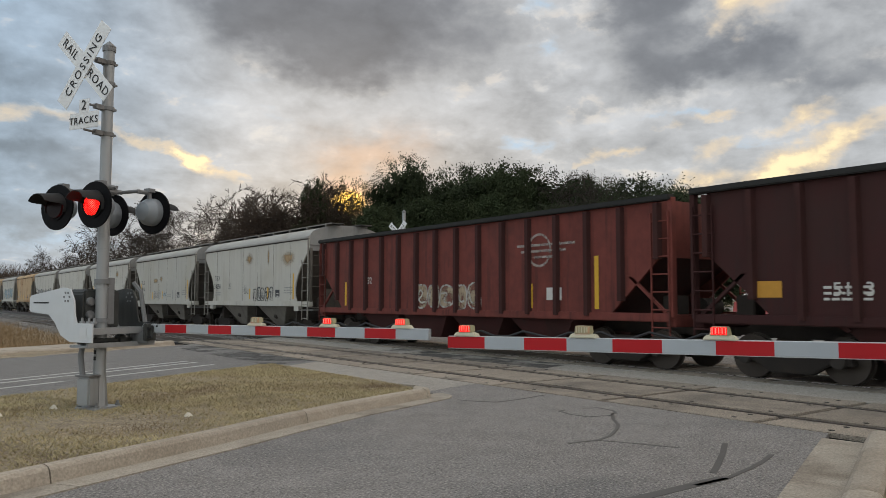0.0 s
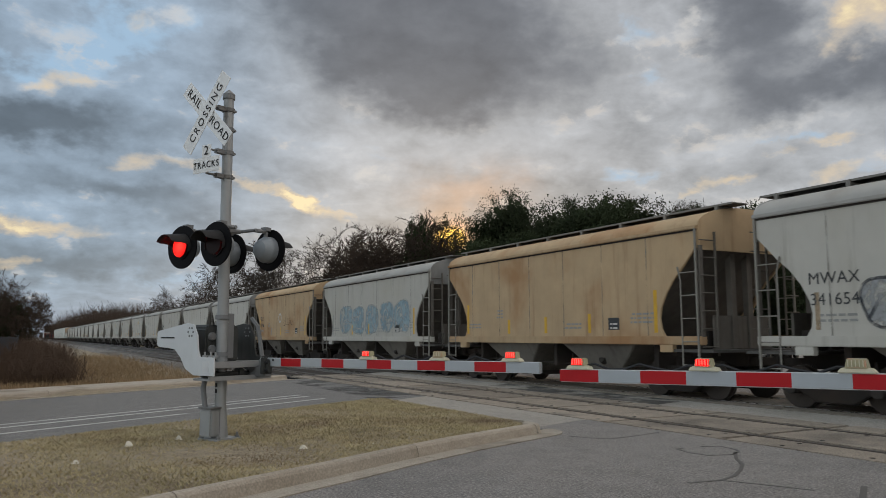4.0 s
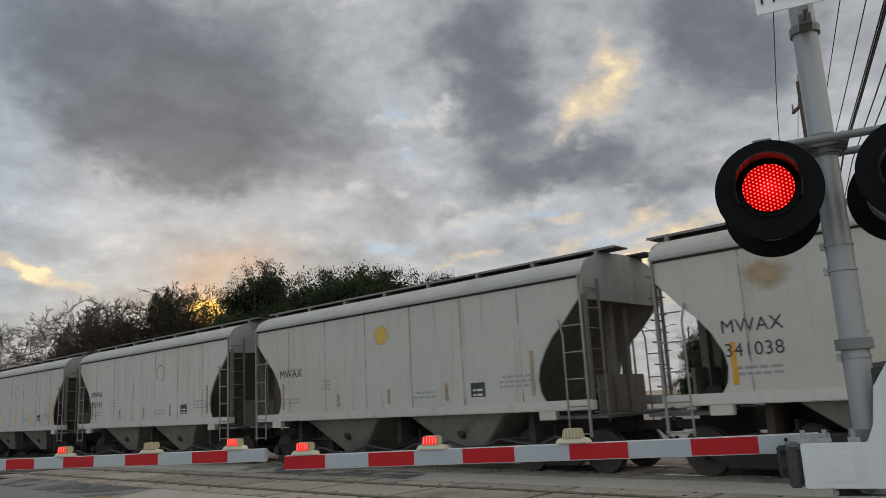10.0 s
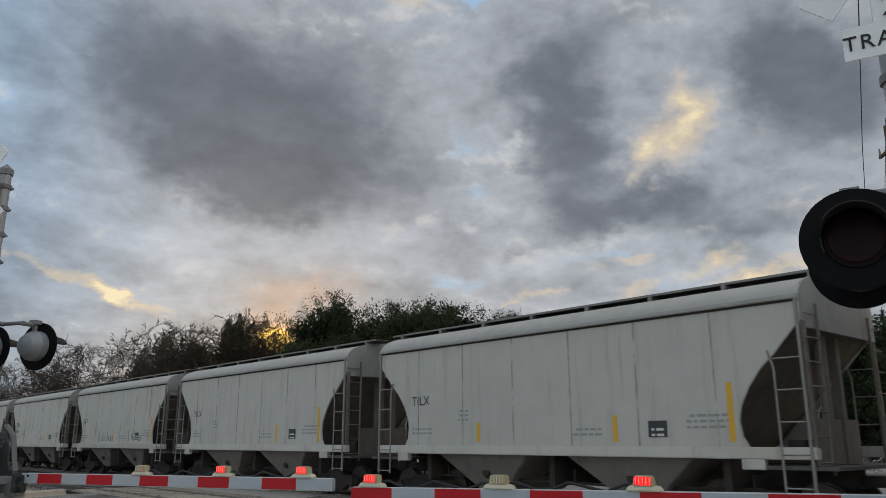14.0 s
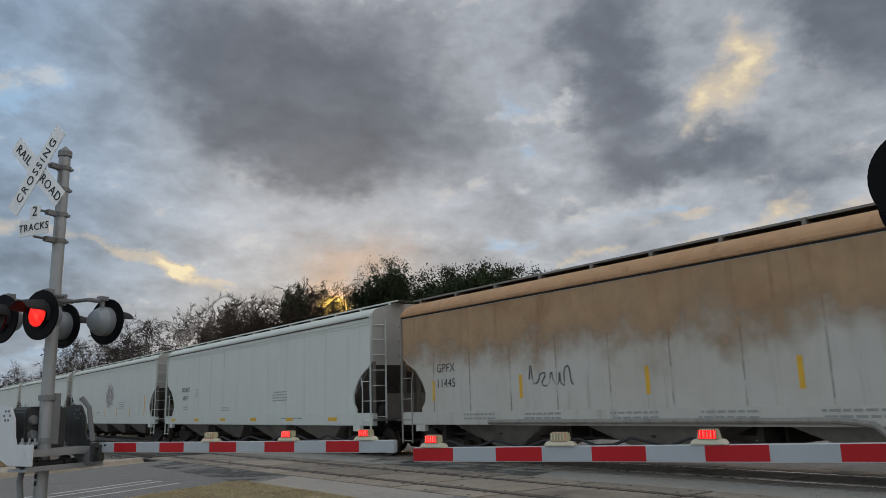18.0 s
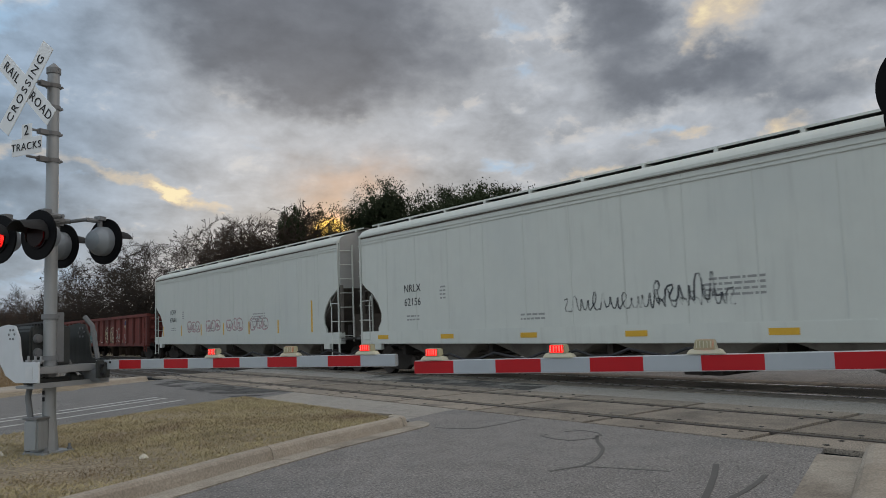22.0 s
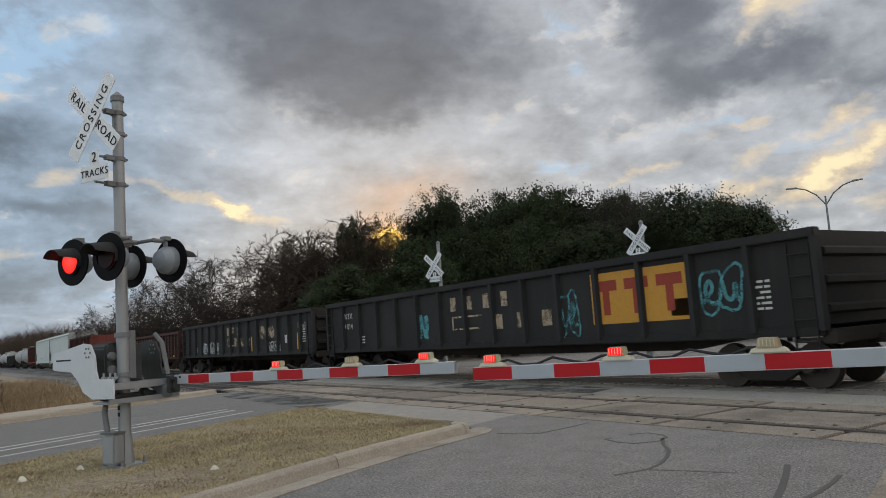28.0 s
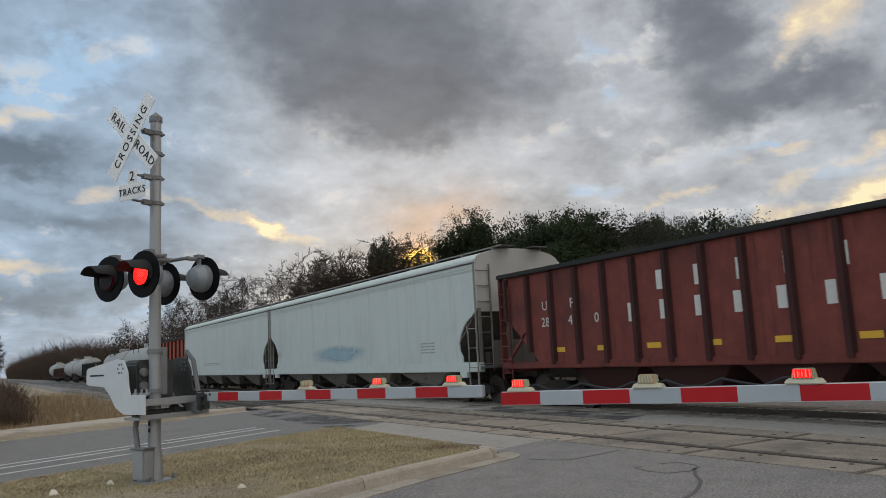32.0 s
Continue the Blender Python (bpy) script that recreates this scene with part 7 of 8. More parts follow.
    part("arm_core", Shape().hexa([(side * 0.25, yo - t, at_z(0.25)), (side * 0.25, yo + t, at_z(0.25)), (side * tip, yo + t, at_z(tip)), (side * tip, yo - t, at_z(tip))],
                                  [(side * 0.25, yo - t, at_z(0.25) + h), (side * 0.25, yo + t, at_z(0.25) + h), (side * tip, yo + t, at_z(tip) + h), (side * tip, yo - t, at_z(tip) + h)]), ARMEDGE, g, "long aluminium gate arm", bevel=0.006)
    n = int(round((tip - start) / 0.4064))
    for i in range(-1, n):
        a, b = start + i * 0.4064, start + (i + 1) * 0.4064
        red = (i % 2 == 0) if not tip_red else ((n - 1 - i) % 2 == 0)
        w = t + 0.004
        part("arm_stripe", Shape().hexa([(side * a, yo - w, at_z(a) + 0.006), (side * a, yo + w, at_z(a) + 0.006), (side * b, yo + w, at_z(b) + 0.006), (side * b, yo - w, at_z(b) + 0.006)],
                                        [(side * a, yo - w, at_z(a) + h - 0.006), (side * a, yo + w, at_z(a) + h - 0.006), (side * b, yo + w, at_z(b) + h - 0.006), (side * b, yo - w, at_z(b) + h - 0.006)]),
             STRIPE_RED if red else STRIPE_WHITE, g, "red reflective stripe" if red else "white reflective stripe")
    for i in range(3):
        part("arm_bolt", Shape().tube((side * (start - 0.36 + 0.1 * i), yo - 0.04, at_z(start) + (0.03 if i % 2 else 0.085)), (side * (start - 0.36 + 0.1 * i), yo + 0.04, at_z(start) + (0.03 if i % 2 else 0.085)), 0.012, n=8), BLACK, g)
    cable = []
    for d, phase in lamps:
        z = at_z(d) + h
        lamp = part("arm_lamp", Shape().hexa([(side * d - 0.125, yo - 0.045, z), (side * d + 0.125, yo - 0.045, z), (side * d + 0.125, yo + 0.045, z), (side * d - 0.125, yo + 0.045, z)],
                                             [(side * d - 0.1, yo - 0.035, z + 0.035), (side * d + 0.1, yo - 0.035, z + 0.035), (side * d + 0.1, yo + 0.035, z + 0.035), (side * d - 0.1, yo + 0.035, z + 0.035)]), LAMPCASE, g, "cream lamp case on the arm", bevel=0.006)
        part("arm_lens", Shape().hexa([(side * d - 0.075, yo - 0.04, z + 0.03), (side * d + 0.075, yo - 0.04, z + 0.03), (side * d + 0.075, yo + 0.04, z + 0.03), (side * d - 0.075, yo + 0.04, z + 0.03)],
                                      [(side * d - 0.06, yo - 0.035, z + 0.1), (side * d + 0.06, yo - 0.035, z + 0.1), (side * d + 0.06, yo + 0.035, z + 0.1), (side * d - 0.06, yo + 0.035, z + 0.1)]), ARMLENS_OFF, lamp, bevel=0.006)
        grille = Shape()
        for q in range(5):
            grille.box(side * d - 0.05 + q * 0.024, yo - 0.05, z + 0.045, side * d - 0.045 + q * 0.024, yo - 0.045, z + 0.09)
        part("lens_grille", grille, LAMPCASE, lamp)
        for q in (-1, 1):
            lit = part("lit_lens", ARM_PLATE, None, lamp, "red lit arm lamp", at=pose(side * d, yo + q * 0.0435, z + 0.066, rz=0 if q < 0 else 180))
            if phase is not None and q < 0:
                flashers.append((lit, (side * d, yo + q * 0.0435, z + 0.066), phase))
        if cable:
            pd = cable[-1]
            pts = [(side * (pd + (d - pd) * k / 8), yo + 0.02, at_z(pd + (d - pd) * k / 8) + h + 0.02 + 0.03 * math.sin(k * 1.9)) for k in range(9)]
            part("arm_cable", Shape().path(pts, 0.011, 5), CABLE, g, "thin black cable along the arm")
        cable.append(d)
    return g


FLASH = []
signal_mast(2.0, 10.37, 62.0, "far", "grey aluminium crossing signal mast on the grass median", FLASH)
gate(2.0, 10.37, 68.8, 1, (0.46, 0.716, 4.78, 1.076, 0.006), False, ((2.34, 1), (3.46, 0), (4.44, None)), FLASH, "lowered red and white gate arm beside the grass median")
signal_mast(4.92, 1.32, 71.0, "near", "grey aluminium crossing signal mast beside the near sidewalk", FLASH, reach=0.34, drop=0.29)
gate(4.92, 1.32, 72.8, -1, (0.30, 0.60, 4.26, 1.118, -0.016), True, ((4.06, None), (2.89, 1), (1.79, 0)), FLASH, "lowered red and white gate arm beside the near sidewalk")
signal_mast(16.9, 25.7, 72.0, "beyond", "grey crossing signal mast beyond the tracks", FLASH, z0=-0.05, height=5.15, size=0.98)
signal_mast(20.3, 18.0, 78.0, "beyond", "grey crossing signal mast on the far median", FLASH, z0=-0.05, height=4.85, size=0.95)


# ---- street furniture and wires ----
def street_lamp(x, y, h, turn, reach, label):
    t = thing("street_lamp", pose(x, y, -0.05, rz=turn), label, "street lamp", "street lamps")
    part("pole", Shape().tube((0, 0, 0), (0, 0, h), 0.11, 0.06, n=12), STEELGREY, t, smooth=True)
    for s in (-1, 1):
        arm = Shape()
        pts = [(0, 0, h - 0.6), (s * reach * 0.3, 0, h + 0.15), (s * reach * 0.65, 0, h + 0.6), (s * reach, 0, h + 0.8)]
        part("arm", arm.path(pts, 0.045, 8), STEELGREY, t, smooth=True)
        part("lamp_head", Shape().hexa([(s * (reach - 0.05), -0.12, h + 0.74), (s * (reach + 0.65), -0.1, h + 0.8), (s * (reach + 0.65), 0.1, h + 0.8), (s * (reach - 0.05), 0.12, h + 0.74)],
                                       [(s * (reach - 0.05), -0.1, h + 0.86), (s * (reach + 0.6), -0.07, h + 0.88), (s * (reach + 0.6), 0.07, h + 0.88), (s * (reach - 0.05), 0.1, h + 0.86)]), STEELGREY, t, bevel=0.02)


street_lamp(50.6, 28.4, 9.0, -60.7, 1.75, "grey double-armed street lamp beyond the trees")
street_lamp(92.0, 48.0, 9.0, -62, 1.9, "grey double-armed street lamp far down the road")
street_lamp(128.0, 62.0, 9.0, -64, 1.9, "grey double-armed street lamp far down the road")


def utility_pole(x, y, h, turn, label):
    t = thing("utility_pole", pose(x, y, -0.1, rz=turn), label, "utility pole", "utility poles")
    part("pole", Shape().tube((0, 0, 0), (0, 0, h), 0.17, 0.12, n=12), POLEWOOD, t, smooth=True)
    part("cross_arm", Shape().box(-0.95, -0.05, h - 1.0, 0.95, 0.05, h - 0.88), POLEWOOD, t, bevel=0.01)
    for x1 in (-0.9, 0.0, 0.9):
        part("insulator", Shape().tube((x1, 0, h - 0.88 if x1 else h), (x1, 0, h - 0.6 if x1 else h + 0.3), 0.05, 0.03, n=8), STEELGREY, t)
    part("cutout_switch", Shape().tube((-0.95, -0.1, h - 0.75), (-0.85, -0.15, h - 1.25), 0.04, n=8), STEELGREY, t)


utility_pole(30.75, 8.75, 13.3, 40, "dark wooden utility pole with a crossarm beyond the tracks")
utility_pole(-14.0, -6.6, 12.4, 40, "dark wooden utility pole with a crossarm")
utility_pole(139.0, 66.0, 13.0, 30, "dark wooden utility pole far down the road")
utility_pole(75.0, 24.0, 13.0, 60, "dark wooden utility pole beyond the trees")


def wires():
    """Three bare conductors on the crossarms and a bundle of lower lines, from pole to pole."""
    poles = ((-14.0, -6.9), (30.75, 8.75), (75.0, 24.0))
    lines = [(0.9, 12.6, 0.016), (0.0, 13.4, 0.016), (-0.9, 12.6, 0.016), (-1.3, 10.6, 0.02), (-1.2, 10.2, 0.034), (-1.12, 9.9, 0.02), (-1.4, 9.7, 0.02), (-1.55, 9.4, 0.02), (-1.0, 10.9, 0.016)]
    for k, (off, z, thick) in enumerate(lines):
        t = thing("overhead_wire", pose(0, 0, 0), "thin black overhead wire between the poles", "wire", "overhead wires")
        for (x0, y0), (x1, y1) in zip(poles, poles[1:]):
            pts = []
            for i in range(13):
                f = i / 12
                pts.append((x0 + (x1 - x0) * f - off * 0.3, y0 + (y1 - y0) * f + off * 0.95, z - (1.6 if k < 3 else 2.2) * f * (1 - f)))
            part("wire_run", Shape().path(pts, thick, 5), CABLE, t)


wires()


# ---- trees ----
def bare_tree_meshes(seed, height, spread=0.55, depth=7, bark=None, fine=7):
    """A leafless tree: a short trunk, crooked spreading limbs, and a rounded crown of fine twigs."""
    r = random.Random(seed)
    limbs, twigs = Shape(), Shape()

    def grow(p, d, length, rad, level):
        n = 8 if level < 2 else (5 if level < 4 else 3)
        target = limbs if level < 4 else twigs
        e = p + d * length
        out = (e.x * e.x + e.y * e.y) / (0.5 * height) ** 2 + ((e.z - 0.5 * height) / (0.47 * height)) ** 2
        if level > 1 and out > 1.0:
            length, level = length * 0.45, max(level, depth - 1)
        steps = 3 if level < 4 else 2
        knots = []
        for i in range(steps):
            kink = Vector((r.gauss(0, 1), r.gauss(0, 1), r.gauss(0, 0.7))) * (0.2 if level < 4 else 0.13)
            d = (d + kink + Vector((0, 0, 0.03 if level < 3 else -0.03))).normalized()
            q = p + d * (length / steps)
            target.tube(p, q, rad, rad * 0.88, n=n, caps=False)
            rad *= 0.88
            p = q
            knots.append((q, d, rad))
        if level >= depth:
            for _ in range(fine):
                q, e, w = r.choice(knots)
                e = (e + Vector((r.gauss(0, 1), r.gauss(0, 1), r.gauss(0, 0.8))) * 0.5).normalized()
                twigs.tube(q, q + e * length * r.uniform(0.4, 0.9), 0.011, 0.006, n=3, caps=False)
            return
        kids = [(knots[-1], 0.75), (knots[-1], 1.0)] + [(r.choice(knots[:-1]), 1.1)] * (1 if level < 2 or r.random() < 0.55 else 0)
        for (q, e, w), k in kids:
            side = Vector((r.gauss(0, 1), r.gauss(0, 1), r.gauss(0, 0.55)))
            side = (side - e * side.dot(e)).normalized()
            nd = (e + side * spread * k * r.uniform(0.8, 1.4)).normalized()
            grow(q, nd, length * r.uniform(0.68, 0.9), max(0.014, w * r.uniform(0.62, 0.8)), level + 1)

    stem = Vector((r.uniform(-0.15, 0.15), r.uniform(-0.15, 0.15), height * 0.2))
    limbs.tube((0, 0, -0.2), stem, height * 0.026, height * 0.02, n=9, caps=False)
    turn = r.uniform(0, 6.283)
    for i in range(5):
        a = turn + 6.283 * i / 5 + r.uniform(-0.4, 0.4)
        up = 1.0 if i == 0 else r.uniform(0.45, 1.1)
        grow(stem - Vector((0, 0, r.uniform(0, 0.06) * height)), Vector((math.cos(a), math.sin(a), up if i else 1.6)).normalized(), height * r.uniform(0.2, 0.26), height * 0.013, 1)
    high = sorted(p[2] for p in twigs.v)[int(len(twigs.v) * 0.985)]
    return limbs.mesh("trunk", bark or BARK), twigs.mesh("twigs", bark or BARK), high


def inner_leaves(shape, c, k, r, n):
    """The shaded inside of a clump: coarse leaves at all angles."""
    for _ in range(n):
        v = Vector((r.gauss(0, 1), r.gauss(0, 1), r.gauss(0, 1))).normalized()
        p = c + v * k * r.uniform(0.3, 1.0)
        u = Vector((r.uniform(-1, 1), r.uniform(-1, 1), r.uniform(-1, 1))).normalized()
        w = u.orthogonal().normalized()
        s = r.uniform(0.1, 0.2)
        shape.add([p - u * s, p + w * s * 0.6, p + u * s, p - w * s * 0.6], [(0, 1, 2, 3)])


def evergreen_meshes(seed, height, radius, leaf, leaves=30000, core=0.75, size=(0.05, 0.1), lobes=9, tall=1.0, gappy=0.0):
    """A broad evergreen: trunk with limbs, and a crown of overlapping lobes clad in many small uneven leaf tufts, with gaps between."""
    r = random.Random(seed)
    limbs, crown = Shape(), Shape()
    limbs.tube((0, 0, 0), (0.1, 0.05, height * 0.4), height * 0.03, height * 0.02, n=8)
    tufts = []
    for i in range(lobes):
        a = i * 2.4 + r.uniform(-0.4, 0.4)
        f = (i + 0.5) / lobes
        k = radius * r.uniform(0.36, 0.52)
        z = height * (0.26 + 0.56 * f ** 0.8) * r.uniform(0.94, 1.06)
        wide = math.sqrt(max(0.08, 1 - ((f - 0.25) / 0.8) ** 2))
        d = (radius - k * 0.7) * wide * r.uniform(0.75, 1.0)
        c = Vector((d * math.cos(a), d * math.sin(a), z))
        limbs.tube((0.05, 0.0, height * (0.15 + 0.25 * f)), c, height * 0.009, height * 0.004, n=5)
        if core:
            inner_leaves(crown, c, k * core, r, 900)
        for j in range(46):
            if r.random() < gappy:
                continue
            v = Vector((r.gauss(0, 1), r.gauss(0, 1), r.gauss(0.2, 0.9))).normalized()
            q = c + Vector((v.x, v.y, v.z * tall)) * k * r.choice((r.uniform(0.5, 0.9), r.uniform(0.85, 1.04), r.uniform(0.95, 1.12)))
            tufts.append((q, radius * r.uniform(0.05, 0.13)))
            if j % 3 == 0:
                limbs.tube(c, q, height * 0.004, height * 0.0012, n=3)
    for i in range(leaves):
        c, k = r.choice(tufts)
        v = Vector((r.gauss(0, 0.62), r.gauss(0, 0.62), r.gauss(0, 0.6)))
        p = c + v * k
        u = (v.normalized() * 0.6 + Vector((r.uniform(-1, 1), r.uniform(-1, 1), r.uniform(-1, 1)))).normalized()
        w = u.orthogonal().normalized()
        s = r.uniform(*size)
        crown.add([p - u * s, p + w * s * 0.55, p + u * s, p - w * s * 0.55], [(0, 1, 2, 3)])
    return limbs.mesh("trunk", BARK), crown.mesh("crown", leaf), sorted(p[2] for p in crown.v)[int(len(crown.v) * 0.995)]


BARE = [bare_tree_meshes(s, 10.0, sp) for s, sp in ((1, 0.8), (2, 0.9), (5, 0.85), (9, 0.95))]
DENSE = [bare_tree_meshes(s, 10.0, sp, 8, TWIGBROWN, 7) for s, sp in ((3, 0.8), (8, 0.88))]
GREEN = [evergreen_meshes(s, 9.0, 3.6, LEAF_DARK, 60000, 0.85, (0.045, 0.09), n, f) for s, n, f in ((21, 9, 1.0), (22, 8, 0.9), (23, 11, 1.1))]
DOME = evergreen_meshes(27, 8.0, 4.4, LEAF_DARK, 75000, 0.85, (0.045, 0.09), 15, 0.8)
OLIVE = [evergreen_meshes(s, 9.0, 2.9, LEAF_OLIVE, 11000, 0, (0.04, 0.075), 9, 1.0, 0.4) for s in (31, 32)]


def tree(kind, meshes, az, dist, top, label, wide=1.0):
    """A tree by its bearing from the eye, with the top at a height of so many metres."""
    x, y = dist * math.sin(radians(az)), dist * math.cos(radians(az))
    t = thing(kind, Matrix.Translation((x, y, ground_height(x, y) - 0.05)) @ Matrix.Rotation(radians((az * 97) % 360), 4, "Z"), label, "tree", "trees behind the tracks")
    k = top / meshes[2]
    t.scale = (k * wide, k * wide, k)
    part("trunk", meshes[0], None, t)
    part("twig_crown" if kind == "bare_tree" else "crown", meshes[1], None, t)


rt = random.Random(77)
for az, el, kind, d in ((24.2, 7.6, 3, 50), (25.4, 8.4, 3, 48), (26.7, 8.8, 3, 50), (27.3, 9.0, 6, 47), (29.3, 9.4, 2, 48), (31.7, 9.0, 6, 46), (33.6, 10.4, 5, 46), (35.6, 8.4, 0, 49), (37.6, 9.5, 0, 47), (39.8, 9.9, 0, 45), (42.3, 9.8, 0, 49), (44.0, 8.8, 1, 46),
                        (45.4, 9.0, 0, 50), (46.6, 8.6, 1, 44), (48.4, 9.0, 0, 46), (52.2, 8.6, 4, 46), (55.2, 6.9, 0, 47)):
    top = 1.5 + d * math.tan(radians(el))
    if kind == 0:
        tree("evergreen_tree", rt.choice(GREEN), az, d, top, "dense dark green live oak behind the tracks", rt.uniform(0.85, 1.0))
    elif kind == 5:
        tree("evergreen_tree", GREEN[2], az, d, top, "narrow dark green oak with a pointed crown behind the tracks", 0.62)
    elif kind == 6:
        tree("evergreen_tree", rt.choice(GREEN), az, d, top, "slender dark green oak behind the tracks", 0.5)
    elif kind == 4:
        tree("evergreen_tree", DOME, az, d, top, "broad dome-shaped dark green live oak behind the tracks", 1.0)
    elif kind == 2:
        tree("evergreen_tree", rt.choice(OLIVE), az, d, top, "thin olive-green tree behind the tracks", 0.75)
    else:
        tree("bare_tree", rt.choice(DENSE if kind == 3 or az < 30 else BARE), az, d, top, "leafless brown tree behind the tracks", 0.9)
for az, el in ((26.0, 5.4), (32.7, 6.4), (34.2, 7.0), (36, 7.5), (38.5, 7.0), (41, 7.5), (44.5, 7), (47, 6.5), (50, 6), (53, 5.6), (29.0, 4.4)):
    tree("evergreen_tree", rt.choice(GREEN), az, 42 + rt.uniform(-2, 2), 1.5 + 42 * math.tan(radians(el)), "dark green understorey tree behind the tracks", 1.1)
for az, el, d in ((10.6, 4.3, 96), (12.6, 4.8, 92), (14.6, 5.6, 70), (16.4, 6.3, 66), (18.6, 6.7, 62), (20.8, 7.0, 60), (22.6, 7.6, 57)):
    tree("bare_tree", rt.choice(BARE), az, d, d * math.tan(radians(el)) + 1.6, "leafless grey-brown oak beside the tracks", 1.0)
for az, top in ((19.5, 3.6), (22.0, 4.0), (24.2, 4.2), (17.5, 3.2)):
    tree("evergreen_tree", rt.choice(OLIVE), az, 58, top, "low olive-brown thicket beside the tracks", 1.8)


def brush(name, n, seed, where, h, label, material=SCRUB, w=0.02):
    """Leafless brush: many thin crooked stems, joined."""
    r = random.Random(seed)
    s = Shape()
    for _ in range(n):
        x, y, z, k = where(r)
        a = r.uniform(0, 6.283)
        p = Vector((x, y, z))
        q = p + Vector((math.cos(a) * 0.2, math.sin(a) * 0.2, 0.55)) * k * h * r.uniform(0.7, 1.2)
        e = q + Vector((r.uniform(-0.35, 0.35), r.uniform(-0.35, 0.35), 0.45)) * k * h
        ww = w * r.uniform(0.6, 1.4)
        s.tube(p, q, ww, ww * 0.7, n=3, caps=False)
        s.tube(q, e, ww * 0.7, ww * 0.2, n=3, caps=False)
        for _ in range(2):
            f = q + Vector((r.uniform(-0.5, 0.5), r.uniform(-0.5, 0.5), r.uniform(0.1, 0.45))) * k * h
            s.tube(p + (q - p) * r.uniform(0.5, 1), f, ww * 0.5, ww * 0.15, n=3, caps=False)
    tagged(new(name, s.mesh(name, material)), label, "brush", kind="stuff")


brush("bare_brush", 10500, 41, lambda r: (lambda y: (20 + r.random() * 9, y, -0.4, r.uniform(0.6, 1.3) * (1 + min(1.6, max(0.0, y - 80) * 0.0065))))(44 + 800 * r.random() ** 2.2), 4.2, "long belt of brown leafless brush beside the tracks", SCRUB, 0.09)
brush("bare_brush", 5200, 42, lambda r: (lambda a, d: (0.15 + a, d, -0.35, r.uniform(0.4, 1.15) * (0.55 + 0.45 * min(1.0, (d - 29) / 9))))(r.gauss(0, 0.6), r.uniform(29, 46)), 1.6, "thicket of reddish-brown leafless brush by the fence", REDSCRUB, 0.012)
brush("bare_brush", 3200, 43, lambda r: (lambda y: (r.uniform(-1.0, 6.6), y, -0.38, r.uniform(0.4, 1.0)))(r.uniform(26.5, 70)), 0.6, "low brown weeds on the bank by the tracks", WEED, 0.012)
tree("bare_tree", DENSE[0], -1.25, 50, 4.95, "round leafless tree behind the fence", 0.78)
tree("bare_tree", DENSE[1], -1.0, 51, 4.5, "round leafless tree behind the fence", 0.8)
tree("evergreen_tree", GREEN[1], -1.5, 51, 4.0, "dark ivy-grown tree behind the fence", 0.85)
for az, d, top in ((66.5, 40, 4.6), (69.5, 38, 4.8), (72.0, 40, 6.2), (75.0, 38, 6.8), (78.5, 40, 7.2), (82, 38, 7.0)):
    tree("evergreen_tree", rt.choice(GREEN), az, d, top, "dark green shrubby tree beyond the crossing", 1.2)
tree("evergreen_tree", GREEN[0], -9.0, 90, 6.2, "dark green tree behind the house", 1.0)


# ---- the house, the fence and the wall on the left bank ----
def house():
    h = thing("house", pose(-6.6, 61.1, -0.1, rz=15), "white sided house with grey gabled roofs behind the fence", "house", "houses")
    part("wall", Shape().prism([(-3.0, 0), (3.0, 0), (3.0, 2.2), (0, 3.45), (-3.0, 2.2)], "y", 0, 9), HOUSEWALL, h, "white siding walls with a gable")
    part("roof", Shape().prism([(-3.4, 2.06), (0, 3.48), (3.4, 2.06), (3.4, 2.2), (0, 3.64), (-3.4, 2.2)], "y", -0.35, 9.4), SHINGLE, h, "grey shingle roof")
    part("barge_board", Shape().prism([(-3.4, 1.98), (0, 3.4), (3.4, 1.98), (3.4, 2.1), (0, 3.52), (-3.4, 2.1)], "y", -0.4, -0.355), HOUSEWALL, h)
    part("porch_gable", Shape().prism([(0.4, 0), (3.1, 0), (3.1, 2.0), (1.75, 2.85), (0.4, 2.0)], "y", -1.6, -0.01), HOUSEWALL, h)
    part("porch_roof", Shape().prism([(0.1, 1.88), (1.75, 2.92), (3.4, 1.88), (3.4, 2.0), (1.75, 3.06), (0.1, 2.0)], "y", -1.9, -0.36), SHINGLE, h)
    part("barge_board", Shape().prism([(0.1, 1.8), (1.75, 2.84), (3.4, 1.8), (3.4, 1.9), (1.75, 2.94), (0.1, 1.9)], "y", -1.95, -1.905), HOUSEWALL, h)
    part("roof_vent", Shape().tube((-0.9, 2.0, 3.1), (-0.9, 2.0, 3.6), 0.13, n=10), HOUSEWALL, h)
    for wx, y0 in ((-2.2, -0.03), (0.75, -1.63), (2.35, -1.63)):
        w = part("window", Shape().box(wx - 0.3, y0, 0.9, wx + 0.3, y0 + 0.04, 1.75), HOUSEWALL, h)
        part("pane", Shape().box(wx - 0.24, y0 - 0.02, 0.96, wx + 0.24, y0, 1.3), WINDOWDARK, w)
        part("pane", Shape().box(wx - 0.24, y0 - 0.02, 1.34, wx + 0.24, y0, 1.69), WINDOWDARK, w)
    for k in range(5):
        part("siding_board", Shape().box(-2.98, -0.015, 0.35 + k * 0.36, 0.39, -0.002, 0.38 + k * 0.36), HOUSEWALL, h)


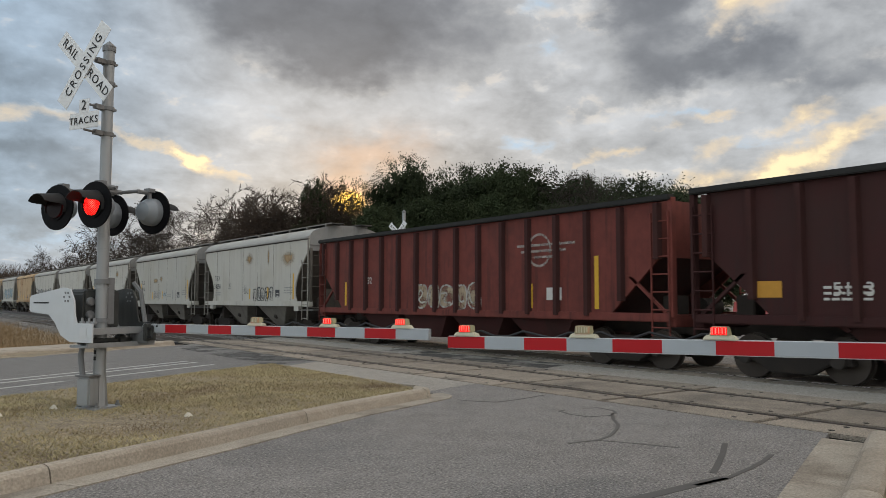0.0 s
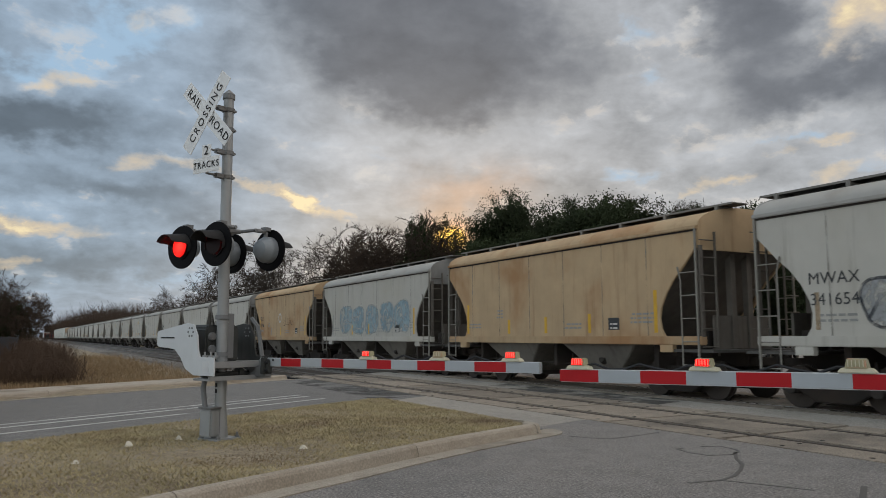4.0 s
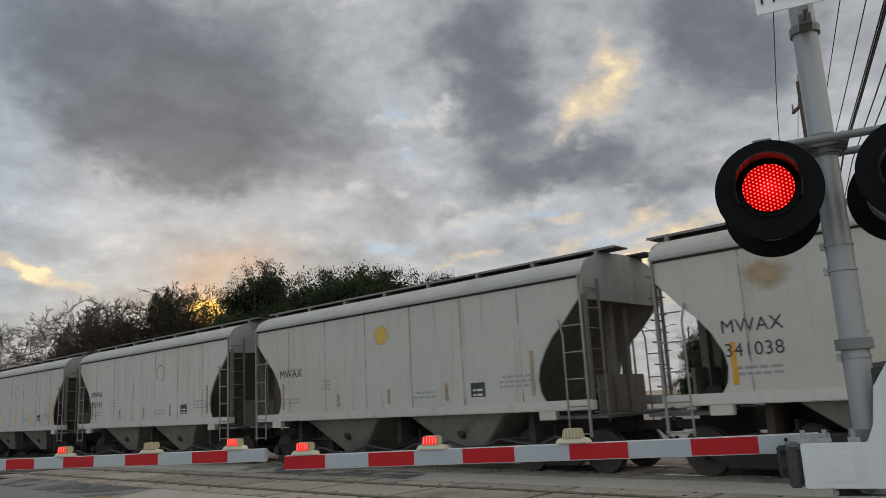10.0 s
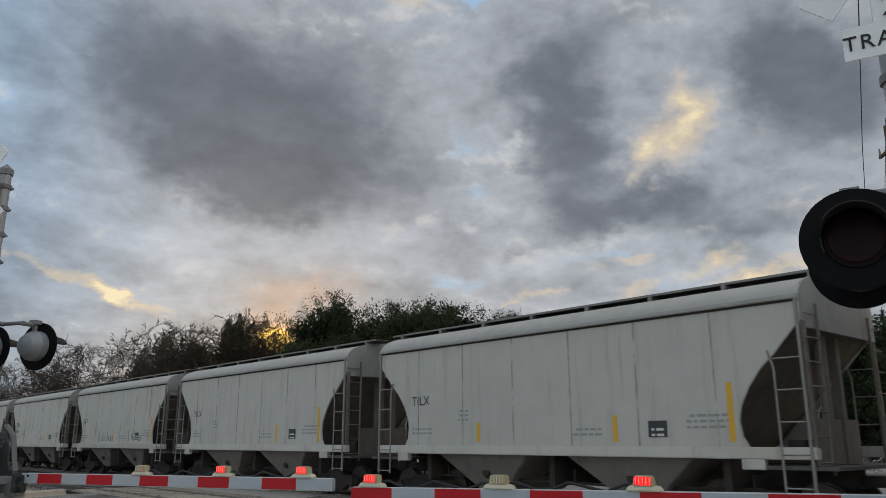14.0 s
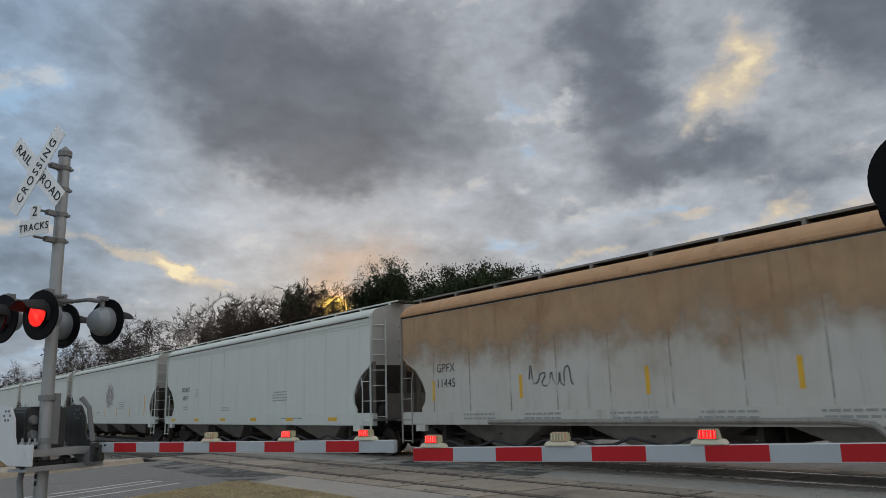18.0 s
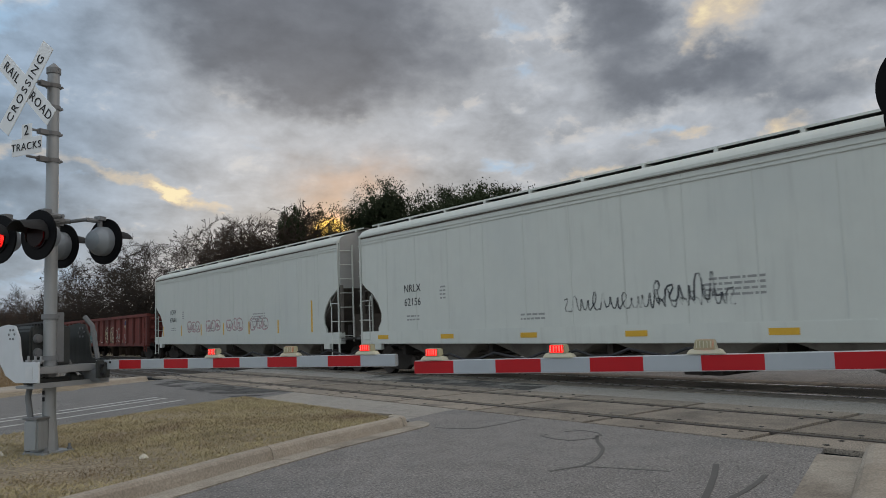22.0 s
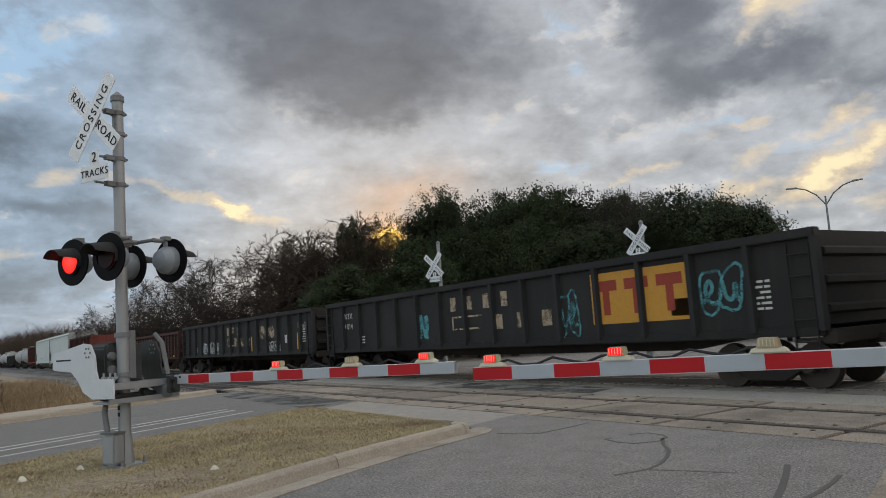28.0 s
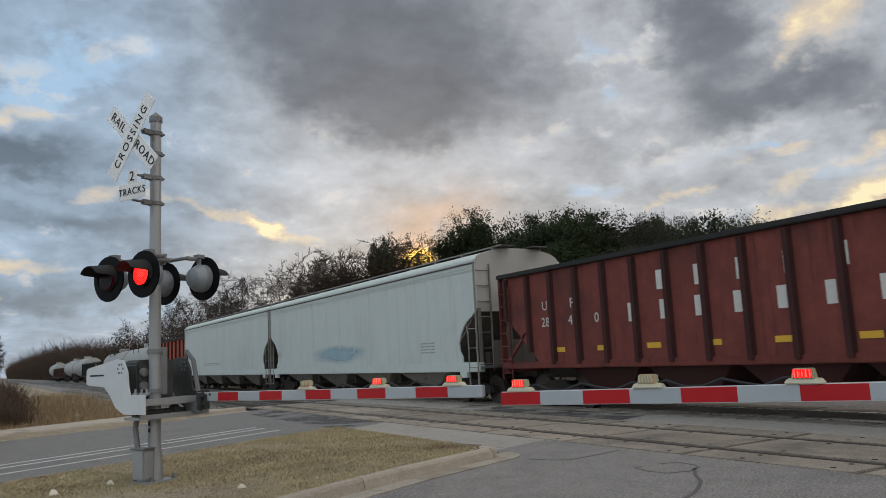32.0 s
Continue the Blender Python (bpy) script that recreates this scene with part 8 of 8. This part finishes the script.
def large_house():
    h = thing("house", pose(-13.4, 95, -0.1), "larger house with a dark hipped roof behind the white one", "house", "houses")
    part("wall", Shape().box(-7.0, 0, 0, 7.0, 9, 4.8), HOUSEWALL, h)
    part("roof", Shape().hexa([(-7.6, -0.6, 4.75), (7.6, -0.6, 4.75), (7.6, 9.6, 4.75), (-7.6, 9.6, 4.75)], [(-4.0, 4.2, 6.3), (4.6, 4.2, 6.3), (4.6, 4.8, 6.3), (-4.0, 4.8, 6.3)]), SHINGLE, h, "dark hipped shingle roof")
    part("fascia", Shape().box(-7.62, -0.66, 4.6, 7.62, -0.61, 4.76), HOUSEWALL, h)
    for wx in (-4.0, 0.0, 4.0):
        w = part("window", Shape().box(wx - 0.6, -0.05, 2.9, wx + 0.6, -0.004, 4.1), HOUSEWALL, h)
        part("pane", Shape().box(wx - 0.52, -0.08, 2.98, wx + 0.52, -0.05, 4.02), WINDOWDARK, w)


house()
large_house()


def fence():
    """Slatted panels on a low wall of concrete blocks: along the bank, and then across it."""
    f = thing("fence", pose(-2.55, 14.0, 0), "dark slatted fence on a low retaining wall", "fence")
    me = Shape()
    for k in range(22):
        me.box(-0.012, 0.06 + k * 0.115, 0.62, 0.012, 0.06 + k * 0.115 + 0.108, 1.5)
    me.box(-0.03, 0.0, 0.66, 0.03, 2.6, 0.74).box(-0.03, 0.0, 1.34, 0.03, 2.6, 1.42)
    panel = me.mesh("fence_panel", FENCEMESH)
    post = Shape().box(-0.04, -0.04, 0.3, 0.04, 0.04, 1.53).mesh("post", FENCEMESH)
    for i in range(9):
        part("fence_panel", panel, None, f, at=pose(-0.012 * i, i * 2.6, 0))
        part("post", post, None, f, at=pose(0.045 - 0.012 * i, i * 2.6, 0))
    for i in range(2):
        part("fence_panel", panel, None, f, at=pose(-0.1 + i * 1.05, 23.5 + i * 1.6, -0.02, rz=-34) @ Matrix.Diagonal((1, 0.73, 1, 1)))
        part("post", post, None, f, at=pose(-0.1 + (i + 1) * 1.05, 23.5 + (i + 1) * 1.6, -0.02))
    w = thing("retaining_wall", pose(-2.4, 13.5, 0), "low grey concrete retaining wall along the bank", "wall")
    block = Shape().box(-0.1, 0.01, -0.5, 0.1, 1.19, 0.6).mesh("wall_block", WALLCONC, bevel=0.015)
    pier = Shape().box(-0.05, -0.06, -0.5, 0.05, 0.06, 0.64).mesh("wall_pier", WALLCONC, bevel=0.01)
    for i in range(19):
        part("wall_block", block, None, w, at=pose(-0.006 * i, i * 1.2, 0))
        part("wall_pier", pier, None, w, at=pose(0.14 - 0.006 * i, i * 1.2, 0))
    for i in range(3):
        part("wall_block", block, None, w, at=pose(-0.06 + i * 0.67, 23.1 + i * 1.0, -0.04 * i, rz=-34))


fence()
RK = random.Random(5)
for sx, sy, k in ((1.51, 10.6, 0.07), (2.71, 9.02, 0.06), (0.87, 10.3, 0.08), (3.6, 8.95, 0.03), (0.2, 9.2, 0.05)):
    vs = [(k * a * RK.uniform(0.7, 1.2), k * b * RK.uniform(0.7, 1.2), k * c * RK.uniform(0.8, 1.2)) for a, b, c in ((1, 0, 0), (0.5, 0.8, 0), (-0.6, 0.8, 0), (-1, 0, 0), (-0.5, -0.8, 0), (0.6, -0.8, 0), (0.3, 0.2, 1.0), (-0.3, -0.1, 0.9))]
    s = Shape().add(vs, [(0, 1, 6), (1, 2, 6), (2, 7, 6), (2, 3, 7), (3, 4, 7), (4, 5, 7), (5, 6, 7), (5, 0, 6), (5, 4, 3, 2, 1, 0)])
    tagged(new("stone", s.mesh("stone", STONEW, bevel=0.008)), "pale limestone rock on the dry median", "stone", "stones on the median").matrix_basis = pose(sx, sy, 0.11)


# ---- vehicles waiting beyond the tracks, seen between the cars ----
def road_car(x, y, turn, paint, label):
    c = thing("car", pose(x, y, 0, rz=turn), label, "car", "waiting cars")
    part("body", Shape().prism([(-2.2, 0.35), (2.2, 0.35), (2.25, 0.8), (1.3, 0.95), (0.7, 1.45), (-1.2, 1.48), (-1.9, 0.98), (-2.25, 0.9)], "y", -0.88, 0.88), paint, c, bevel=0.06)
    part("window_band", Shape().prism([(1.15, 0.98), (0.65, 1.4), (-1.15, 1.42), (-1.7, 1.0)], "y", -0.89, 0.89), CARGLASS, c)
    for sx in (-1.35, 1.35):
        for sy in (-0.8, 0.8):
            part("wheel", Shape().tube((sx, sy - 0.1, 0.32), (sx, sy + 0.1, 0.32), 0.32, n=18), BLACK, c)


road_car(31.0, 26.0, 205, CARPAINT[0], "silver car waiting beyond the tracks")
road_car(38.0, 29.5, 205, CARPAINT[1], "dark car waiting beyond the tracks")
road_car(34.0, 20.5, 205, CARPAINT[2], "red car waiting beyond the tracks")


# ---- what moves: every car of the train; the lit discs of the flashing lamps ----
def motions():
    for car, y in cars:
        walk(car, [(s, pose(TRACK_X, y - PACE[0] * s - PACE[1] * s * s, 0)) for s in range(0, 33, 4)])
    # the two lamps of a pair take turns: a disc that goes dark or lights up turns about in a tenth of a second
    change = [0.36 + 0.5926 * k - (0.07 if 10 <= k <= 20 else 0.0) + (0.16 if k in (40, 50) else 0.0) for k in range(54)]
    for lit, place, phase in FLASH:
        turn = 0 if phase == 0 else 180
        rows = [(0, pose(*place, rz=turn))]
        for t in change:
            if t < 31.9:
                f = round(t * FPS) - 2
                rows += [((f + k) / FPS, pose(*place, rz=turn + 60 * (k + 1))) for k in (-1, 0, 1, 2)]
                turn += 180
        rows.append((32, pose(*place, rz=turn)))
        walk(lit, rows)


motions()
